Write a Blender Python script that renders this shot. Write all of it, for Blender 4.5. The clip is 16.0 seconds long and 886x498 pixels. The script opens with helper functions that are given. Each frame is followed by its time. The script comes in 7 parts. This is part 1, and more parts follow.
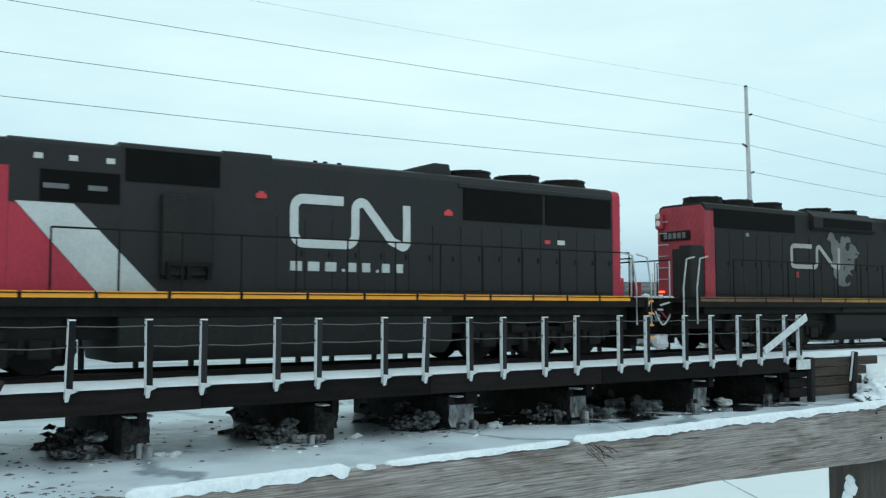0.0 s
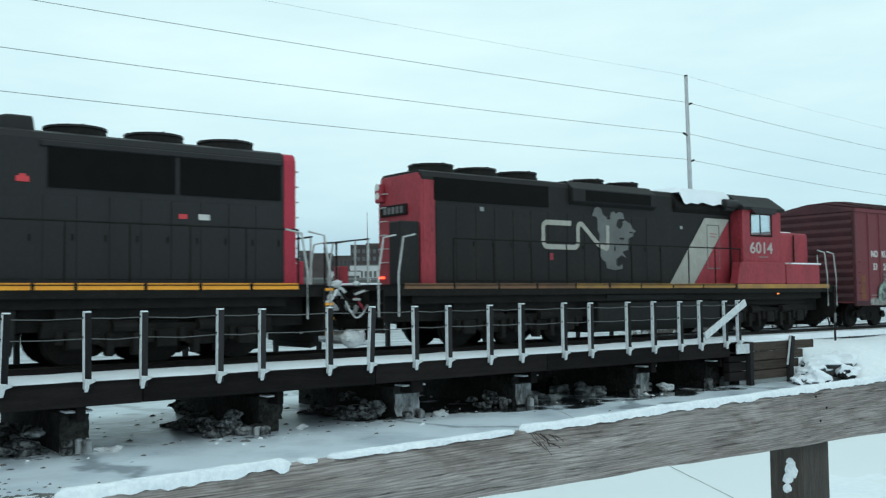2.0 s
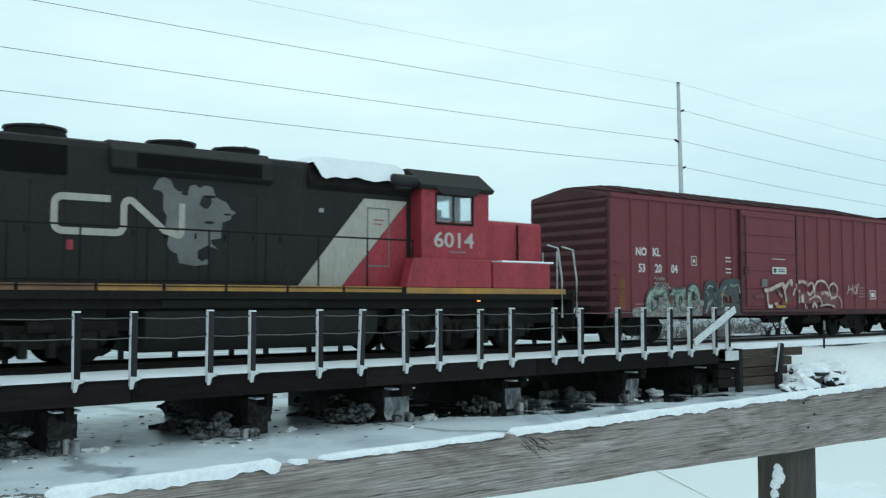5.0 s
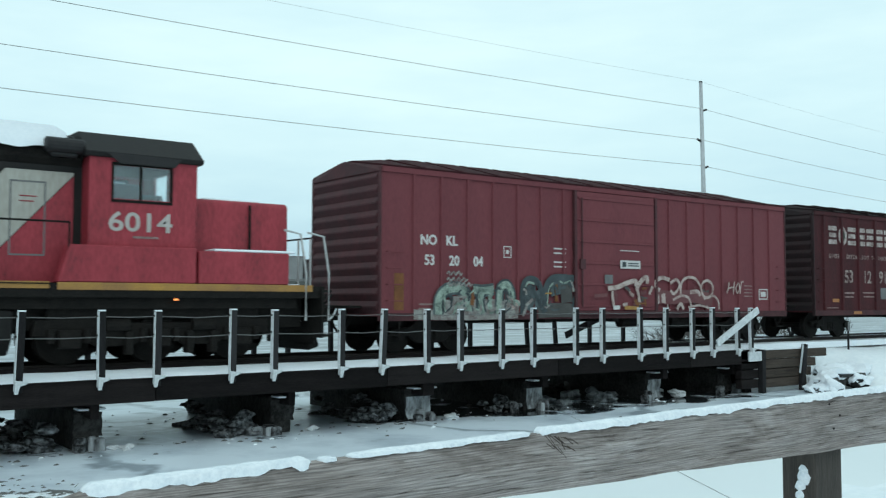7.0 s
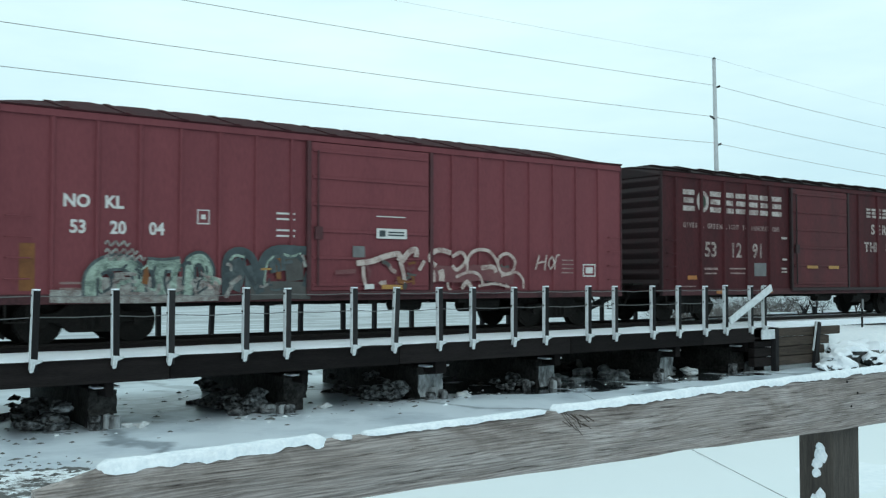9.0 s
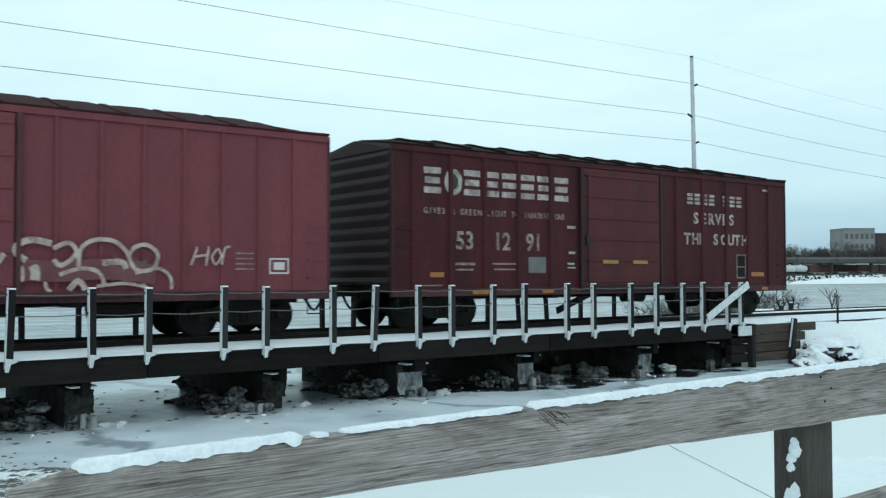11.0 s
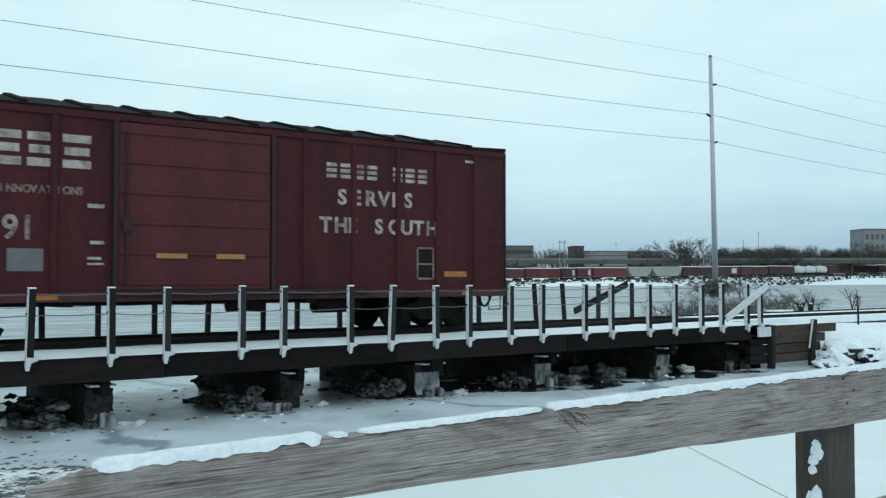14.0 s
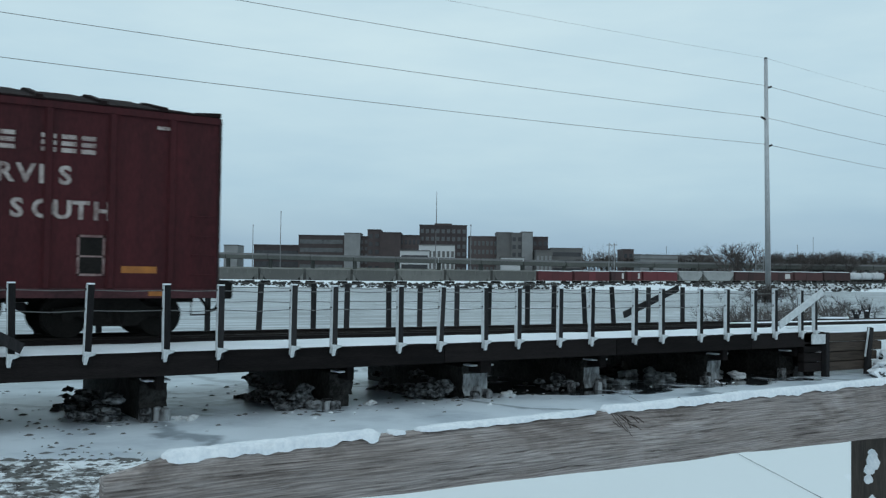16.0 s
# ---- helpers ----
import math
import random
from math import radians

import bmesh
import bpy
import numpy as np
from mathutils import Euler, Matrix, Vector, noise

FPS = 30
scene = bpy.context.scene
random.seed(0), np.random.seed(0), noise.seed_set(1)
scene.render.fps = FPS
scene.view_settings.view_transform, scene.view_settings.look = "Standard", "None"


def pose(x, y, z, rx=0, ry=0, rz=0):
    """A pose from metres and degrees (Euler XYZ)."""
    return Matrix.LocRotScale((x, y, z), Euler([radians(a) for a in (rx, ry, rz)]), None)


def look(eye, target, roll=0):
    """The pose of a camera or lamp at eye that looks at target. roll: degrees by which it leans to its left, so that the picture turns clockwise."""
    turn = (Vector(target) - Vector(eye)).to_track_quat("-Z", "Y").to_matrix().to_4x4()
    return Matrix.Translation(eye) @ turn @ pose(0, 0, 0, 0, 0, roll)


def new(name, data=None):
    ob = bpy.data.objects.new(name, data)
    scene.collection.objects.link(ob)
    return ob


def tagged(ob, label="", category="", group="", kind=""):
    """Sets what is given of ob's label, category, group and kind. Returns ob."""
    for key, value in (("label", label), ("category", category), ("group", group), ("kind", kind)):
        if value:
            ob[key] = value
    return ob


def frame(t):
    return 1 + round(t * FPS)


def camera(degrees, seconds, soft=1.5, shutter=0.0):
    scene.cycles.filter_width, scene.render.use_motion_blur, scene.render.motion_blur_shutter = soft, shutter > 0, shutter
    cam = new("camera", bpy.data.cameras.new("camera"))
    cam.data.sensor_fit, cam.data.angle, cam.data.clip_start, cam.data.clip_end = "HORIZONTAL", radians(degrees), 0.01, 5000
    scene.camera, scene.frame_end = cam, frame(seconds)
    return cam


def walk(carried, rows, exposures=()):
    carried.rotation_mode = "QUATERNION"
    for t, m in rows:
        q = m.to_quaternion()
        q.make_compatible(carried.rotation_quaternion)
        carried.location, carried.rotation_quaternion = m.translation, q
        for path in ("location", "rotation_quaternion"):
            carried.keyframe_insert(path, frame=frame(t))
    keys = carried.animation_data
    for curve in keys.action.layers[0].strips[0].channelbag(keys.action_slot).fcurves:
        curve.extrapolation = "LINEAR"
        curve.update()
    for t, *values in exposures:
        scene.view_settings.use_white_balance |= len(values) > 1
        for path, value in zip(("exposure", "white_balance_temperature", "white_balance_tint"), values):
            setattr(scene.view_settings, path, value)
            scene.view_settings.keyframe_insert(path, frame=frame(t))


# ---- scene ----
cam = camera(50.0, 16.0, soft=1.3, shutter=0.35)
CAMERA_ROWS = [
    (0.0, pose(0.012, -0.046, 1.194, 93.67, 0.07, -34.27)),
    (0.5, pose(-0.003, -0.056, 1.194, 93.60, 0.01, -33.72)),
    (1.0, pose(0.013, -0.034, 1.193, 93.20, 0.06, -34.35)),
    (1.5, pose(0.042, -0.009, 1.192, 92.94, 0.29, -36.11)),
    (2.0, pose(0.050, -0.005, 1.194, 92.98, 0.65, -37.55)),
    (2.5, pose(0.051, -0.009, 1.193, 93.05, 0.68, -38.01)),
    (3.0, pose(0.046, -0.028, 1.192, 93.17, -0.03, -39.06)),
    (5.5, pose(0.034, -0.013, 1.191, 93.06, 0.34, -37.59)),
    (6.0, pose(0.024, -0.024, 1.192, 92.90, 0.51, -37.06)),
    (6.5, pose(0.013, -0.028, 1.192, 93.10, -0.07, -36.89)),
    (7.0, pose(0.009, -0.024, 1.192, 93.19, -0.11, -36.87)),
    (7.5, pose(0.015, -0.011, 1.192, 92.90, -0.12, -36.75)),
    (8.0, pose(0.020, -0.004, 1.189, 92.59, 0.39, -36.16)),
    (8.5, pose(0.019, -0.000, 1.189, 92.15, 0.12, -36.08)),
    (9.0, pose(0.017, 0.005, 1.188, 91.89, -0.01, -36.17)),
    (9.5, pose(0.012, 0.002, 1.187, 91.82, -0.24, -36.28)),
    (10.0, pose(0.019, -0.002, 1.188, 91.72, -0.27, -36.86)),
    (12.5, pose(0.020, -0.007, 1.184, 91.93, 0.26, -37.63)),
    (13.0, pose(0.018, -0.008, 1.187, 91.88, -0.16, -37.59)),
    (13.5, pose(0.028, 0.001, 1.187, 91.81, 0.21, -37.32)),
    (14.0, pose(0.022, 0.008, 1.186, 91.77, 0.04, -36.37)),
    (14.5, pose(-0.000, 0.000, 1.186, 91.79, -0.00, -35.05)),
    (15.0, pose(-0.016, -0.006, 1.186, 91.76, -0.36, -33.96)),
    (15.5, pose(-0.023, -0.012, 1.186, 91.72, -0.47, -33.53)),
    (16.0, pose(-0.030, -0.016, 1.189, 91.82, -0.79, -33.48)),
]
walk(cam, CAMERA_ROWS, exposures=[(0.0, 0.04, 6500, 10), (7.5, 0.06, 6500, 10), (9.0, 0.12, 6500, 10), (10.0, 0.12, 6500, 10), (12.5, 0.04, 6500, 11), (14.0, -0.02, 6480, 12), (15.0, -0.19, 6380, 14), (16.0, -0.36, 6280, 16)])

# ---- light: a heavy overcast winter sky ----
world = bpy.data.worlds.new("overcast_sky")
scene.world = world
world.use_nodes = True


def node(tree, kind, **values):
    n = tree.nodes.new(kind)
    for key, value in values.items():
        if key in n.inputs:
            n.inputs[key].default_value = value
        elif key == "operation":
            n.operation = value
        elif key == "data_type":
            n.data_type = value
        elif key == "blend_type":
            n.blend_type = value
        elif key == "sky_type":
            n.sky_type = value
        elif key == "feature":
            n.feature = value
        else:
            raise KeyError(key)
    return n


def ramp_of(tree, stops, mode="LINEAR"):
    r = tree.nodes.new("ShaderNodeValToRGB")
    r.color_ramp.interpolation = mode
    e = r.color_ramp.elements
    while len(e) < len(stops):
        e.new(0.5)
    for slot, (place, c) in zip(e, stops):
        slot.position = place
        slot.color = (*c, 1) if len(c) == 3 else c
    return r


def build_sky():
    t = world.node_tree
    t.nodes.clear()
    link = t.links.new
    out = t.nodes.new("ShaderNodeOutputWorld")
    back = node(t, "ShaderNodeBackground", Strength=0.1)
    sky = node(t, "ShaderNodeTexSky")
    sky.sky_type, sky.sun_disc = "NISHITA", False
    sky.sun_elevation, sky.sun_rotation = radians(14), radians(215)
    coord = t.nodes.new("ShaderNodeTexCoord")
    sep = t.nodes.new("ShaderNodeSeparateXYZ")
    link(coord.outputs["Generated"], sep.inputs[0])
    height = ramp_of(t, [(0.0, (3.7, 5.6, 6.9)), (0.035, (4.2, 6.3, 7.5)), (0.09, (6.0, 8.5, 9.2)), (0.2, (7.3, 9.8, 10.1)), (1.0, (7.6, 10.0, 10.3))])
    link(sep.outputs["Z"], height.inputs[0])
    squash = node(t, "ShaderNodeMapping")
    squash.inputs["Scale"].default_value = (1.6, 1.6, 7.0)
    link(coord.outputs["Generated"], squash.inputs["Vector"])
    clouds = node(t, "ShaderNodeTexNoise", Scale=1.9, Detail=6.0, Roughness=0.55)
    link(squash.outputs[0], clouds.inputs["Vector"])
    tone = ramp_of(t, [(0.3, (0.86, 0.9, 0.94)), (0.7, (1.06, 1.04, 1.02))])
    link(clouds.outputs["Fac"], tone.inputs[0])
    mul = node(t, "ShaderNodeMix", data_type="RGBA", blend_type="MULTIPLY")
    mul.inputs[0].default_value = 1.0
    link(height.outputs[0], mul.inputs[6])
    link(tone.outputs[0], mul.inputs[7])
    mix = node(t, "ShaderNodeMix", data_type="RGBA")
    mix.inputs[0].default_value = 0.94
    link(sky.outputs[0], mix.inputs[6])
    link(mul.outputs[2], mix.inputs[7])
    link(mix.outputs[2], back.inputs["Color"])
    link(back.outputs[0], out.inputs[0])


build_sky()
sun_data = bpy.data.lights.new("sun", "SUN")
sun_data.energy, sun_data.angle, sun_data.color = 0.35, radians(25), (1.0, 0.97, 0.93)
sun = new("sun", sun_data)
sun.matrix_world = look((-40, -55, 60), (0, 0, 0))


# ---- materials ----
def surface(name, stops, scale=4.0, rough=(0.6, 0.85), metal=0.0, bump=0.2, grain=60.0, stretch=(1, 1, 1), per_piece=0.0, blotch=0.5, spec=0.4):
    """Two scales of variation in the colour, a fine grain in the relief."""
    m = bpy.data.materials.new(name)
    m.use_nodes = True
    t = m.node_tree
    link = t.links.new
    b = t.nodes["Principled BSDF"]
    b.inputs["Metallic"].default_value = metal
    b.inputs["Specular IOR Level"].default_value = spec
    coord = t.nodes.new("ShaderNodeTexCoord")
    mapping = node(t, "ShaderNodeMapping")
    mapping.inputs["Scale"].default_value = stretch
    link(coord.outputs["Object"], mapping.inputs["Vector"])
    big = node(t, "ShaderNodeTexNoise", Scale=scale, Detail=5.0, Roughness=0.6)
    fine = node(t, "ShaderNodeTexNoise", Scale=grain, Detail=4.0, Roughness=0.6)
    link(mapping.outputs[0], big.inputs["Vector"])
    link(mapping.outputs[0], fine.inputs["Vector"])
    both = node(t, "ShaderNodeMix", data_type="FLOAT")
    both.inputs[0].default_value = 1 - blotch
    link(big.outputs["Fac"], both.inputs[2])
    link(fine.outputs["Fac"], both.inputs[3])
    source = both.outputs[0]
    if per_piece:
        info = t.nodes.new("ShaderNodeObjectInfo")
        add = node(t, "ShaderNodeMath", operation="MULTIPLY_ADD")
        link(info.outputs["Random"], add.inputs[0])
        add.inputs[1].default_value = per_piece
        link(source, add.inputs[2])
        shift = node(t, "ShaderNodeMath", operation="SUBTRACT")
        link(add.outputs[0], shift.inputs[0])
        shift.inputs[1].default_value = per_piece / 2
        source = shift.outputs[0]
    col = ramp_of(t, stops)
    link(source, col.inputs[0])
    link(col.outputs[0], b.inputs["Base Color"])
    r = node(t, "ShaderNodeMapRange")
    r.inputs["To Min"].default_value, r.inputs["To Max"].default_value = rough
    link(big.outputs["Fac"], r.inputs["Value"])
    link(r.outputs[0], b.inputs["Roughness"])
    if bump:
        bm_ = node(t, "ShaderNodeBump", Strength=bump, Distance=0.02)
        link(fine.outputs["Fac"], bm_.inputs["Height"])
        link(bm_.outputs[0], b.inputs["Normal"])
    return m


def glow(name, colour, strength):
    m = bpy.data.materials.new(name)
    m.use_nodes = True
    b = m.node_tree.nodes["Principled BSDF"]
    b.inputs["Base Color"].default_value = (*colour, 1)
    b.inputs["Emission Color"].default_value = (*colour, 1)
    b.inputs["Emission Strength"].default_value = strength
    return m


def two(a, b, lo=0.35, hi=0.65):
    return [(lo, a), (hi, b)]


SNOW = surface("snow", two((0.72, 0.77, 0.825), (0.845, 0.875, 0.91)), 1.3, (0.75, 0.95), bump=0.25, grain=25, spec=0.2)
# greyer copy of the snow: shading put into the fence snow's colour
SHADEDSNOW = surface("old_granular_snow", two((0.64, 0.69, 0.75), (0.83, 0.86, 0.895), 0.36, 0.6), 10, (0.75, 0.95), bump=0.35, grain=70, spec=0.2)
WALLWOOD = surface("brown_wall_timber", two((0.022, 0.017, 0.014), (0.085, 0.066, 0.055)), 4, (0.8, 0.95), spec=0.15, bump=0.5, grain=30, stretch=(0.35, 1, 5), per_piece=0.3)
FROST = surface("frost", two((0.42, 0.45, 0.47), (0.72, 0.75, 0.77)), 9, (0.7, 0.9), bump=0.3, grain=60, spec=0.2)
TIMBER = surface("creosoted_timber", two((0.006, 0.005, 0.0052), (0.019, 0.0155, 0.0155)), 3, (0.8, 0.95), spec=0.12, bump=0.5, grain=40, stretch=(0.3, 1, 3), per_piece=0.2)
POSTWOOD = surface("dark_post_timber", two((0.012, 0.0115, 0.0125), (0.034, 0.0325, 0.0345)), 6, (0.8, 0.95), spec=0.15, bump=0.4, grain=50, stretch=(3, 3, 0.4), per_piece=0.3)
RUST = surface("rusty_rail_steel", two((0.01, 0.008, 0.008), (0.028, 0.02, 0.017)), 6, (0.6, 0.8), 0.2, bump=0.2, grain=60)
WIRE = surface("galvanised_wire", two((0.1, 0.1, 0.1), (0.16, 0.16, 0.16)), 5, (0.5, 0.6), 0.3, bump=0)
POLE = surface("galvanised_pole", two((0.36, 0.38, 0.4), (0.52, 0.54, 0.56)), 1.5, (0.5, 0.7), 0.2, bump=0.05)
PIERFROST = surface("frost_streaked_concrete", two((0.05, 0.05, 0.052), (0.4, 0.43, 0.45), 0.36, 0.62), 3.2, (0.5, 0.8), bump=0.25, grain=9, stretch=(1.6, 1.6, 0.45), blotch=0.85, spec=0.3)
CRUST = surface("icy_crust", two((0.012, 0.012, 0.013), (0.3, 0.315, 0.33), 0.44, 0.68), 4.5, (0.6, 0.9), bump=0.4, grain=10, spec=0.3)
KNOT = surface("dark_knot", two((0.03, 0.022, 0.018), (0.07, 0.05, 0.04)), 20, (0.8, 0.9), bump=0)
RUSTSTAIN = surface("rust_stain", two((0.1, 0.035, 0.015), (0.22, 0.09, 0.03)), 3, (0.8, 0.9), bump=0)
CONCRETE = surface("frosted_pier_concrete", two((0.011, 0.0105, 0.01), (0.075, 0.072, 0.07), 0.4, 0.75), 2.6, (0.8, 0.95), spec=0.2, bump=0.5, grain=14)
ROCK = surface("dark_rubble", two((0.015, 0.015, 0.015), (0.12, 0.12, 0.118)), 2.5, (0.7, 0.9), spec=0.25, bump=0.6, grain=9, per_piece=0.5)
BLACKPAINT = surface("black_hood_paint", two((0.011, 0.0102, 0.0112), (0.02, 0.0185, 0.0198)), 0.9, (0.45, 0.65), spec=0.3, bump=0.06, grain=22, stretch=(1, 1, 0.4))
OLDBLACK = surface("faded_black_hood_paint", [(0.34, (0.0088, 0.0082, 0.0088)), (0.55, (0.0165, 0.0152, 0.0152)), (0.72, (0.037, 0.03, 0.0255))], 1.1, (0.55, 0.8), spec=0.25, bump=0.08, grain=22, stretch=(1.6, 1, 0.35))
GRILLE = surface("radiator_grille", two((0.003, 0.003, 0.003), (0.008, 0.0075, 0.0075)), 3, (0.7, 0.9), spec=0.1, bump=0.6, grain=80)
RED = surface("red_cab_paint", two((0.33, 0.014, 0.035), (0.46, 0.026, 0.055)), 1.2, (0.4, 0.6), bump=0.05, grain=18, stretch=(1, 1, 0.5))
OLDRED = surface("faded_red_cab_paint", [(0.3, (0.1, 0.016, 0.022)), (0.42, (0.235, 0.022, 0.033)), (0.66, (0.37, 0.042, 0.06))], 1.4, (0.5, 0.75), bump=0.08, grain=16, stretch=(1.4, 1, 0.4))
WHITE = surface("white_stripe_paint", two((0.42, 0.44, 0.44), (0.55, 0.57, 0.57)), 1.2, (0.45, 0.65), bump=0.04, grain=18)
OLDWHITE = surface("dirty_white_stripe_paint", two((0.3, 0.285, 0.25), (0.4, 0.39, 0.355)), 1.5, (0.6, 0.8), bump=0.06, grain=12, stretch=(1.5, 1, 0.4))
GREYMAP = surface("worn_grey_decal", two((0.085, 0.085, 0.085), (0.175, 0.18, 0.18)), 1.6, (0.6, 0.8), bump=0.05)
YELLOW = surface("yellow_sill_stripe", two((0.78, 0.28, 0.02), (0.93, 0.39, 0.03)), 2.0, (0.45, 0.6), bump=0.03)
RUSTYSTRIPE = surface("rusty_sill_stripe", two((0.09, 0.05, 0.033), (0.24, 0.12, 0.06)), 1.6, (0.7, 0.85), bump=0.08)
OLDYELLOW = surface("grimy_sill_stripe", two((0.2, 0.1, 0.05), (0.46, 0.25, 0.05)), 1.2, (0.6, 0.8), bump=0.05)
CABGREY = surface("cab_interior_grey", two((0.06, 0.075, 0.075), (0.11, 0.13, 0.13)), 2, (0.6, 0.8), bump=0)
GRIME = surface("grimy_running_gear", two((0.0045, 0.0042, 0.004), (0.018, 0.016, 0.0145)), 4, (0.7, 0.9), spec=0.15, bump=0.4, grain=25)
TANK = surface("dusty_fuel_tank", two((0.007, 0.007, 0.007), (0.017, 0.0165, 0.016)), 2, (0.6, 0.8), spec=0.2, bump=0.15, grain=18)
HANDRAIL = surface("pale_handrail", two((0.3, 0.31, 0.31), (0.5, 0.51, 0.51)), 7, (0.5, 0.7), bump=0)
BOXRED = surface("oxide_red_boxcar", two((0.118, 0.0285, 0.036), (0.168, 0.044, 0.052)), 0.9, (0.6, 0.8), spec=0.25, bump=0.1, grain=20, stretch=(1.5, 1, 0.35))
OLDBOXRED = surface("weathered_boxcar_brown", two((0.027, 0.0066, 0.0084), (0.073, 0.0152, 0.0185)), 1.2, (0.65, 0.85), spec=0.2, bump=0.12, grain=20, stretch=(1.6, 1, 0.35))
# body red darkened to carry the ends' shade; door fittings share it
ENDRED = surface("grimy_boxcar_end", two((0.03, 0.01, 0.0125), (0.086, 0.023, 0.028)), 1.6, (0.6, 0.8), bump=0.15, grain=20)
ROOF = surface("boxcar_roof", two((0.007, 0.0045, 0.0048), (0.022, 0.0125, 0.013)), 1.5, (0.75, 0.9), bump=0.1, spec=0.08)
ROOFRED = surface("dull_red_boxcar_roof", two((0.026, 0.0085, 0.0105), (0.052, 0.0165, 0.0195)), 1.5, (0.75, 0.9), bump=0.1, spec=0.08)
OLDDOOR = surface("weathered_boxcar_door", two((0.046, 0.0105, 0.0125), (0.092, 0.02, 0.024)), 1.1, (0.6, 0.8), spec=0.25, bump=0.1, grain=20, stretch=(1.4, 1, 0.4))
# darker than the body brown; for the ends and door fittings
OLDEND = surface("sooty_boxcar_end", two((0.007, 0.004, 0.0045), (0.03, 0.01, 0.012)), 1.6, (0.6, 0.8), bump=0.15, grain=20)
SILLRED = surface("grimy_boxcar_sill", two((0.03, 0.014, 0.016), (0.085, 0.032, 0.036)), 1.8, (0.7, 0.85), bump=0.1, grain=20, spec=0.2)
CABNUMBER = surface("dull_white_number_paint", two((0.33, 0.3, 0.28), (0.46, 0.42, 0.4)), 6, (0.6, 0.8), bump=0)
LETTER = surface("white_stencil_paint", two((0.45, 0.44, 0.43), (0.6, 0.59, 0.58)), 9, (0.6, 0.8), bump=0)
FADED = surface("worn_stencil_paint", two((0.12, 0.07, 0.065), (0.45, 0.4, 0.38), 0.4, 0.58), 3.2, (0.6, 0.8), bump=0)
WORNNUMBER = surface("half_gone_stencil_paint", two((0.06, 0.022, 0.023), (0.36, 0.29, 0.27), 0.42, 0.56), 4.5, (0.6, 0.8), bump=0)
DIMLETTER = surface("faint_stencil_paint", two((0.1, 0.04, 0.04), (0.3, 0.22, 0.21), 0.4, 0.6), 4, (0.6, 0.8), bump=0)
TAGGREEN = surface("pale_green_spray", two((0.05, 0.075, 0.065), (0.31, 0.39, 0.33), 0.4, 0.58), 5, (0.6, 0.8), bump=0)
TAGTEAL = surface("dark_teal_spray", two((0.016, 0.022, 0.026), (0.06, 0.078, 0.085)), 3, (0.6, 0.8), bump=0)
TAGMID = surface("grey_teal_spray", two((0.03, 0.036, 0.04), (0.085, 0.11, 0.115), 0.4, 0.6), 5, (0.6, 0.8), bump=0)
TAGPALE = surface("cream_spray", two((0.16, 0.08, 0.075), (0.46, 0.38, 0.35), 0.38, 0.56), 5, (0.6, 0.8), bump=0)
TAGHAZE = surface("dirty_white_spray", two((0.1, 0.06, 0.06), (0.3, 0.31, 0.29), 0.4, 0.6), 5, (0.6, 0.8), bump=0)
TAGSMOKE = surface("smoky_spray", two((0.035, 0.03, 0.03), (0.085, 0.085, 0.08)), 2.5, (0.6, 0.8), bump=0)
TAGROSE = surface("faded_rose_spray", two((0.11, 0.03, 0.036), (0.165, 0.07, 0.07), 0.42, 0.66), 2.2, (0.6, 0.8), bump=0)
AMBER = surface("amber_reflector", two((0.22, 0.075, 0.015), (0.42, 0.15, 0.02)), 5, (0.3, 0.5), bump=0)
REDMARK = surface("red_marking", two((0.5, 0.03, 0.04), (0.6, 0.05, 0.06)), 5, (0.4, 0.6), bump=0)
GREENDOT = surface("green_dot_paint", two((0.012, 0.026, 0.018), (0.025, 0.045, 0.03)), 4, (0.6, 0.8), bump=0)
MARKER = glow("lit_red_marker", (1.0, 0.08, 0.03), 3.0)
DITCH = glow("lit_amber_step_light", (1.0, 0.3, 0.08), 1.6)
LENS = surface("lamp_lens", two((0.5, 0.5, 0.48), (0.7, 0.7, 0.68)), 8, (0.1, 0.2), bump=0)
TWIG = surface("bare_twigs", two((0.042, 0.037, 0.036), (0.11, 0.095, 0.088)), 4, (0.8, 0.95), bump=0, per_piece=0.3)
PALEHOPPER = surface("pale_hopper_paint", two((0.24, 0.25, 0.25), (0.36, 0.37, 0.37)), 0.4, (0.7, 0.9), bump=0)
BRICK = surface("dark_brick", two((0.055, 0.045, 0.048), (0.1, 0.08, 0.08)), 0.2, (0.8, 0.95), bump=0, grain=3, per_piece=0.3)
PALEWALL = surface("pale_facade", two((0.2, 0.21, 0.22), (0.32, 0.33, 0.34)), 0.2, (0.7, 0.9), bump=0, grain=3)
GREYWALL = surface("grey_facade", two((0.11, 0.11, 0.115), (0.18, 0.18, 0.18)), 0.2, (0.7, 0.9), bump=0, grain=3)
WHITEWALL = surface("white_facade", two((0.5, 0.52, 0.54), (0.62, 0.64, 0.66)), 0.2, (0.7, 0.9), bump=0, grain=3)
DARKGLASS = surface("dark_window_glass", two((0.03, 0.034, 0.04), (0.07, 0.075, 0.085)), 0.5, (0.15, 0.3), bump=0)
ROADDECK = surface("highway_concrete", two((0.05, 0.054, 0.05), (0.1, 0.105, 0.097)), 0.1, (0.8, 0.95), bump=0, grain=2)
GRASSBANK = surface("frosted_grass_bank", two((0.06, 0.065, 0.05), (0.22, 0.22, 0.2)), 0.06, (0.9, 1.0), bump=0, grain=0.6)
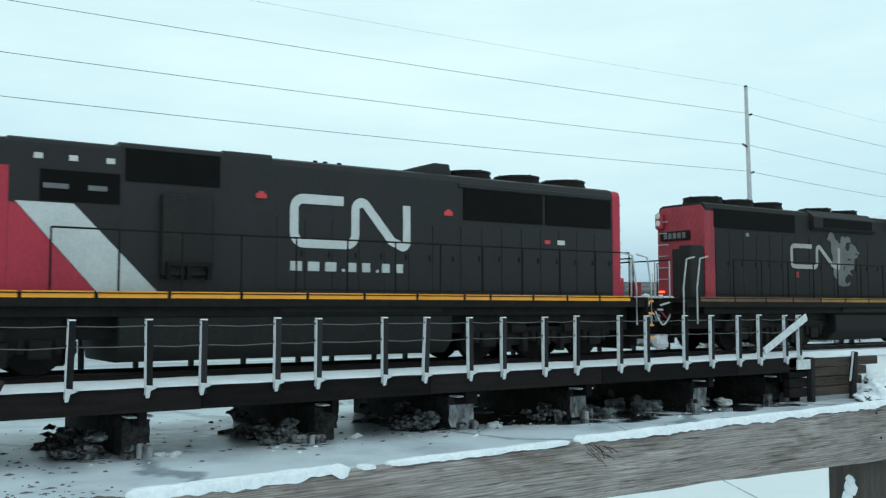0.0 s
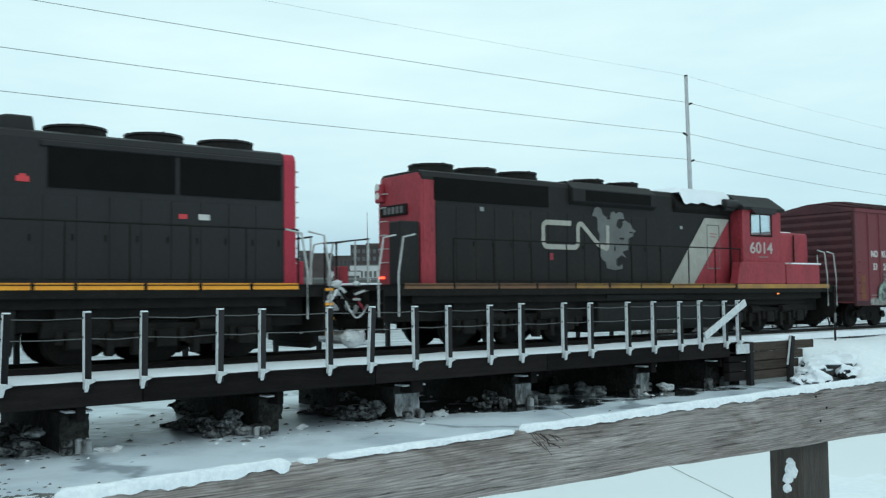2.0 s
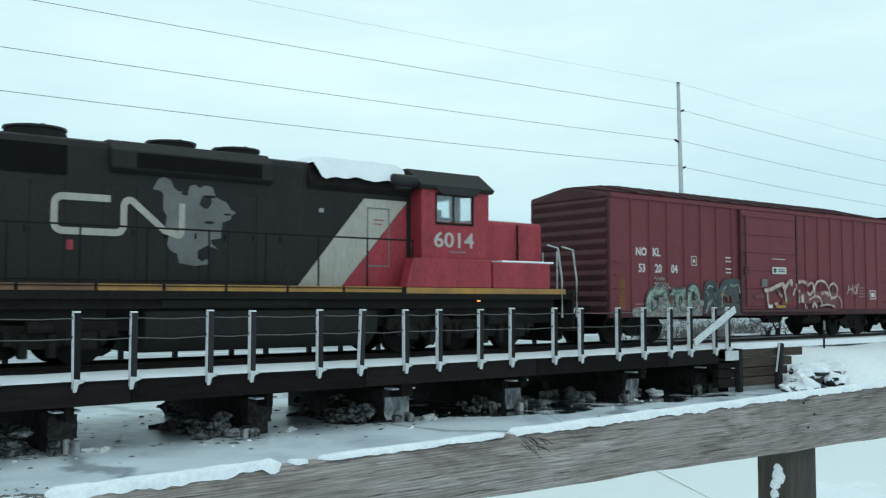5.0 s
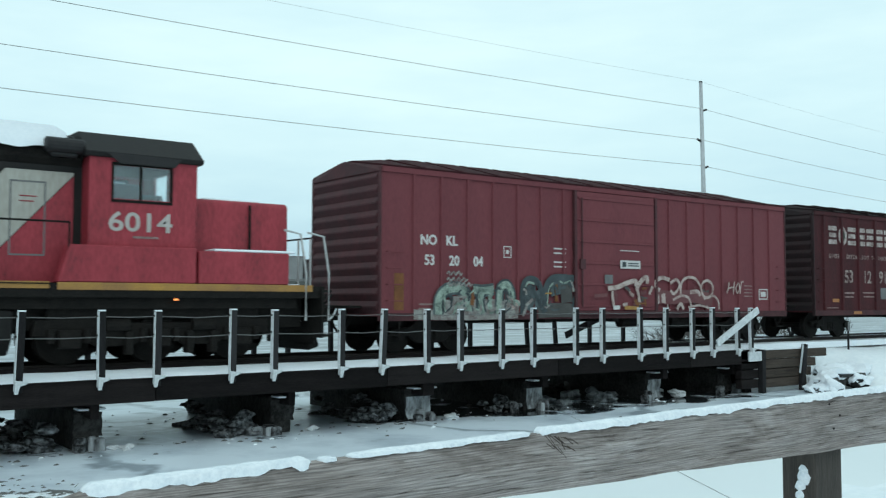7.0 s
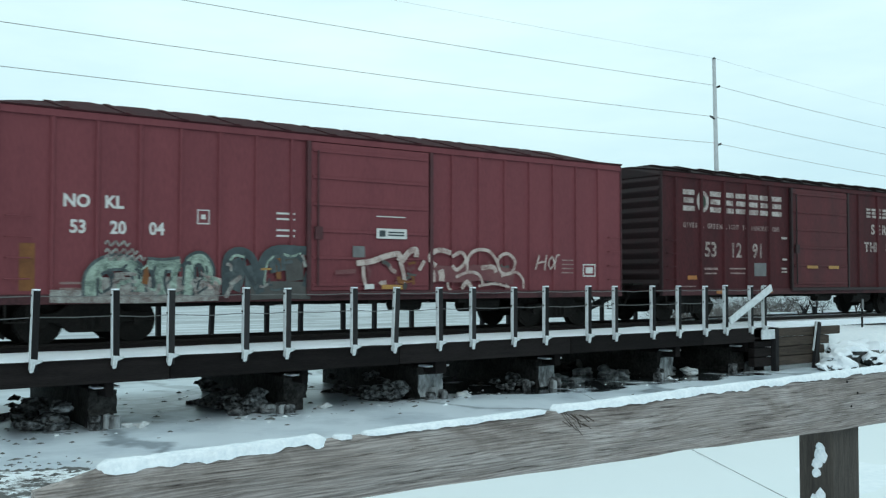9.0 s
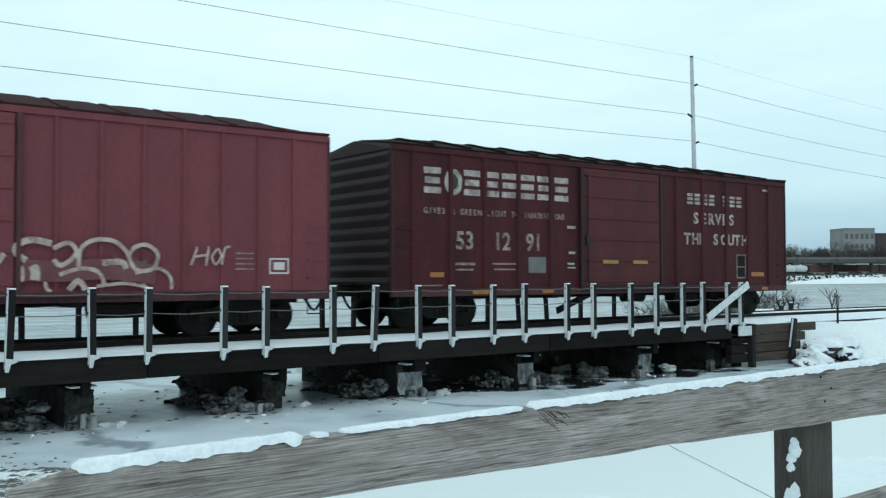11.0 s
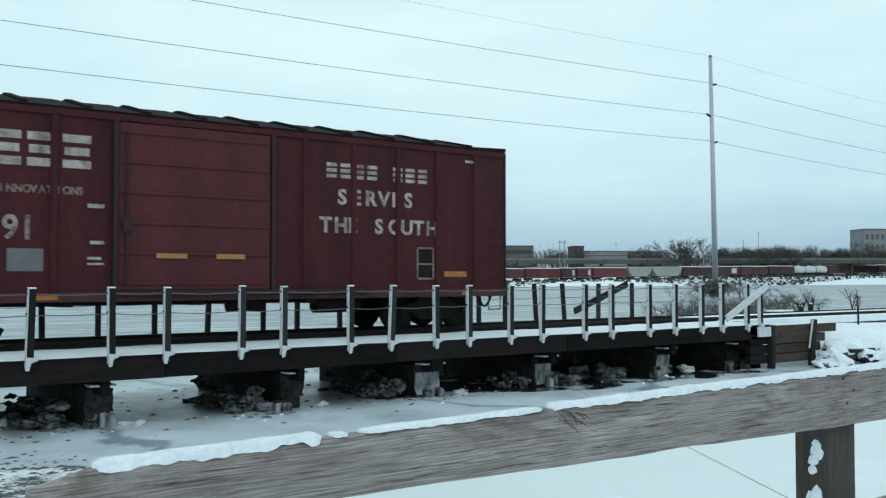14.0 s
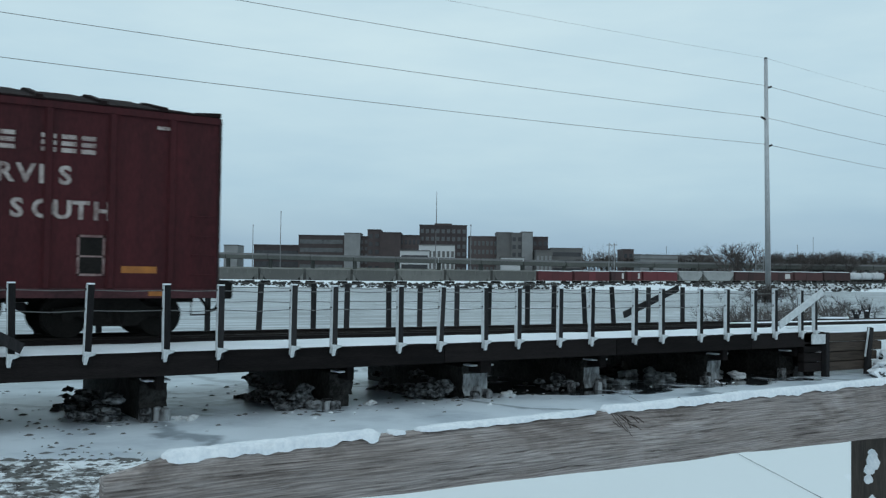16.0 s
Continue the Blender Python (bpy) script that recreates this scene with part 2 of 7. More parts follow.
HOPPERGREY = surface("grey_hopper_paint", two((0.1, 0.1, 0.095), (0.17, 0.17, 0.16)), 0.4, (0.7, 0.9), bump=0, per_piece=0.4)
FARRED = surface("far_boxcar_red", two((0.085, 0.024, 0.027), (0.14, 0.034, 0.04)), 0.4, (0.7, 0.9), bump=0, per_piece=0.4)
FARDARK = surface("far_car_brown", two((0.04, 0.022, 0.022), (0.08, 0.035, 0.035)), 0.4, (0.7, 0.9), bump=0, per_piece=0.3)


def glass_material():
    m = bpy.data.materials.new("cab_glass")
    m.use_nodes = True
    b = m.node_tree.nodes["Principled BSDF"]
    b.inputs["Base Color"].default_value = (0.75, 0.85, 0.88, 1)
    b.inputs["Roughness"].default_value = 0.08
    b.inputs["Transmission Weight"].default_value = 0.9
    return m


GLASS = glass_material()


def ground_material():
    """Snow with bare muddy, weedy patches on the shore."""
    m = surface("snowy_ground", two((0.725, 0.775, 0.82), (0.85, 0.88, 0.905)), 0.35, (0.8, 0.95), bump=0.35, grain=7, spec=0.2)
    t = m.node_tree
    link = t.links.new
    b = t.nodes["Principled BSDF"]
    base = b.inputs["Base Color"].links[0].from_socket
    coord = t.nodes.new("ShaderNodeTexCoord")
    n1 = node(t, "ShaderNodeTexNoise", Scale=3.4, Detail=8.0, Roughness=0.75)
    link(coord.outputs["Object"], n1.inputs["Vector"])
    mud = t.nodes.new("ShaderNodeAttribute")
    mud.attribute_name = "bare"
    add = node(t, "ShaderNodeMath", operation="ADD")
    link(n1.outputs["Fac"], add.inputs[0])
    link(mud.outputs["Fac"], add.inputs[1])
    mask = ramp_of(t, [(0.76, (0, 0, 0)), (0.88, (1, 1, 1))])
    link(add.outputs[0], mask.inputs[0])
    soil = ramp_of(t, two((0.018, 0.017, 0.016), (0.11, 0.1, 0.09), 0.3, 0.7))
    n2 = node(t, "ShaderNodeTexNoise", Scale=9.0, Detail=6.0, Roughness=0.7)
    link(coord.outputs["Object"], n2.inputs["Vector"])
    link(n2.outputs["Fac"], soil.inputs[0])
    mix = node(t, "ShaderNodeMix", data_type="RGBA")
    link(mask.outputs[0], mix.inputs[0])
    link(base, mix.inputs[6])
    link(soil.outputs[0], mix.inputs[7])
    link(mix.outputs[2], b.inputs["Base Color"])
    return m


def ice_material():
    """River ice: grey wet ice, wind-drifted snow in streaks, dark open leads along the bridge piers."""
    m = bpy.data.materials.new("river_ice")
    m.use_nodes = True
    t = m.node_tree
    link = t.links.new
    b = t.nodes["Principled BSDF"]
    coord = t.nodes.new("ShaderNodeTexCoord")
    streak = node(t, "ShaderNodeMapping")
    streak.inputs["Rotation"].default_value = (0, 0, radians(35))
    streak.inputs["Scale"].default_value = (0.11, 0.8, 1)
    link(coord.outputs["Object"], streak.inputs["Vector"])
    n1 = node(t, "ShaderNodeTexNoise", Scale=1.0, Detail=7.0, Roughness=0.66)
    link(streak.outputs[0], n1.inputs["Vector"])
    far_tone = ramp_of(t, [(0.41, (0.07, 0.08, 0.09)), (0.5, (0.21, 0.235, 0.26)), (0.63, (0.46, 0.5, 0.535))])
    link(n1.outputs["Fac"], far_tone.inputs[0])
    n2 = node(t, "ShaderNodeTexNoise", Scale=0.55, Detail=9.0, Roughness=0.62)
    link(coord.outputs["Object"], n2.inputs["Vector"])
    near_tone = ramp_of(t, [(0.3, (0.24, 0.28, 0.31)), (0.38, (0.5, 0.565, 0.635)), (0.56, (0.72, 0.79, 0.86))])
    link(n2.outputs["Fac"], near_tone.inputs[0])
    sep = t.nodes.new("ShaderNodeSeparateXYZ")
    link(coord.outputs["Object"], sep.inputs[0])
    # near ice gives way to drifted snow across the river
    across = node(t, "ShaderNodeMapRange")
    across.inputs["From Min"].default_value, across.inputs["From Max"].default_value = 21.0, 26.0
    link(sep.outputs["Y"], across.inputs["Value"])
    mix1 = node(t, "ShaderNodeMix", data_type="RGBA")
    link(across.outputs[0], mix1.inputs[0])
    link(near_tone.outputs[0], mix1.inputs[6])
    link(far_tone.outputs[0], mix1.inputs[7])
    # snow lying on the ice towards the shore
    drift = node(t, "ShaderNodeMapRange")
    drift.inputs["From Min"].default_value, drift.inputs["From Max"].default_value = 14.5, 10.5
    link(sep.outputs["Y"], drift.inputs["Value"])
    n3 = node(t, "ShaderNodeTexNoise", Scale=0.9, Detail=8.0, Roughness=0.7)
    link(coord.outputs["Object"], n3.inputs["Vector"])
    addd = node(t, "ShaderNodeMath", operation="MULTIPLY_ADD")
    link(drift.outputs[0], addd.inputs[0])
    addd.inputs[1].default_value = 0.6
    link(n3.outputs["Fac"], addd.inputs[2])
    dmask = ramp_of(t, [(0.55, (0, 0, 0)), (0.85, (1, 1, 1))])
    link(addd.outputs[0], dmask.inputs[0])
    mix2 = node(t, "ShaderNodeMix", data_type="RGBA")
    link(dmask.outputs[0], mix2.inputs[0])
    link(mix1.outputs[2], mix2.inputs[6])
    mix2.inputs[7].default_value = (0.76, 0.8, 0.82, 1)
    cracks = node(t, "ShaderNodeTexVoronoi", Scale=0.16, feature="DISTANCE_TO_EDGE")
    wob = node(t, "ShaderNodeTexNoise", Scale=0.5, Detail=4.0)
    link(coord.outputs["Object"], wob.inputs["Vector"])
    bend = node(t, "ShaderNodeMix", data_type="VECTOR")
    bend.inputs[0].default_value = 0.25
    scaled = node(t, "ShaderNodeVectorMath", operation="SCALE")
    scaled.inputs["Scale"].default_value = 12.0
    link(wob.outputs["Color"], scaled.inputs[0])
    link(coord.outputs["Object"], bend.inputs[4])
    link(scaled.outputs[0], bend.inputs[5])
    link(bend.outputs[1], cracks.inputs["Vector"])
    cline = ramp_of(t, [(0.004, (0.4, 0.42, 0.44)), (0.03, (1, 1, 1))])
    link(cracks.outputs["Distance"], cline.inputs[0])
    darker = node(t, "ShaderNodeMix", data_type="RGBA", blend_type="MULTIPLY")
    bare = node(t, "ShaderNodeMath", operation="SUBTRACT")
    bare.inputs[0].default_value = 1.0
    link(drift.outputs[0], bare.inputs[1])
    link(bare.outputs[0], darker.inputs[0])
    link(mix2.outputs[2], darker.inputs[6])
    link(cline.outputs[0], darker.inputs[7])
    # open water leads
    lead = t.nodes.new("ShaderNodeAttribute")
    lead.attribute_name = "open_water"
    n4 = node(t, "ShaderNodeTexNoise", Scale=0.8, Detail=6.0, Roughness=0.6)
    link(coord.outputs["Object"], n4.inputs["Vector"])
    adw = node(t, "ShaderNodeMath", operation="MULTIPLY_ADD")
    link(n4.outputs["Fac"], adw.inputs[0])
    adw.inputs[1].default_value = 0.8
    link(lead.outputs["Fac"], adw.inputs[2])
    wmask = ramp_of(t, [(0.78, (0, 0, 0)), (0.86, (1, 1, 1))])
    link(adw.outputs[0], wmask.inputs[0])
    mix3 = node(t, "ShaderNodeMix", data_type="RGBA")
    link(wmask.outputs[0], mix3.inputs[0])
    link(darker.outputs[2], mix3.inputs[6])
    mix3.inputs[7].default_value = (0.02, 0.024, 0.027, 1)
    link(mix3.outputs[2], b.inputs["Base Color"])
    wet = node(t, "ShaderNodeMath", operation="SUBTRACT")
    link(wmask.outputs[0], wet.inputs[0])
    link(dmask.outputs[0], wet.inputs[1])
    rough = node(t, "ShaderNodeMapRange")
    rough.inputs["From Min"].default_value, rough.inputs["From Max"].default_value = -1.0, 1.0
    rough.inputs["To Min"].default_value, rough.inputs["To Max"].default_value = 0.55, 0.05
    link(wet.outputs[0], rough.inputs["Value"])
    link(rough.outputs[0], b.inputs["Roughness"])
    gloss = ramp_of(t, [(0.0, (0.3, 0.3, 0.3)), (1.0, (0.5, 0.5, 0.5))])
    link(wmask.outputs[0], gloss.inputs[0])
    link(gloss.outputs[0], b.inputs["Specular IOR Level"])
    bump = node(t, "ShaderNodeBump", Strength=0.25, Distance=0.05)
    link(n2.outputs["Fac"], bump.inputs["Height"])
    link(bump.outputs[0], b.inputs["Normal"])
    return m


GROUND = ground_material()
ICE = ice_material()


# ---- mesh helpers ----
class Shape:
    """Collects vertices and faces of one part."""

    def __init__(self):
        self.v, self.f = [], []

    def add(self, verts, faces):
        n = len(self.v)
        self.v += [tuple(p) for p in verts]
        self.f += [tuple(i + n for i in face) for face in faces]
        return self

    def box(self, x0, x1, y0, y1, z0, z1, m=None):
        p = [(x, y, z) for x in (x0, x1) for y in (y0, y1) for z in (z0, z1)]
        if m is not None:
            p = [tuple(m @ Vector(q)) for q in p]
        return self.add(p, [(0, 1, 3, 2), (4, 6, 7, 5), (0, 4, 5, 1), (2, 3, 7, 6), (0, 2, 6, 4), (1, 5, 7, 3)])

    def slab(self, outline, y0, y1):
        """An outline in x and z (counter-clockwise seen from -y), from y0 to y1."""
        n = len(outline)
        p = [(x, y0, z) for x, z in outline] + [(x, y1, z) for x, z in outline]
        return self.add(p, [tuple(range(n)), tuple(range(2 * n - 1, n - 1, -1))] + [(i, n + i, n + (i + 1) % n, (i + 1) % n) for i in range(n)])

    def long(self, outline, x0, x1):
        """An outline in y and z, drawn out from x0 to x1."""
        n = len(outline)
        p = [(x0, y, z) for y, z in outline] + [(x1, y, z) for y, z in outline]
        return self.add(p, [tuple(range(n - 1, -1, -1)), tuple(range(n, 2 * n))] + [(i, (i + 1) % n, n + (i + 1) % n, n + i) for i in range(n)])

    def tube(self, a, b, r0, r1=None, seg=8):
        a, b = Vector(a), Vector(b)
        r1 = r0 if r1 is None else r1
        d = (b - a).normalized()
        u = d.orthogonal().normalized()
        w = d.cross(u)
        ring = [(math.cos(2 * math.pi * i / seg), math.sin(2 * math.pi * i / seg)) for i in range(seg)]
        p = [a + (u * c + w * s) * r0 for c, s in ring] + [b + (u * c + w * s) * r1 for c, s in ring]
        return self.add(p, [(i, (i + 1) % seg, seg + (i + 1) % seg, seg + i) for i in range(seg)] + [tuple(range(seg - 1, -1, -1)), tuple(range(seg, 2 * seg))])

    def pipe(self, points, r, seg=6):
        return self.hose(points, r, seg)

    def hose(self, points, r, seg=5):
        """One unbroken tube along the points."""
        pts = [Vector(p) for p in points]
        n = len(self.v)
        for i, p in enumerate(pts):
            d = (pts[min(len(pts) - 1, i + 1)] - pts[max(0, i - 1)]).normalized()
            u = Vector((0, 0, 1)).cross(d)
            u = u.normalized() if u.length > 1e-3 else Vector((0, 1, 0))
            w = d.cross(u)
            self.v += [tuple(p + (u * math.cos(2 * math.pi * k / seg) + w * math.sin(2 * math.pi * k / seg)) * r) for k in range(seg)]
        self.f += [(n + i * seg + k, n + i * seg + (k + 1) % seg, n + (i + 1) * seg + (k + 1) % seg, n + (i + 1) * seg + k) for i in range(len(pts) - 1) for k in range(seg)]
        return self

    def beam(self, a, b, w, h):
        """A squared timber from a to b."""
        a, b = Vector(a), Vector(b)
        d = b - a
        m = Matrix.Translation(a) @ d.to_track_quat("X", "Z").to_matrix().to_4x4()
        return self.box(0, d.length, -w / 2, w / 2, -h / 2, h / 2, m)

    def ribbon(self, points, width, y, depth=0.004):
        """A painted band in the x-z plane along the points, standing a paint film proud towards -y."""
        left, right = [], []
        for i, (x, z) in enumerate(points):
            ax, az = points[max(0, i - 1)]
            bx, bz = points[min(len(points) - 1, i + 1)]
            n = math.hypot(bx - ax, bz - az) or 1
            nx, nz = -(bz - az) / n * width / 2, (bx - ax) / n * width / 2
            left.append((x + nx, z + nz))
            right.append((x - nx, z - nz))
        p = [(x, y - depth, z) for x, z in left] + [(x, y - depth, z) for x, z in right]
        k = len(points)
        return self.add(p, [(i, k + i, k + i + 1, i + 1) for i in range(k - 1)])

    def mesh(self, name, smooth=False):
        me = bpy.data.meshes.new(name)
        me.from_pydata(self.v, [], self.f)
        me.validate()
        if smooth:
            me.polygons.foreach_set("use_smooth", [True] * len(me.polygons))
        return me


def part(name, shape, material, parent=None, label="", bevel=0.0, smooth=False):
    me = shape.mesh(name, smooth) if isinstance(shape, Shape) else shape
    if bevel:
        b = bmesh.new()
        b.from_mesh(me)
        bmesh.ops.bevel(b, geom=b.edges[:], offset=bevel, segments=1, affect="EDGES", clamp_overlap=True)
        b.to_mesh(me)
        b.free()
    if not me.materials:
        me.materials.append(material)
    ob = new(name, me)
    if parent is not None:
        ob.parent = parent
    if label:
        tagged(ob, label)
    return ob


def thing(name, place, label, category, group="", kind="", turn=0.0):
    ob = new(name)
    ob.matrix_basis = pose(*place, 0, 0, turn)
    ob.empty_display_size = 0.2
    return tagged(ob, label, category, group, kind)


def full_height(ob, k):
    """Stretches upward a thing that was set out in k-ths of its height; wheels and trucks keep their size."""
    seen = set()
    for o in ob.children_recursive:
        if o.name.split(".")[0] in ("truck", "wheelset") or (o.parent and o.parent.name.split(".")[0] == "truck"):
            continue
        o.location.z *= k
        if o.data and o.data.name not in seen:
            seen.add(o.data.name)
            o.data.transform(Matrix.Diagonal((1, 1, k, 1)))


def arc(cx, cz, r, a0, a1, n=6):
    return [(cx + r * math.cos(radians(a0 + (a1 - a0) * i / n)), cz + r * math.sin(radians(a0 + (a1 - a0) * i / n))) for i in range(n + 1)]


def lettering(name, words, height, x, z, y, material, parent, label="", stretch=1.0, bold=0.0):
    """Words on a side that faces -y, their lower left corner at x, z."""
    cu = bpy.data.curves.new(name, "FONT")
    cu.body, cu.size, cu.extrude, cu.offset = words, height / 0.7, 0.002, bold
    cu.resolution_u = 3
    ob = bpy.data.objects.new(name, cu)
    scene.collection.objects.link(ob)
    bpy.context.view_layer.update()
    me = bpy.data.meshes.new_from_object(ob.evaluated_get(bpy.context.evaluated_depsgraph_get()))
    bpy.data.objects.remove(ob)
    me.transform(Matrix.Translation((x, y - 0.003, z)) @ Matrix.Diagonal((stretch, 1, 1, 1)) @ pose(0, 0, 0, 90))
    me.name = name
    return part(name, me, material, parent, label)


# ---- the setting ----
ICE_Z = -1.42
TRACK_Y = 19.33
TALL = 1.054
FAR_TURN = -33.45
FORWARD = Vector((math.sin(radians(-FAR_TURN)), math.cos(radians(-FAR_TURN)), 0))
RIGHT = Vector((FORWARD.y, -FORWARD.x, 0))


def far(u, d, z=0.0):
    """A place across the river: u metres sideways, d metres off."""
    p = FORWARD * d * 0.867 + RIGHT * u
    return (p.x, p.y, z)


def smooth(a, b, x):
    t = min(1.0, max(0.0, (x - a) / (b - a)))
    return t * t * (3 - 2 * t)


def plan(x, y):
    """From the site plan's slanting grid to metres."""
    return x - 0.1347 * y, 0.961 * y


def grid_of(x, y):
    """The way back, from metres to the plan's grid."""
    y = y / 0.961
    return x + 0.1347 * y, y


def far_lift(x):
    """The far bank climbs slowly downstream."""
    return min(3.4, max(0.0, 0.3 + 0.0125 * (x - 167)))


def ground_height(x, y):
    """Near bank under the fence, the embankment beyond the bridge's end, the far bank."""
    shore = 246.2 - 0.1086 * x
    beyond = -2.1 + (1.5 + far_lift(x)) * smooth(shore - 3, shore + 3 + 2 * far_lift(x), y) + 5.5 * smooth(shore + 60, shore + 400, y)
    x, y = grid_of(x, y)
    rough = 0.10 * noise.noise((x * 0.35, y * 0.35, 0)) + 0.05 * noise.noise((x * 1.1, y * 1.1, 3))
    bed = -2.1
    near = -0.42 - 0.95 * smooth(2.7, 5.2, y) - 0.9 * smooth(8.5, 10.5, y)
    spit = -1.2 - 1.0 * smooth(1.5, 4.2, math.hypot((x - 3.3) * 0.7, (y - 12.7))) + 0.5 * rough
    bank = -0.32 - 1.5 * smooth(2.4, 8.0, abs(y - 20.05)) if y < 20.05 else -0.32 - 0.85 * smooth(2.6, 9.0, y - 20.05) - 1.2 * smooth(14, 26, y - 20.05 - 0.1 * (x - 30))
    end = smooth(26.0, 27.5, x + 2.5 * rough) if y > 17.4 else smooth(28.6, 31.0, x + 2.5 * rough)
    bank = bed + (bank - bed) * end
    west = bed + (-0.32 - 1.6 * smooth(2.6, 7.0, abs(y - 20.05)) - bed) * smooth(-14.0, -17.0, x)
    return max(max(near, spit, bank, west, bed) * TALL + rough * 0.7, beyond)


def bare_ground(x, y):
    x, y = grid_of(x, y)
    a = 0.34 * (1 - smooth(0.9, 3.4, math.hypot((x - 3.3) * 0.7, (y - 12.5))))
    b = 0.22 * (1 - smooth(0, 1.6, abs(y - 16.2))) * smooth(26, 27, x) * (1 - smooth(29, 31, x))
    return a + b


def grid_sheet(name, xs, ys, height, values):
    sh = Shape()
    sh.v = [(x, y, height(x, y)) for y in ys for x in xs]
    n = len(xs)
    sh.f = [(j * n + i, j * n + i + 1, (j + 1) * n + i + 1, (j + 1) * n + i) for j in range(len(ys) - 1) for i in range(n - 1)]
    me = sh.mesh(name, smooth=True)
    for key, fn in values.items():
        at = me.attributes.new(key, "FLOAT", "POINT")
        at.data.foreach_set("value", [fn(x, y) for x, y, _ in sh.v])
    return me


def steps(lo, hi, fine, reach, growth=1.25):
    out = list(np.arange(lo, hi, fine))
    step, a = fine, lo
    left = []
    while a > -reach:
        step *= growth
        a -= step
        left.append(a)
    step, b = fine, hi
    right = [hi]
    while b < reach:
        step = min(step * growth, 14.0) if b < 420 else step * growth
        b += step
        right.append(b)
    return left[::-1] + out + right


ground_sheet = grid_sheet("ground", steps(-14, 62, 0.55, 3500), steps(-6, 40, 0.55, 3500), ground_height, {"bare": bare_ground})
tagged(part("ground", ground_sheet, GROUND), "snow-covered river banks with muddy weedy patches", "ground", kind="structure")


def open_water(x, y):
    """Leads of open water along the piers, widest towards the far abutment."""
    x, y = grid_of(x, y)
    along = smooth(13.0, 16.0, x) * (1 - smooth(26.0, 29.0, x))
    strip = 1 - smooth(1.6, 3.0, abs(y - 19.6))
    side = (1 - smooth(0.2, 1.0, abs(y - (17.0 + 0.12 * math.sin(x))))) * smooth(16, 19, x) * (1 - smooth(25, 27, x))
    piers = max((1 - smooth(0.3, 1.2, math.hypot((x - px) * 0.9, max(0, abs(y - 18.3) - 0.6)))) for px in (6.9, 10.7, 14.0, 17.2))
    return 0.5 * along * strip + 0.42 * piers * (1 - along * strip) + 0.42 * side * (1 - strip)


ice_sheet = grid_sheet("water", steps(-4, 32, 0.3, 1500), steps(3, 26, 0.3, 900), lambda x, y: ICE_Z + 0.012 * noise.noise((x * 0.8, y * 0.8, 9)), {"open_water": open_water})
tagged(part("water", ice_sheet, ICE), "frozen river with grey wet ice, drifted snow and dark open leads", "river", kind="structure")


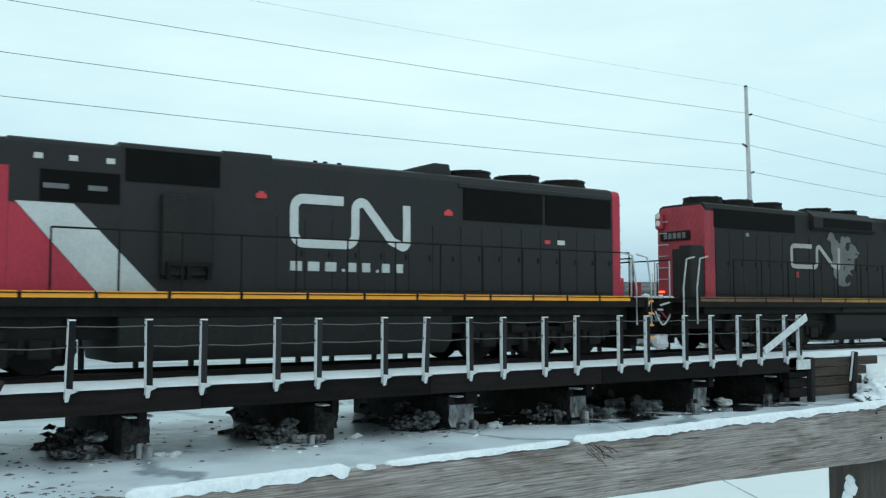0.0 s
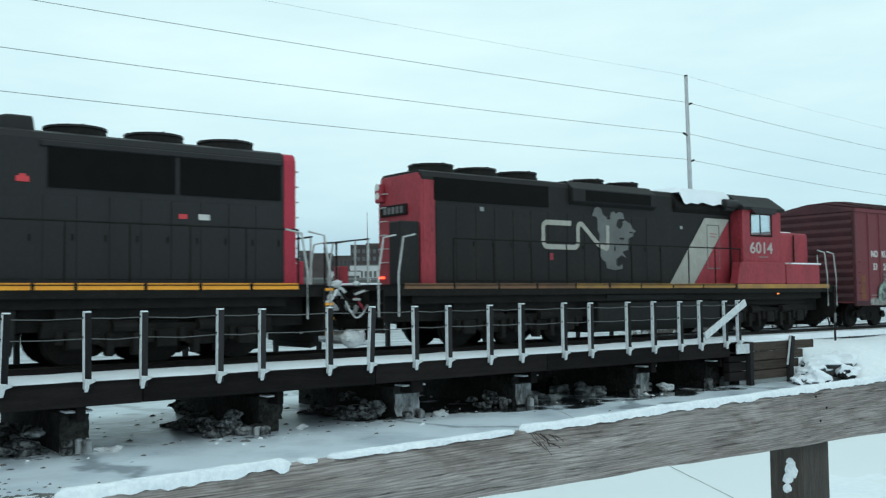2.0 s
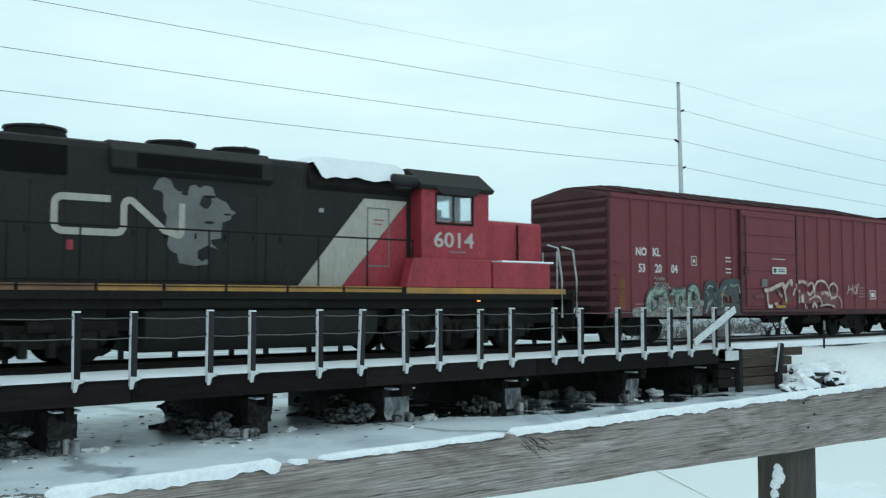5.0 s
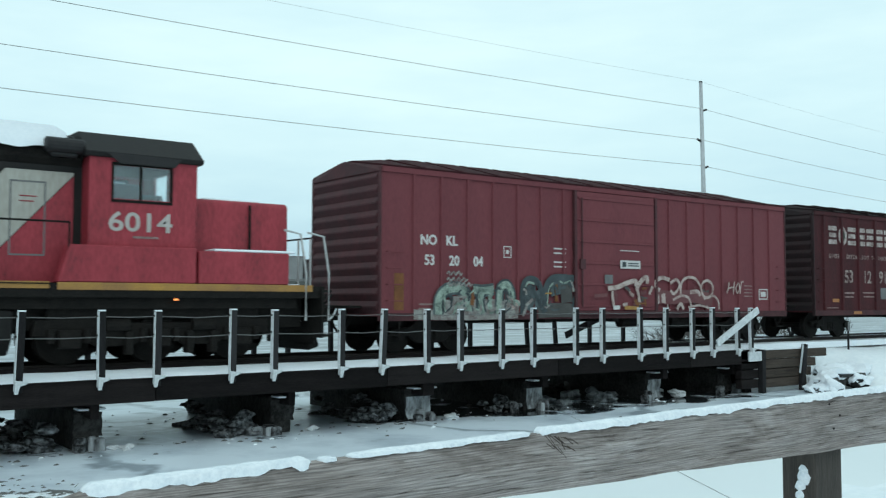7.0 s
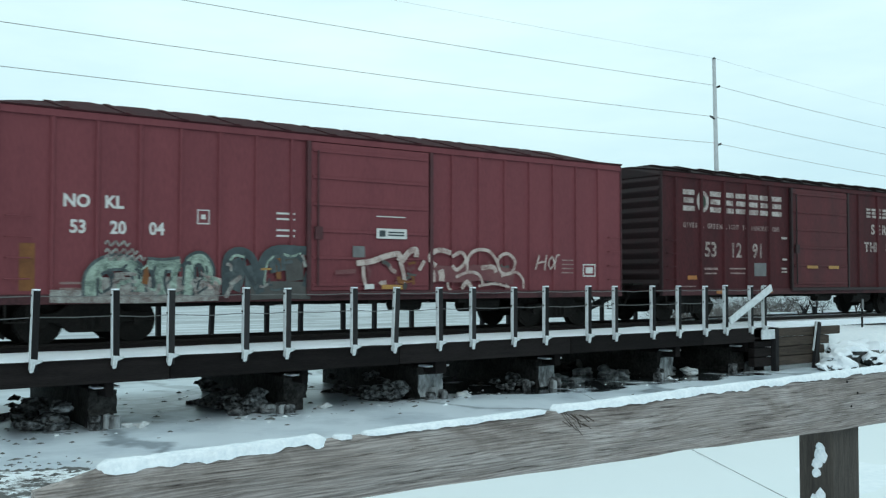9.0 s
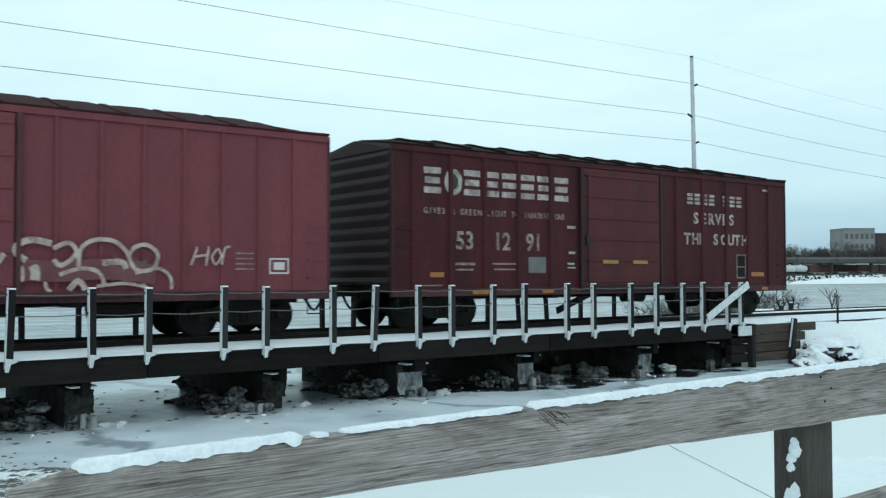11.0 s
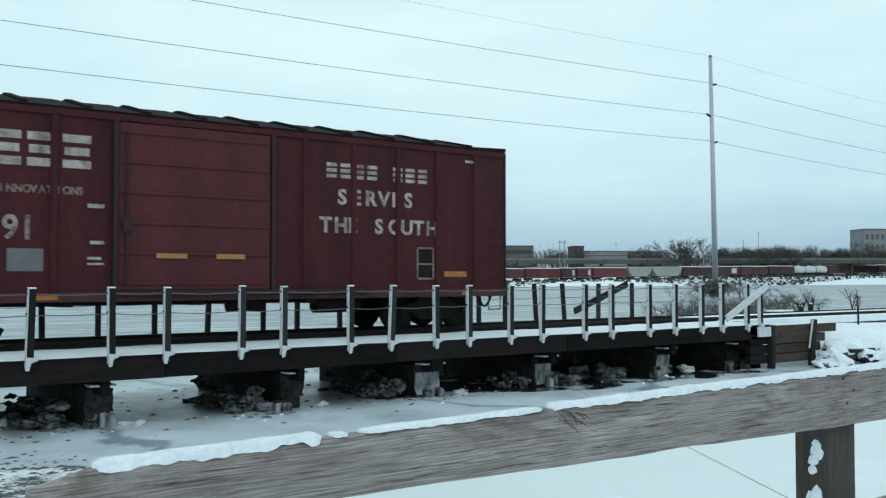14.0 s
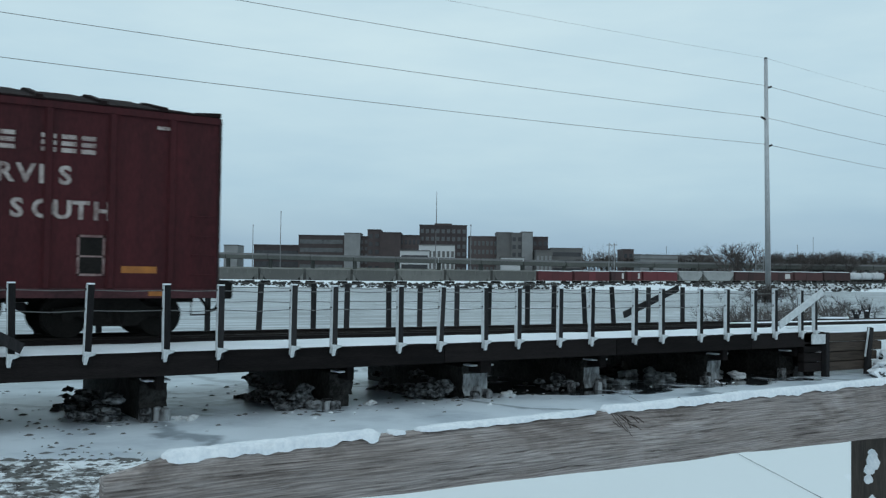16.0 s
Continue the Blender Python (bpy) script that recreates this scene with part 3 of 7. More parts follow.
# ---- the bridge ----
def build_bridge():
    bridge = thing("railway_bridge", (-2.4, -0.7, 0), "low timber railway trestle, dark sides, snow on its deck", "bridge")
    x0, x1 = -16.0, 26.3
    for y in (17.42, 18.1, 19.3, 20.8, 22.0, 22.68):
        part("stringer", Shape().box(x0, x1 - 0.3, y - 0.13, y + 0.13, -0.53, -0.27), TIMBER, bridge, bevel=0.01)
    # plank walkway edge beam with joints
    rnd = random.Random(4)
    x = x0
    while x < x1 - 0.5:
        w = min(4.9, x1 - x)
        dz = rnd.uniform(-0.008, 0.008)
        part("edge_beam", Shape().box(x + 0.006, x + w - 0.006, 17.26, 17.42, -0.535 + dz, -0.155 + dz), TIMBER, bridge, bevel=0.012)
        x += w
    x = x0 + 0.2
    tie = Shape().box(-0.1, 0.1, 17.5, 22.6, -0.27, -0.175).mesh("tie")
    while x < x1:
        part("tie", tie, TIMBER, bridge).location.x = x
        x += 0.5
    # snow-covered walkway boards in long lengths
    for y0, y1, z in ((17.24, 17.8, -0.125), (17.795, 18.34, -0.122), (18.335, 19.2, -0.118), (20.86, 21.8, -0.1), (21.84, 22.86, -0.13)):
        x = x0
        while x < x1:
            w = rnd.uniform(3.2, 5.2)
            e = min(x + w, x1)
            part("deck_board", Shape().box(x + 0.004, e - 0.004, y0, y1, z - 0.05, z - 0.02), TIMBER, bridge)
            sh, n = Shape(), 14
            for i in range(n + 1):
                for j in range(5):
                    px, py = x + (e - x) * i / n, y0 + (y1 - y0) * j / 4
                    h = 0.035 + 0.02 * noise.noise((px * 1.3, py * 4, 1)) - (0.03 if j in (0, 4) else 0)
                    sh.v.append((px, py + 0.02 * noise.noise((px * 2, y0, j)), z - 0.02 + max(0.004, h)))
            sh.f = [(i * 5 + j, (i + 1) * 5 + j, (i + 1) * 5 + j + 1, i * 5 + j + 1) for i in range(n) for j in range(4)]
            part("snow_cover", sh, SNOW, bridge, "thin wind-packed snow", smooth=True)
            x = e
    part("guard_timber", Shape().box(x0, x1, 19.02, 19.2, -0.2, -0.03), TIMBER, bridge, bevel=0.01)
    part("track_bed", Shape().box(x0, x1, 19.35, 20.75, -0.22, -0.09), TIMBER, bridge, "dark wet boards between the rails")
    # piers: pile bents in ice-crusted concrete, pale frosted ends
    for k, (px, w) in enumerate(((-10.3, 0.5), (-6.6, 0.5), (-2.9, 0.5), (0.6, 0.5), (3.95, 0.45), (7.3, 0.45), (11.1, 0.45), (14.35, 0.6), (17.85, 0.5), (22.2, 0.5), (25.2, 0.6))):
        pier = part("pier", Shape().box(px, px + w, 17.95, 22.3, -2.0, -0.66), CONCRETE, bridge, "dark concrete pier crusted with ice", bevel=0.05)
        part("cap_beam", Shape().box(px + 0.15, px + w - 0.15, 17.5, 22.6, -0.8, -0.52), TIMBER, pier, bevel=0.015)
        low, high = (-1.12, -0.72) if k < 7 else (-1.3, -0.84)
        crust = Shape()
        for i in range(9):
            for j in range(6):
                qx = px - 0.02 + (w + 0.04) * i / 8
                zz = low + (high - low) * j / 5
                crust.v.append((qx, 17.9 - 0.07 * noise.noise((qx * 4, zz * 5, k)) - 0.05 * noise.noise((qx * 11, zz * 12, k)) - (0.05 if j == 0 else 0), zz))
        crust.f = [(i * 6 + j, (i + 1) * 6 + j, (i + 1) * 6 + j + 1, i * 6 + j + 1) for i in range(8) for j in range(5)]
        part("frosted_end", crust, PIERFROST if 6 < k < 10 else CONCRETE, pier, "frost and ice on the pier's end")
        part("snow_cap", Shape().box(px - 0.02, px + w, 17.6, 17.94, -0.665, -0.63), SNOW, pier, bevel=0.015)
        rnd_f = random.Random(k + 70)
        for j in range(4):
            fx, fw, fz = px + rnd_f.uniform(-0.55, w + 0.1), rnd_f.uniform(0.1, 0.24), rnd_f.uniform(-1.22, -1.1)
            part("ice_block", Shape().box(fx, fx + fw, 17.62 + 0.05 * j, 17.84 + 0.05 * j, -1.45, fz), PIERFROST if j % 2 else CRUST, pier, "broken ice frozen to the footing", bevel=0.03)


    part("abutment", Shape().box(26.0, 26.3, 17.55, 22.6, -1.8, -0.54), TIMBER, bridge, "dark timber abutment", bevel=0.02)
    full_height(bridge, TALL)


def rubble(places, name, label, category, material, cap=0.0):
    for x, y, z, s, seed in places:
        b = bmesh.new()
        bmesh.ops.create_icosphere(b, subdivisions=3, radius=s)
        for v in b.verts:
            v.co *= 1 + 0.8 * noise.noise(v.co * (1.25 / s) + Vector((seed * 7.3, 0, 0))) + 0.12 * noise.noise(v.co * (5 / s) + Vector((seed * 3.3, 0, 0)))
            v.co.z *= 0.75 if cap else 0.55
            v.co.x *= 1.25
        me = bpy.data.meshes.new(name)
        b.to_mesh(me)
        b.free()
        ob = part(name, me, material)
        ob.location = (*plan(x, y), z * TALL)
        ob.rotation_euler = (0, 0, seed * 1.7)
        tagged(ob, label, category, "rubble along the bridge")
        if cap:
            b = bmesh.new()
            b.from_mesh(me)
            low = [v for v in b.verts if v.co.z < -s * 0.3 + s * 0.25 * noise.noise(v.co * (2 / s))]
            bmesh.ops.delete(b, geom=low, context="VERTS")
            for v in b.verts:
                v.co *= 1.05 + 0.06 * noise.noise(v.co * 4)
                v.co.z += 0.03
            top = bpy.data.meshes.new("snow_cap")
            b.to_mesh(top)
            b.free()
            part("snow_cap", top, SNOW, ob, smooth=True)


def railing(name, y, xs, leans, pale, label):
    rail = thing(name, (*plan(0, y), 0), label, "railing")
    rnd = random.Random(len(name))
    for x, lean in zip(xs, leans):
        top, h = 0.97 + rnd.uniform(-0.012, 0.012), 0.055
        m = pose(x, 0, -0.28, 0, lean, rnd.uniform(-4, 4))
        post = part("post", Shape().box(-h, h, -h, h, 0, top + 0.28), POSTWOOD, rail, bevel=0.006)
        post.matrix_basis = m
        if pale:
            part("frost_strip", Shape().box(-h - 0.012, -h, -h + 0.004, h - 0.004, 0.02, top + 0.275), FROST, post, "wind-packed frost on the windward face", bevel=0.004)
            part("snow_cap", Shape().box(-h - 0.01, h, -h, h, top + 0.28, top + 0.305), SNOW, post, bevel=0.008)
            foot = Shape().slab([(-h - 0.02, -0.02), (-h + 0.035, -0.02), (-h + 0.06, 0.1), (h + 0.06, 0.135), (h + 0.07, 0.17), (-h - 0.02, 0.19)], -h - 0.05, -h + 0.0)
            part("snowy_foot", foot, FROST, post, "snow caught on the post's foot", bevel=0.008)
            for z in (1.17, 0.86):
                part("bolt", Shape().tube((-h - 0.011, 0, z), (-h - 0.03, 0, z), 0.016), GRIME, post)
    for z in (0.88, 0.55):
        pts = []
        for a, b in zip(xs, xs[1:]):
            pts += [(a, 0, z), ((a + b) / 2, 0, z - 0.012 - rnd.uniform(0, 0.02))]
        pts.append((xs[-1], 0, z))
        part("cable", Shape().hose(pts, 0.008, 5), WIRE, rail)
    return rail


build_bridge()
NEAR_X = [1.4, 2.6, 3.75, 4.95, 6.12, 7.45, 8.42, 9.85, 10.71, 12.2, 13.17, 14.33, 15.23, 16.42, 17.38, 18.78, 19.7, 21.08, 22.08, 23.17, 24.03, 25.16, 25.78]
NEAR_LEAN = [0, 1, 0, -1, 1.5, -0.5, 0.3, 0.4, 0.3, 0, 2.6, -0.5, 0, 0.3, 0.6, 0.2, 0, 0, 0.4, 0.2, 0, -0.4, -0.6]
near_rail = railing("bridge_railing", 17.2, NEAR_X, NEAR_LEAN, True, "dark timber posts with two cables, frosted on one face")
part("brace", Shape().beam((24.1, -0.09, 0.06), (26.0, -0.09, 0.93), 0.05, 0.19), FROST, near_rail, "pale frosted diagonal board", bevel=0.006)
part("brace", Shape().beam((4.1, -0.1, 0.5), (5.1, -0.1, -0.02), 0.05, 0.17), POSTWOOD, near_rail, bevel=0.006)
full_height(near_rail, TALL)
FAR_X = [2.0, 3.3, 4.6, 5.9, 7.1, 8.4, 9.6, 10.9, 12.2, 13.68, 14.63, 15.9, 16.87, 18.1, 19.2, 20.62, 21.63, 22.9, 24.1, 25.6, 27.2]
FAR_LEAN = [0, 0, 1, 0, 0, -1, 0, 0, 2.2, 0, 0.5, -0.6, 0.4, 0, 1, 0, 0.3, -4, -5, 0.5, 0]
far_rail = railing("bridge_railing", 22.9, FAR_X, FAR_LEAN, False, "dark timber posts with two cables across the track")
part("brace", Shape().beam((24.6, 0.09, 0.12), (27.1, 0.09, 0.95), 0.05, 0.2), POSTWOOD, far_rail, bevel=0.006)
part("brace", Shape().beam((6.4, 0.09, 0.66), (7.6, 0.09, 0.0), 0.05, 0.2), POSTWOOD, far_rail, bevel=0.006)

full_height(far_rail, TALL)


def ice_debris():
    """Broken ice and bits of rubble strewn round the piers."""
    for name, mat, n, seed, lo, hi, label in (("ice_debris", ROCK, 230, 8, 0.02, 0.09, "dark bits of rubble strewn over the ice"), ("broken_ice", SNOW, 70, 18, 0.02, 0.08, "pale splinters of broken ice by the piers")):
        rnd = random.Random(seed)
        sh = Shape()
        for k in range(n):
            px = rnd.choice((6.9, 6.9, 10.7, 10.7, 14.2, 17.6, 21.9))
            x, y = px + rnd.gauss(-0.3, 1.1), rnd.choice((rnd.gauss(17.5, 0.6), rnd.uniform(18, 24)))
            s, e = rnd.uniform(lo, hi), rnd.uniform(0.8, 2.0)
            x, y = plan(x, y)
            z = ICE_Z
            sh.add([(x - s * e, y, z - 0.02), (x, y - s, z - 0.02), (x + s * e, y + 0.2 * s, z - 0.02), (x, y + s, z - 0.02), (x + 0.2 * s, y, z + s * rnd.uniform(0.15, 0.5)), (x - 0.4 * s, y, z + s * rnd.uniform(0.1, 0.4))], [(0, 1, 5), (1, 4, 5), (1, 2, 4), (2, 3, 4), (3, 0, 5), (4, 3, 5)])
        tagged(part(name, sh, mat), label, "debris", kind="stuff")


ice_debris()


def icy_crust():
    """Lumps of dirty ice frozen on along the piers."""
    b = bmesh.new()
    bmesh.ops.create_icosphere(b, subdivisions=2, radius=1.0)
    ball = [v.co.copy() for v in b.verts]
    faces = [tuple(v.index for v in f.verts) for f in b.faces]
    b.free()
    for k, px in enumerate((6.9, 10.7, 14.05)):
        rnd = random.Random(k + 40)
        sh = Shape()
        for i in range(46):
            off = abs(rnd.gauss(0, 0.17))
            x, y = plan(px + 0.1 - off, rnd.uniform(18.0, 20.6))
            s = rnd.uniform(0.05, 0.14)
            z = ICE_Z + max(0.0, rnd.uniform(-0.1, 0.55) - off * 1.3)
            seed = Vector((rnd.uniform(0, 50), 0, 0))
            sh.add([(x + 1.5 * s * v.x * w, y + s * v.y * w, z + 0.7 * s * v.z * w) for v in ball for w in (1 + 0.6 * 1.5 * noise.noise(v * 1.15 + seed),)], faces)
        tagged(part("icy_crust", sh, CRUST), "dirty lumps of ice frozen on to a bridge pier", "ice", kind="stuff")


icy_crust()


def shore_specks():
    """Dark bits of mud and stalks strewn on the snowy ice by the shore."""
    rnd = random.Random(23)
    sh = Shape()
    for k in range(420):
        x, y = plan(rnd.gauss(4.2, 1.2), rnd.gauss(13.6, 1.4))
        z = max(ICE_Z, ground_height(x, y))
        s, e = rnd.uniform(0.01, 0.05), rnd.uniform(1.0, 4.0)
        sh.add([(x - s * e, y, z - 0.01), (x, y - s, z - 0.01), (x + s * e, y, z - 0.01), (x, y + s, z - 0.01), (x, y, z + 0.012 + s * 0.3)], [(0, 1, 4), (1, 2, 4), (2, 3, 4), (3, 0, 4)])
    tagged(part("shore_debris", sh, ROCK), "dark bits of mud strewn on the snow", "debris", kind="stuff")


shore_specks()


def lying_cable():
    pts = []
    for i in range(31):
        f = i / 30
        x, y = plan(18.3 + (10.4 - 18.3) * f, 17.2 + (6.2 - 17.2) * f)
        pts.append((x, y, max(ICE_Z, ground_height(x, y)) + 0.008))
    c = thing("cable", (0, 0, 0), "thin dark cable lying on the snow", "cable")
    part("strand", Shape().hose(pts, 0.0035, 5), WIRE, c)


lying_cable()
rnd_rub = random.Random(11)
rubble([(px + rnd_rub.uniform(-0.65, 0.1), 18.0 + abs(rnd_rub.gauss(0, 0.6)), -1.3 + rnd_rub.uniform(0, 0.2), rnd_rub.uniform(0.08, 0.2), k + px) for px in (6.9, 10.7, 14.1, 17.6) for k in range(9)], "rubble_stone", "dark icy stone at a bridge pier", "stone", CRUST)
rubble([(rnd_rub.uniform(18.8, 25.6), rnd_rub.uniform(21.0, 23.4), -1.3, rnd_rub.uniform(0.2, 0.42), k) for k in range(26)], "rubble_stone", "dark wet stone at the water's edge", "stone", ROCK)
rubble([(rnd_rub.uniform(18.6, 24.4), rnd_rub.uniform(18.4, 20.2), -1.3, rnd_rub.uniform(0.1, 0.24), k + 60) for k in range(16)], "frosted_stone", "frost-covered stone at the water's edge", "stone", PIERFROST)
rubble([(7.9, 17.75, -1.34, 0.12, 2), (8.1, 17.6, -1.33, 0.12, 3), (11.95, 17.85, -1.32, 0.12, 4), (15.5, 17.8, -1.32, 0.14, 6), (23.4, 17.9, -1.25, 0.2, 8)], "ice_lump", "grey lump of broken river ice", "ice", FROST)


def track():
    bed = thing("railway_track", (0, TRACK_Y, 0), "dark steel rails on snowy ties", "railway track")
    for y in (-0.75, 0.75):
        prof = [(y - 0.07, -0.17), (y + 0.07, -0.17), (y + 0.07, -0.155), (y + 0.012, -0.14), (y + 0.012, -0.045), (y + 0.036, -0.03), (y + 0.036, -0.002), (y - 0.036, -0.002), (y - 0.036, -0.03), (y - 0.012, -0.045), (y - 0.012, -0.14), (y - 0.07, -0.155)]
        part("rail", Shape().long(prof, -70, 420), RUST, bed)
    part("packed_snow", Shape().box(23.9, 420, -0.7, 0.7, -0.3, -0.045), SNOW, bed, "snow packed between the rails")
    part("packed_snow", Shape().box(23.9, 420, -1.5, -0.8, -0.3, -0.1), SNOW, bed)
    part("packed_snow", Shape().box(23.9, 420, 0.8, 1.5, -0.3, -0.1), SNOW, bed)
    tie = Shape().box(-0.11, 0.11, -1.3, 1.3, -0.33, -0.12).mesh("tie")
    x = 24.3
    while x < 150:
        part("tie", tie, TIMBER, bed).location.x = x
        x += 0.52


track()


# ---- wing wall, bank and small things at the bridge's end ----
def wing_wall():
    w = thing("retaining_wall", (23.98, 16.58, 0), "stacked dark timbers holding the snowy bank", "retaining wall")
    for i in range(4):
        part("timber", Shape().box(0.1, 2.9 + (0.35 if i == 3 else -0.25 * (3 - i)), -0.1, 0.12, -1.2 + 0.26 * i, -0.96 + 0.26 * i), WALLWOOD, w, bevel=0.015)
    for i in range(4):
        part("timber", Shape().box(-0.95, -0.16, -0.02, 0.2, -1.2 + 0.26 * i, -0.96 + 0.26 * i), TIMBER, w, bevel=0.015)
    part("post", Shape().box(-0.14, 0.02, -0.16, 0.02, -1.4, -0.16), POSTWOOD, w, bevel=0.012)
    part("frosted_face", Shape().box(-0.75, -0.15, -0.14, -0.1, -0.46, -0.2), FROST, w, "snow plastered on a board")
    part("post", Shape().beam((1.75, -0.18, -1.35), (1.95, -0.18, -0.05), 0.13, 0.16), POSTWOOD, w, bevel=0.012)
    part("frosted_face", Shape().beam((1.645, -0.2, -0.85), (1.84, -0.2, -0.05), 0.05, 0.02), FROST, w)
    part("snow_cap", Shape().box(0.1, 3.1, -0.09, 0.12, -0.18, -0.15), SNOW, w, bevel=0.01)
    full_height(w, TALL)


wing_wall()
rubble([(28.35, 16.6, -1.12, 0.36, 21), (29.1, 16.75, -1.0, 0.46, 22), (30.1, 16.7, -0.9, 0.4, 23), (28.0, 16.1, -1.3, 0.3, 24), (29.4, 16.1, -1.14, 0.3, 28), (27.6, 16.45, -1.34, 0.22, 30)], "bank_stone", "snow-capped stone on the bank", "stone", ROCK, 1)


def marker_post(x, y):
    m = thing("marker_post", (x, y, -0.45), "thin steel marker post beside the track", "marker post")
    part("stake", Shape().box(-0.035, 0.035, -0.02, 0.02, -0.2, 1.05), POSTWOOD, m, bevel=0.004)
    part("plate", Shape().box(-0.06, 0.06, -0.035, -0.022, 0.72, 1.02), GREYWALL, m, bevel=0.003)


marker_post(*plan(31.6, 17.6))


def broken_stump(x, y, height, seed):
    st = thing("broken_stump", (x, y, ground_height(x, y) - 0.05), "dark broken stump sticking out of the snowy bank", "stump", "stumps on the bank")
    rnd = random.Random(seed)
    part("trunk", Shape().tube((0, 0, 0), (0.05, 0, height * 0.6), 0.13, 0.09, 8), POSTWOOD, st)
    for k in range(5):
        a = rnd.uniform(0, 6.28)
        part("splinter", Shape().tube((0.03, 0, height * rnd.uniform(0.2, 0.55)), (0.22 * math.cos(a), 0.22 * math.sin(a), height * rnd.uniform(0.7, 1.0)), 0.06, 0.02, 6), POSTWOOD, st)
    part("snow_cap", Shape().tube((0.05, 0, height * 0.6), (0.05, 0, height * 0.6 + 0.05), 0.09, 0.06, 8), SNOW, st)


broken_stump(34.6, 22.5, 0.75, 3)
broken_stump(35.3, 22.5, 0.95, 8)


def low_crate(x, y):
    c = thing("low_crate", (x, y, ground_height(x, y) - 0.03), "low reddish crate with snow on its lid beside the track", "crate")
    part("body", Shape().box(-0.5, 0.5, -0.3, 0.3, 0, 0.24), FARDARK, c, bevel=0.02)
    part("snow_cap", Shape().box(-0.5, 0.5, -0.3, 0.3, 0.24, 0.3), SNOW, c, bevel=0.02)


low_crate(32.9, 22.3)


# ---- the fence before the camera ----
def fence():
    f = thing("wooden_fence", (-0.317, 2.258, 0), "weathered grey plank fence with snow on its top rail", "fence")
    rnd = random.Random(3)

    def rail(x0, x1, z0, z1, y0, y1, tilt):
        n, sh = 60, Shape()
        for i in range(n + 1):
            x = x0 + (x1 - x0) * i / n
            d = tilt * (x - x0) + 0.004 * noise.noise((x * 1.7, 0, 0))
            d -= 0.03 * (1 - smooth(x0, x0 + 0.16, x)) if z0 > 0.4 else 0
            e = 0.006 * noise.noise((x * 3.1, 5, 0)) + (0.03 * (1 - smooth(x0, x0 + 0.16, x)) if z0 > 0.4 else 0)
            low = z0 + d + e - 0.024 * (x - 2.0)
            sh.v += [(x, y0, low), (x, y1, low), (x, y1, z1 + d - 0.004), (x, y1 - 0.006, z1 + d), (x, y0 + 0.008, z1 + d), (x, y0, z1 + d - 0.01)]
        sh.f = [(i * 6 + j, i * 6 + (j + 1) % 6, (i + 1) * 6 + (j + 1) % 6, (i + 1) * 6 + j) for i in range(n) for j in range(6)]
        sh.f = [tuple(reversed(q)) for q in sh.f] + [tuple(range(6)), tuple(range(n * 6 + 5, n * 6 - 1, -1))]
        return sh

    part("top_rail", rail(0.86, 5.2, 0.545, 0.71, 0.0, 0.045, 0.012), FENCEWOOD, f, "wide weathered plank with cracks and a knot")
    part("lower_rail", rail(0.5, 5.2, -0.02, 0.15, 0.0, 0.045, 0.012), FENCEWOOD, f)
    for x in (4.14, 6.8):
        part("post", Shape().box(x - 0.08, x + 0.13, 0.047, 0.207, -0.8, 0.6), FENCEPOST, f, bevel=0.006)
    # snow along the top: lumpy, with bare gaps
    def snow_run(x0, x1, height, seed, lap=0.004):
        n, k, sh = max(8, int((x1 - x0) * 90)), 9, Shape()
        for i in range(n + 1):
            x = x0 + (x1 - x0) * i / n
            taper = min(1.0, i / 2.0, (n - i) / 2.0)
            h = height * (0.95 + 0.35 * noise.noise((x * 4, seed, 0)) + 0.12 * noise.noise((x * 19, seed, 2)) + 0.1 * noise.noise((x * 60, seed, 5))) * (0.25 + 0.75 * taper)
            w = 0.03 * taper + 0.004
            over = 0.006 + 0.01 * noise.noise((x * 15, seed, 7))
            hang = max(0.002, lap * (0.8 + 1.3 * noise.noise((x * 9, seed, 11)) + 0.6 * noise.noise((x * 33, seed, 12))))
            for j in range(k):
                a = math.pi * j / (k - 1)
                y = 0.023 - math.cos(a) * (0.023 + over) * (0.4 + 0.6 * taper)
                z = 0.711 + 0.012 * (x - 0.86) + math.sin(a) ** 0.7 * max(0.004, h) - (hang if j in (0, k - 1) else 0)
                sh.v.append((x, y + 0.004 * noise.noise((x * 30, j * 0.7, seed)) + 0.003 * noise.noise((x * 70, j, seed)), z + 0.002 * noise.noise((x * 40, j * 0.7, seed + 4))))
        sh.f = [(i * k + j, (i + 1) * k + j, (i + 1) * k + j + 1, i * k + j + 1) for i in range(n) for j in range(k - 1)]
        sh.f += [tuple(range(k)), tuple(range(n * k + k - 1, n * k - 1, -1))]
        return part("snow_ridge", sh, SHADEDSNOW, f, "ridge of lumpy snow, greyed for its shading", smooth=True)

    snow_run(1.0, 1.6, 0.016, 1, 0.014)
    snow_run(1.63, 1.68, 0.007, 7)
    snow_run(1.72, 2.4, 0.009, 2, 0.005)
    snow_run(2.43, 5.2, 0.016, 3, 0.009)
    # snow stuck to the post's side
    for z, s in ((0.45, 0.022), (0.42, 0.03), (0.385, 0.026), (0.345, 0.02), (0.25, 0.03), (0.215, 0.042), (0.17, 0.035), (0.12, 0.035), (0.06, 0.03), (0.02, 0.03), (-0.05, 0.035)):
        b = bmesh.new()
        bmesh.ops.create_icosphere(b, subdivisions=2, radius=s)
        for v in b.verts:
            v.co *= 1 + 0.5 * noise.noise(v.co * 40 + Vector((z * 30, 0, 0)))
            v.co.x *= 0.35
        me = bpy.data.meshes.new("snow_clump")
        b.to_mesh(me)
        b.free()
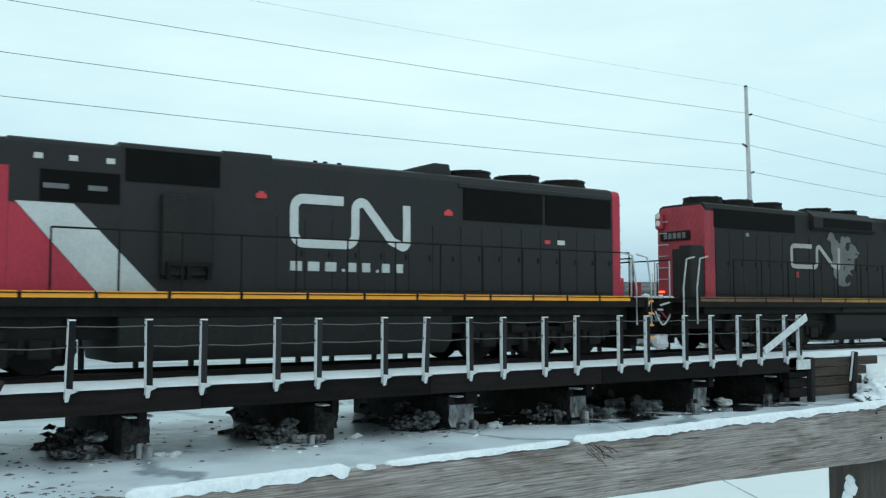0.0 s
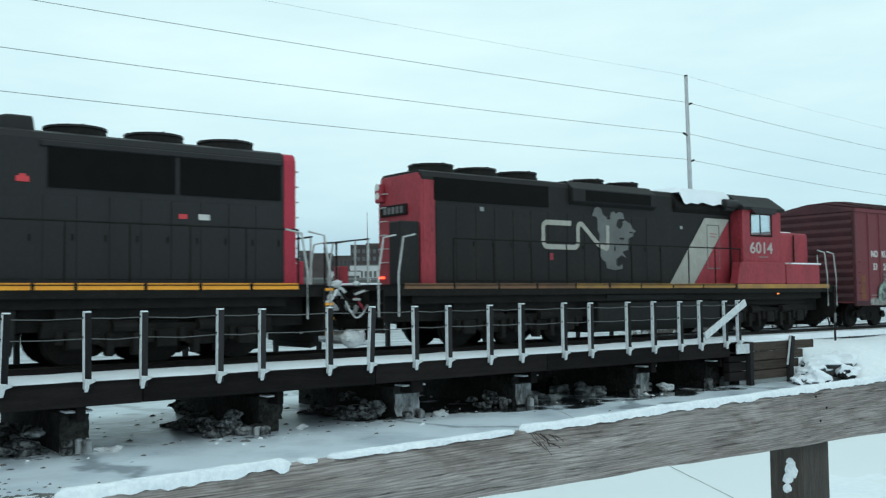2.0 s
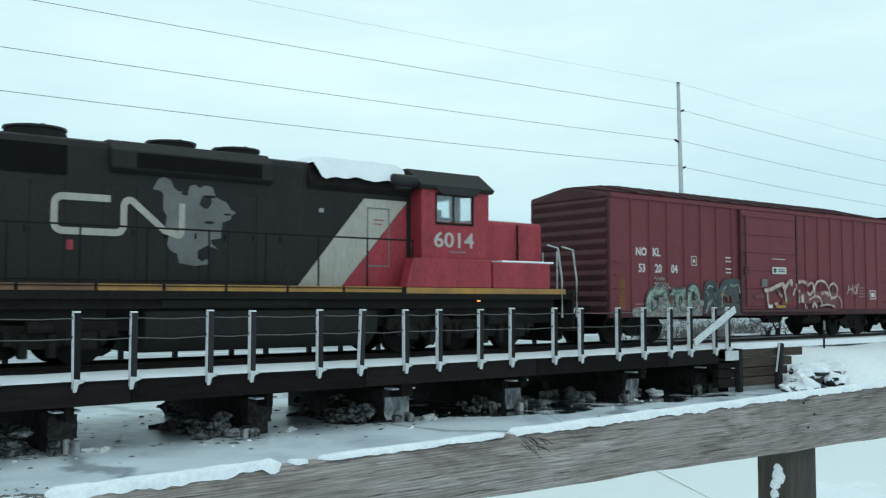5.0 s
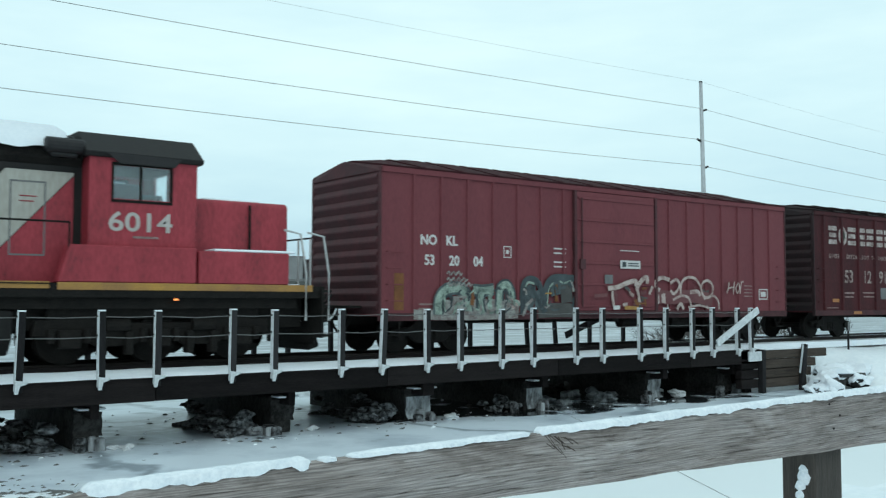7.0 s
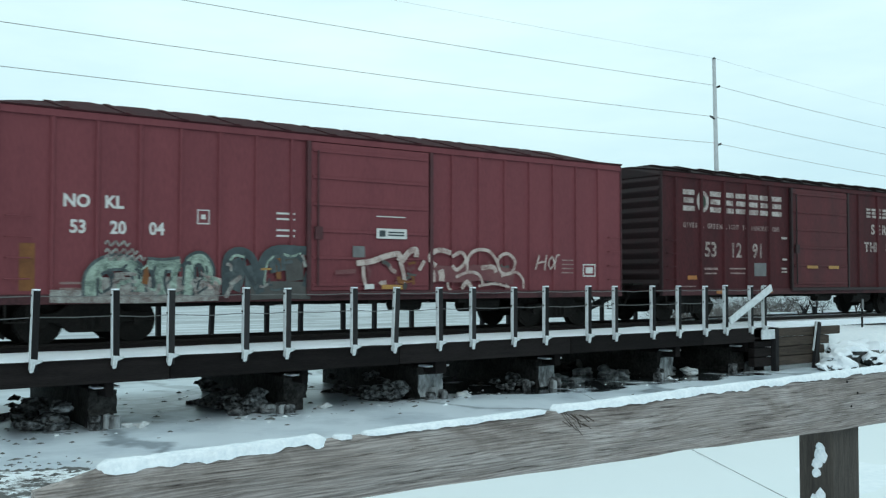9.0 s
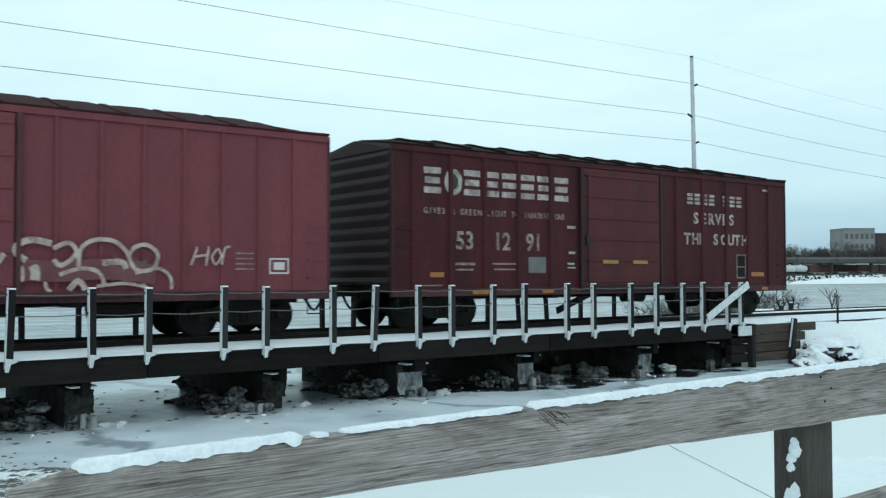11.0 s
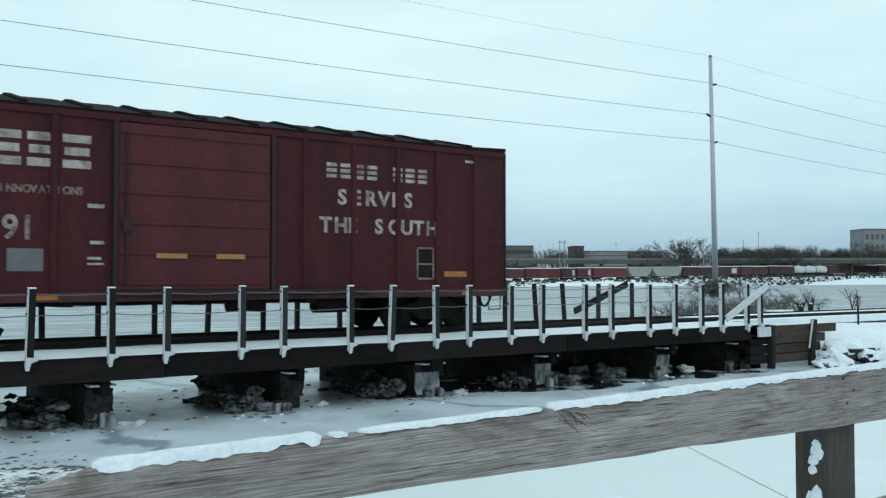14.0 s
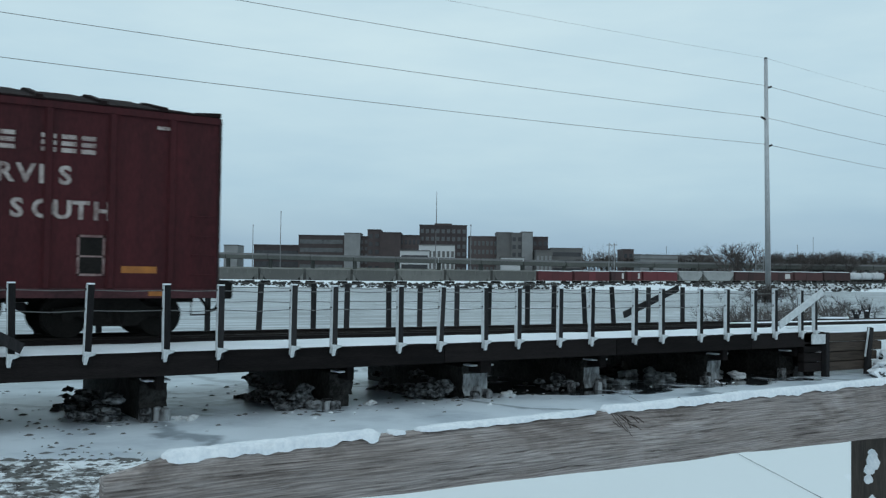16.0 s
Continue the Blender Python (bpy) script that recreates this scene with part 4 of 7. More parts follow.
        part("snow_clump", me, SHADEDSNOW, f, smooth=True).location = (4.06, 0.11 + 0.012 * math.sin(z * 40), z)
    rndg = random.Random(6)
    for k in range(16):
        x, z = 2.45 + 0.0075 * k, 0.724 - 0.0012 * k - (0.025 if k % 3 == 1 else 0.0)
        run, fall = rndg.uniform(0.028, 0.05), rndg.uniform(0.02, 0.05) * (1 if k < 9 else 0.5)
        part("gouge", Shape().beam((x, 0.001, z), (x + run, 0.001, z - fall), 0.0035, rndg.uniform(0.001, 0.0032)), KNOT, f, "dark gouge in the plank")
    for x, z in ((4.1, 0.72), (4.13, 0.62), (4.18, 0.67)):
        part("nail_head", Shape().tube((x, 0.0, z), (x, -0.004, z), 0.0045), GRIME, f)
    full_height(f, TALL)


def fence_wood():
    """Weathered plank: flowing growth lines, fine fibres, long checks."""
    m = surface("fence_timber", two((0.135, 0.119, 0.117), (0.42, 0.378, 0.366)), 3.0, (0.8, 0.95), bump=0.4, grain=48, stretch=(0.1, 1, 4), blotch=0.3)
    t = m.node_tree
    link = t.links.new
    b = t.nodes["Principled BSDF"]
    base = b.inputs["Base Color"].links[0].from_socket
    coord = t.nodes.new("ShaderNodeTexCoord")
    lie = node(t, "ShaderNodeMapping")
    lie.inputs["Rotation"].default_value = (0, radians(2.5), 0)
    lie.inputs["Scale"].default_value = (0.16, 1, 1)
    link(coord.outputs["Object"], lie.inputs["Vector"])
    rings = node(t, "ShaderNodeTexWave", Scale=40.0, Distortion=34.0, Detail=4.0)
    rings.bands_direction = "Z"
    rings.inputs["Detail Scale"].default_value = 0.22
    link(lie.outputs[0], rings.inputs["Vector"])
    lines = ramp_of(t, [(0.0, (0.8, 0.78, 0.77)), (0.3, (0.94, 0.93, 0.92)), (0.6, (1.0, 1.0, 1.0)), (1.0, (1.05, 1.05, 1.05))])
    link(rings.outputs["Fac"], lines.inputs[0])
    long = node(t, "ShaderNodeMapping")
    long.inputs["Rotation"].default_value = (0, radians(3.5), 0)
    long.inputs["Scale"].default_value = (1.5, 1, 30)
    link(coord.outputs["Object"], long.inputs["Vector"])
    check = node(t, "ShaderNodeTexNoise", Scale=3.0, Detail=5.0, Roughness=0.6, Distortion=0.5)
    link(long.outputs[0], check.inputs["Vector"])
    dark = ramp_of(t, [(0.31, (0.16, 0.14, 0.135)), (0.38, (0.68, 0.66, 0.65)), (0.46, (1, 1, 1))])
    link(check.outputs["Fac"], dark.inputs[0])
    spread = node(t, "ShaderNodeMapping")
    spread.inputs["Rotation"].default_value = (0, radians(12), 0)
    spread.inputs["Scale"].default_value = (0.45, 1, 1.7)
    link(coord.outputs["Object"], spread.inputs["Vector"])
    stain = node(t, "ShaderNodeTexNoise", Scale=4.2, Detail=8.0, Roughness=0.68, Distortion=0.9)
    link(spread.outputs[0], stain.inputs["Vector"])
    wet = ramp_of(t, [(0.33, (0.5, 0.46, 0.44)), (0.47, (0.88, 0.85, 0.83)), (0.58, (1.05, 1.05, 1.05)), (0.72, (1.35, 1.37, 1.38))])
    link(stain.outputs["Fac"], wet.inputs[0])
    for tone in (lines, dark, wet):
        mix = node(t, "ShaderNodeMix", data_type="RGBA", blend_type="MULTIPLY")
        mix.inputs[0].default_value = 1.0
        link(base, mix.inputs[6])
        link(tone.outputs[0], mix.inputs[7])
        base = mix.outputs[2]
    link(base, b.inputs["Base Color"])
    bump = node(t, "ShaderNodeBump", Strength=0.3, Distance=0.003)
    link(rings.outputs["Fac"], bump.inputs["Height"])
    deep = node(t, "ShaderNodeBump", Strength=0.6, Distance=0.01)
    link(check.outputs["Fac"], deep.inputs["Height"])
    link(bump.outputs[0], deep.inputs["Normal"])
    link(deep.outputs[0], b.inputs["Normal"])
    return m


FENCEWOOD = fence_wood()
FENCEPOST = surface("fence_post_timber", two((0.025, 0.021, 0.019), (0.075, 0.063, 0.055)), 4, (0.8, 0.95), bump=0.5, grain=40, stretch=(4, 4, 0.35))
fence()


# ---- power line ----
def power_line():
    x, y, top = 111.5, 86.5, 33.0
    base = -1.5
    pole = thing("utility_pole", (x, y, base), "tall pale steel utility pole", "utility pole")
    part("shaft", Shape().tube((0.75, 0, -1.0), (0, 0, top - base), 0.42, 0.25, 16), POLE, pole, smooth=True)
    part("cap", Shape().tube((0, 0, top - base), (0, 0, top - base + 0.2), 0.27, 0.2, 14), GRIME, pole)
    arms = ((1.0, 29.2), (-1.0, 24.66), (1.0, 20.87))
    for side, z in arms:
        c = 0.75 * (1 - z / top)
        part("insulator_arm", Shape().tube((c, 0, z - base - 0.4), (c + side * 1.1, 0, z - base), 0.11, 0.15, 8), GRIME, pole)
    for z, r in [(top + 0.12, 0.011)] + [(z, 0.028) for side, z in arms]:
        wire = thing("power_line", (0, 0, 0), "thin overhead wire slung from the pole", "power line", "overhead wires")
        pts = []
        for a, b, sag in ((x - 216, x, 1.6), (x, x + 198, 2.5)):
            for i in range(17):
                f = i / 16
                pts.append((a + (b - a) * f, y, z - 4 * sag * f * (1 - f)))
        part("strand", Shape().hose(pts[:17] + pts[18:], r, 4), WIRE, wire)


power_line()


# ---- the train ----
def rounded_hood(x0, x1, half, z0, z1, r=0.16):
    prof = [(-half, z0), (half, z0), (half, z1 - r), (half - r * 0.3, z1 - r * 0.3), (half - r, z1), (-half + r, z1), (-half + r * 0.3, z1 - r * 0.3), (-half, z1 - r)]
    return Shape().long(prof, x0, x1)


def wheel_mesh(r):
    sh, seg = Shape(), 24
    for y0, y1, rr in ((-0.82, -0.70, r), (-0.70, -0.66, r + 0.025), (0.70, 0.82, r), (0.66, 0.70, r + 0.025)):
        sh.tube((0, y0, 0), (0, y1, 0), rr, rr, seg)
    sh.tube((0, -0.86, 0), (0, 0.86, 0), 0.09, 0.09, 10)
    for y in (-0.825, 0.825):
        sh.tube((0, y - 0.012, 0), (0, y + 0.012, 0), r * 0.82, r * 0.82, seg)
        for k in range(4):
            a = k * math.pi / 2
            sh.tube((0.55 * r * math.cos(a), y - 0.02, 0.55 * r * math.sin(a)), (0.55 * r * math.cos(a), y + 0.02, 0.55 * r * math.sin(a)), 0.05, 0.05, 8)
    return sh.mesh("wheelset")


WHEELS = []
SMALL_WHEEL, BIG_WHEEL = wheel_mesh(0.42), wheel_mesh(0.5)


def wheelset(mesh, truck, x, r):
    w = part("wheelset", mesh, GRIME, truck)
    w.location = (x, 0, r)
    WHEELS.append((w, x, r))


def freight_truck(car, x):
    side = [(-1.15, 0.42), (-1.12, 0.56), (-0.62, 0.6), (-0.35, 0.78), (0.35, 0.78), (0.62, 0.6), (1.12, 0.56), (1.15, 0.42), (0.62, 0.4), (0.38, 0.22), (-0.38, 0.22), (-0.62, 0.4)]
    sh = Shape()
    for y in (-1.02, 0.9):
        sh.slab(side, y, y + 0.12)
    sh.box(-0.2, 0.2, -1.0, 1.0, 0.42, 0.68)
    truck = part("truck", sh, GRIME, car, "grimy cast truck frame", bevel=0.015)
    truck.location.x = x
    for y in (-1.06, 1.06):
        for dx in (-0.14, 0.0, 0.14):
            part("spring", Shape().tube((dx, y * 0.95, 0.28), (dx, y * 0.95, 0.52), 0.055, 0.055, 8), GRIME, truck)
        for dx in (-0.88, 0.88):
            part("bearing_cap", Shape().tube((dx, y - 0.05, 0.42), (dx, y + 0.05, 0.42), 0.11, 0.09, 10), GRIME, truck)
    for dx in (-0.87, 0.87):
        wheelset(SMALL_WHEEL, truck, dx, 0.42)
    return truck


def coupler(car, x, way):
    sh = Shape().box(min(x, x + way * 0.75), max(x, x + way * 0.75), -0.13, 0.13, 0.72, 0.98)
    sh.box(min(x + way * 0.6, x + way * 0.85), max(x + way * 0.6, x + way * 0.85), -0.2, 0.2, 0.68, 1.02)
    part("coupler", sh, GRIME, car, "rusty knuckle coupler", bevel=0.03)
    pts = [(x + way * 0.05, -0.35, 0.75)] + [(x + way * (0.1 + 0.08 * i), -0.35, 0.75 - 0.3 * math.sin(i / 6 * math.pi)) for i in range(1, 7)]
    part("air_hose", Shape().pipe(pts, 0.03), GRIME, car)


def boxcar_shell(name, x0, label, half, body, end_mat, ribs, door, rib_w, rib_d, ridge, cap=0.06, door_mat=None, roof_mat=None):
    car = thing(name, (x0, TRACK_Y, 0), label, "boxcar", "freight cars on the bridge")
    s, sill, eave = 1.57, 0.72, 4.03
    part("body", Shape().box(-half, half, -s + 0.03, s - 0.03, sill + 0.1, eave), body, car)
    for y, w in ((-s, 1), (s, -1)):
        part("side_sill", Shape().box(-half, half, min(y, y + w * 0.06), max(y, y + w * 0.06), sill, sill + 0.17), SILLRED, car, bevel=0.008)
        part("top_chord", Shape().box(-half, half, min(y - w * 0.02, y + w * 0.08), max(y - w * 0.02, y + w * 0.08), eave - 0.12, eave + 0.01), body, car, bevel=0.01)
    for x in ribs:
        w, d = rib_w, rib_d
        prof = [(x - w / 2, -s + 0.031), (x - w * 0.3, -s + 0.03 - d), (x + w * 0.3, -s + 0.03 - d), (x + w / 2, -s + 0.031)]
        sh = Shape()
        p = [(a, b, sill + 0.17) for a, b in prof] + [(a, b, eave - 0.12) for a, b in prof]
        sh.add(p, [(0, 1, 5, 4), (1, 2, 6, 5), (2, 3, 7, 6), (0, 3, 2, 1), (4, 5, 6, 7)])
        part("side_post", sh, body, car)
        part("side_post", Shape().box(x - w / 2, x + w / 2, s - 0.03, s - 0.03 + d, sill + 0.17, eave - 0.12), body, car)
    # roof: a low ridge of cross panels with seam caps, highest over the middle and lower at both ends
    n = 14

    def crest(x):
        return ridge * (0.66 + 0.34 * smooth(0, 1.7, half - abs(x)))

    for i in range(n):
        a, b = -half + 2 * half * i / n, -half + 2 * half * (i + 1) / n
        panel = Shape()
        for x, lift in ((a + 0.01, 0.0), (a + 0.3, 0.022), (b - 0.3, 0.03), (b - 0.01, 0.0)):
            top = eave + crest(x) + lift
            panel.v += [(x, -s - 0.03, eave + 0.012), (x, s + 0.03, eave + 0.012), (x, s + 0.03, eave + 0.04), (x, 0.25, top), (x, -0.25, top), (x, -s - 0.03, eave + 0.04)]
        panel.f = [tuple(range(5, -1, -1)), tuple(range(18, 24))] + [(q * 6 + j, q * 6 + (j + 1) % 6, q * 6 + 6 + (j + 1) % 6, q * 6 + 6 + j) for q in range(3) for j in range(6)]
        part("roof_panel", panel, roof_mat or ROOF, car)
        top = eave + crest(b)
        part("seam_cap", Shape().long([(-s - 0.05, eave + 0.015), (s + 0.05, eave + 0.015), (s + 0.05, eave + 0.03 + cap), (0.25, top + cap), (-0.25, top + cap), (-s - 0.05, eave + 0.03 + cap)], b - 0.06, b + 0.06 if i < n - 1 else b), roof_mat or ROOF, car)
    # corrugated ends
    for way in (-1, 1):
        x = way * half
        k = 11
        h = (eave - sill - 0.25) / k
        for i in range(k):
            z = sill + 0.15 + i * h
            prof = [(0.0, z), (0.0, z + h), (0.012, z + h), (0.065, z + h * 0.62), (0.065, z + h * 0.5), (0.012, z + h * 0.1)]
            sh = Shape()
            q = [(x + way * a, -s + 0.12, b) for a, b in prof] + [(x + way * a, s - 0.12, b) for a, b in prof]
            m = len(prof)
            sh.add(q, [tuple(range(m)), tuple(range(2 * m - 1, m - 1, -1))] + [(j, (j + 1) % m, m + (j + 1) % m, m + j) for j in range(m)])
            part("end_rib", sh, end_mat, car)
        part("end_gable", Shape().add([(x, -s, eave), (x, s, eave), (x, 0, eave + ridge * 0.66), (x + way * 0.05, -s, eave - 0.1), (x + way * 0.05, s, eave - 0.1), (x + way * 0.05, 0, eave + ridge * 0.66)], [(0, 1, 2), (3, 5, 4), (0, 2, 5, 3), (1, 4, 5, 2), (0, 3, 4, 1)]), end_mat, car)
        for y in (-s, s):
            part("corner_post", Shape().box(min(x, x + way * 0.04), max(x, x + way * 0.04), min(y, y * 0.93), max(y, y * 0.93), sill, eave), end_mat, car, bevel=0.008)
        for z in (1.15, 1.5, 1.85, 2.2):
            part("grab_iron", Shape().pipe([(x - way * 0.12, -s, z), (x - way * 0.12, -s - 0.07, z), (x - way * 0.52, -s - 0.07, z), (x - way * 0.52, -s, z)], 0.013), body, car)
        part("stirrup", Shape().pipe([(x - way * 0.14, -s + 0.02, sill + 0.05), (x - way * 0.14, -s + 0.02, 0.42), (x - way * 0.5, -s + 0.02, 0.42), (x - way * 0.5, -s + 0.02, sill + 0.05)], 0.02), GRIME, car)
        part("end_platform", Shape().box(min(x + way * 0.1, x + way * 0.5), max(x + way * 0.1, x + way * 0.5), -0.9, 0.9, 1.0, 1.05), GRIME, car)
        coupler(car, x, way)
        freight_truck(car, way * (half - 1.75))
    part("end_brake_wheel", Shape().tube((half + 0.22, 0.5, 2.6), (half + 0.26, 0.5, 2.6), 0.25, 0.25, 16), GRIME, car)
    part("center_sill", Shape().box(-half, half, -0.2, 0.2, 0.62, sill + 0.1), GRIME, car)
    for bx in (-2.5, 0.0, 2.5):
        part("cross_bearer", Shape().box(bx - 0.12, bx + 0.12, -1.4, 1.4, 0.63, sill + 0.1), GRIME, car)
    part("brake_cylinder", Shape().tube((0.9, -0.7, 0.62), (1.7, -0.7, 0.62), 0.16, 0.16, 12), GRIME, car)
    part("air_reservoir", Shape().tube((2.9, -0.75, 0.6), (4.0, -0.75, 0.6), 0.2, 0.2, 12), GRIME, car)
    # sliding door
    a, b = door
    d = part("door", Shape().box(a, b, -s - 0.055, -s + 0.02, sill + 0.2, eave - 0.14), door_mat or body, car, "ribbed sliding door", bevel=0.006)
    k = 5
    for i in range(k + 1):
        z = sill + 0.32 + (eave - 0.3 - sill - 0.32) * i / k
        part("door_rib", Shape().box(a + 0.03, b - 0.03, -s - 0.085, -s - 0.05, z - 0.03, z + 0.03), door_mat or body, d, bevel=0.008)
    for x in (a - 0.1, b + 0.03):
        part("door_post", Shape().box(x, x + 0.09, -s - 0.08, -s + 0.02, sill + 0.17, eave - 0.12), end_mat, car, bevel=0.01)
    part("door_track", Shape().box(a - 0.1, b + (b - a) * 0.8, -s - 0.09, -s - 0.03, sill + 0.1, sill + 0.19), end_mat, car, bevel=0.01)
    part("door_lock", Shape().tube((a + 0.14, -s - 0.1, sill + 0.3), (a + 0.14, -s - 0.1, eave - 0.3), 0.022).box(a + 0.06, a + 0.24, -s - 0.13, -s - 0.06, 1.95, 2.2), end_mat, d)
    return car, -s + 0.03


def bars(car, name, rows, y, material, label=""):
    for x0, x1, z0, z1 in rows:
        part(name, Shape().box(x0, x1, y - 0.004, y - 0.001, z0, z1), material, car, label)


def red_boxcar():
    half = 7.72
    ribs = [-half + 0.1 + 0.79 * i for i in range(1, 8)] + [1.2 + 0.08 + 0.8 * i for i in range(1, 8)]
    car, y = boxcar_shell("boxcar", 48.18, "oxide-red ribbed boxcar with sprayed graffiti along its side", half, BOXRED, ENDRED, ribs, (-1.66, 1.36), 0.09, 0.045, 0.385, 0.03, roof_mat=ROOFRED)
    o = 50.42  # marks are set out from this mark on the track
    lettering("reporting_mark", "NO", 0.21, 43.78 - o, 2.40, y, LETTER, car, "white stencilled letters", 1.0, 0.01)
    lettering("reporting_mark", "KL", 0.21, 44.52 - o, 2.40, y, LETTER, car, "white stencilled letters", 1.0, 0.01)
    for n, x in (("53", 43.9), ("20", 44.62), ("04", 45.35)):
        lettering("car_number", n, 0.22, x - o, 1.95, y, LETTER, car, "white stencilled numerals", 0.95, 0.008)
    bars(car, "small_stencil", [(46.3 - o, 46.55 - o, 2.42, 2.44), (46.3 - o, 46.55 - o, 2.17, 2.19), (46.3 - o, 46.32 - o, 2.17, 2.44), (46.53 - o, 46.55 - o, 2.17, 2.44), (46.38 - o, 46.47 - o, 2.26, 2.35)], y, LETTER)
    bars(car, "small_stencil", [(48.0 - o, 48.42 - o, 2.42 - 0.11 * i, 2.455 - 0.11 * i) for i in (0, 1, 3, 4)], y, LETTER)
    bars(car, "small_stencil", [(43.75 - o, 44.25 - o, 1.06 - 0.1 * i, 1.10 - 0.1 * i) for i in range(3)], y, DIMLETTER)
    bars(car, "small_stencil", [(56.0 - o, 56.4 - o, 1.6 - 0.1 * i, 1.63 - 0.1 * i) for i in range(4)], y, DIMLETTER)
    bars(car, "small_stencil", [(56.75 - o, 57.2 - o, 1.5, 1.53), (56.75 - o, 57.2 - o, 1.22, 1.25), (56.75 - o, 56.78 - o, 1.22, 1.53), (57.17 - o, 57.2 - o, 1.22, 1.53), (56.85 - o, 57.1 - o, 1.3, 1.45)], y, LETTER)
    yd = -1.57 - 0.055
    bars(car, "placard", [(50.35 - o, 51.15 - o, 2.0, 2.21)], yd - 0.035, LETTER, "white placard on the door")
    bars(car, "placard_mark", [(50.42 - o, 50.58 - o, 2.04, 2.17), (50.65 - o, 51.08 - o, 2.06, 2.09), (50.65 - o, 51.08 - o, 2.12, 2.15)], yd - 0.04, TAGTEAL)
    bars(car, "small_stencil", [(50.35 - o, 51.1 - o, 2.45, 2.47)], yd - 0.035, LETTER)
    bars(car, "small_plate", [(49.75 - o, 50.05 - o, 1.6, 1.83)], yd - 0.035, GREYWALL)

    def bent(base, fine=4):
        """A smooth line through the given corners."""
        pts = []
        for i in range(len(base) - 1):
            p0, p1, p2, p3 = base[max(0, i - 1)], base[i], base[i + 1], base[min(len(base) - 1, i + 2)]
            for j in range(fine):
                t = j / fine
                pts.append(tuple(0.5 * (2 * p1[c] + (p2[c] - p0[c]) * t + (2 * p0[c] - 5 * p1[c] + 4 * p2[c] - p3[c]) * t * t + (3 * p1[c] - p0[c] - 3 * p2[c] + p3[c]) * t ** 3) for c in (0, 1)))
        return pts + [base[-1]]

    layer = [0]

    def sprayed(width, material, label, *base, edge=None):
        """One sprayed stroke, on its wider outline where it has one; later strokes lie over earlier ones."""
        layer[0] += 1
        onto = yd - 0.031 if -1.66 < base[0][0] < 1.36 else y - rib_top
        line = bent(base)
        if edge is not None:
            part("graffiti_stroke", Shape().ribbon(line, width + 0.11, onto - 0.0004 * layer[0], 0.002), edge, car, "dark sprayed outline")
            layer[0] += 1
        part("graffiti_stroke", Shape().ribbon(line, width, onto - 0.0004 * layer[0], 0.002), material, car, label)

    rib_top = 0.046
    # the pale green piece, over a dirty white underlay along the sill
    sprayed(0.22, TAGHAZE, "dirty white sprayed underlay", (-6.85, 0.86), (-5.9, 0.84), (-5.0, 0.83), (-3.7, 0.86))
    sprayed(0.3, TAGHAZE, "dirty white sprayed underlay", (-6.2, 1.02), (-5.2, 1.04), (-4.1, 1.04), (-3.65, 1.0))
    sprayed(0.2, TAGGREEN, "pale green sprayed letter shape", (-6.15, 0.85), (-6.13, 1.19), (-5.91, 1.4), (-5.57, 1.44), (-5.29, 1.28), (-5.26, 0.92), edge=TAGMID)
    for z in (1.23, 1.1, 0.98):
        sprayed(0.06, TAGHAZE, "pale sprayed bar", (-5.72, z), (-5.5, z + 0.015), (-5.31, z))
    sprayed(0.17, TAGGREEN, "pale green sprayed letter shape", (-5.12, 1.41), (-4.8, 1.39), (-4.47, 1.43), edge=TAGMID)
    sprayed(0.17, TAGGREEN, "pale green sprayed letter shape", (-4.85, 1.35), (-4.9, 1.11), (-4.83, 0.86), edge=TAGTEAL)
    sprayed(0.13, TAGGREEN, "pale green sprayed letter shape", (-4.56, 1.37), (-4.61, 1.06), (-4.52, 0.86))
    sprayed(0.17, TAGGREEN, "pale green sprayed letter shape", (-4.32, 0.86), (-4.29, 1.24), (-4.26, 1.46), (-4.05, 1.53), (-3.9, 1.33), (-3.93, 1.11), edge=TAGTEAL)
    sprayed(0.09, TAGPALE, "cream sprayed point", (-3.93, 1.17), (-3.62, 1.11), (-3.9, 1.0))
    sprayed(0.07, TAGTEAL, "dark sprayed line", (-5.05, 1.3), (-4.98, 1.1), (-5.04, 0.92))
    sprayed(0.05, TAGTEAL, "dark sprayed line", (-6.0, 1.2), (-5.84, 1.26), (-5.78, 1.02), (-5.98, 0.9))
    sprayed(0.05, TAGTEAL, "dark sprayed line", (-4.12, 1.42), (-4.08, 1.2), (-4.14, 0.95))
    sprayed(0.12, RUSTSTAIN, "rusty streak between the letters", (-5.16, 1.36), (-5.14, 1.2), (-5.16, 1.06))
    for k, z in enumerate((1.76, 1.62, 1.51)):
        for j in range(3 + k):
            x = -5.9 + 0.15 * j
            sprayed(0.035, TAGHAZE, "faint sprayed scrawl", (x, z), (x + 0.05, z + 0.06), (x + 0.1, z - 0.03), (x + 0.15, z + 0.03))
    # the dark teal piece
    sprayed(0.34, TAGMID, "grey-teal sprayed fill", (-3.4, 0.95), (-3.32, 1.2), (-3.28, 1.5))
    sprayed(0.3, TAGMID, "grey-teal sprayed fill", (-3.0, 0.95), (-2.98, 1.2), (-3.02, 1.42))
    sprayed(0.4, TAGMID, "grey-teal sprayed fill", (-2.62, 1.45), (-2.3, 1.52), (-1.9, 1.5))
    sprayed(0.34, TAGSMOKE, "dark grey sprayed fill", (-3.02, 0.92), (-2.3, 0.94), (-1.66, 0.92))
    sprayed(0.17, TAGTEAL, "dark teal sprayed letter shape", (-3.54, 0.86), (-3.54, 1.48), (-3.33, 1.67), (-3.03, 1.6), (-2.87, 1.29))
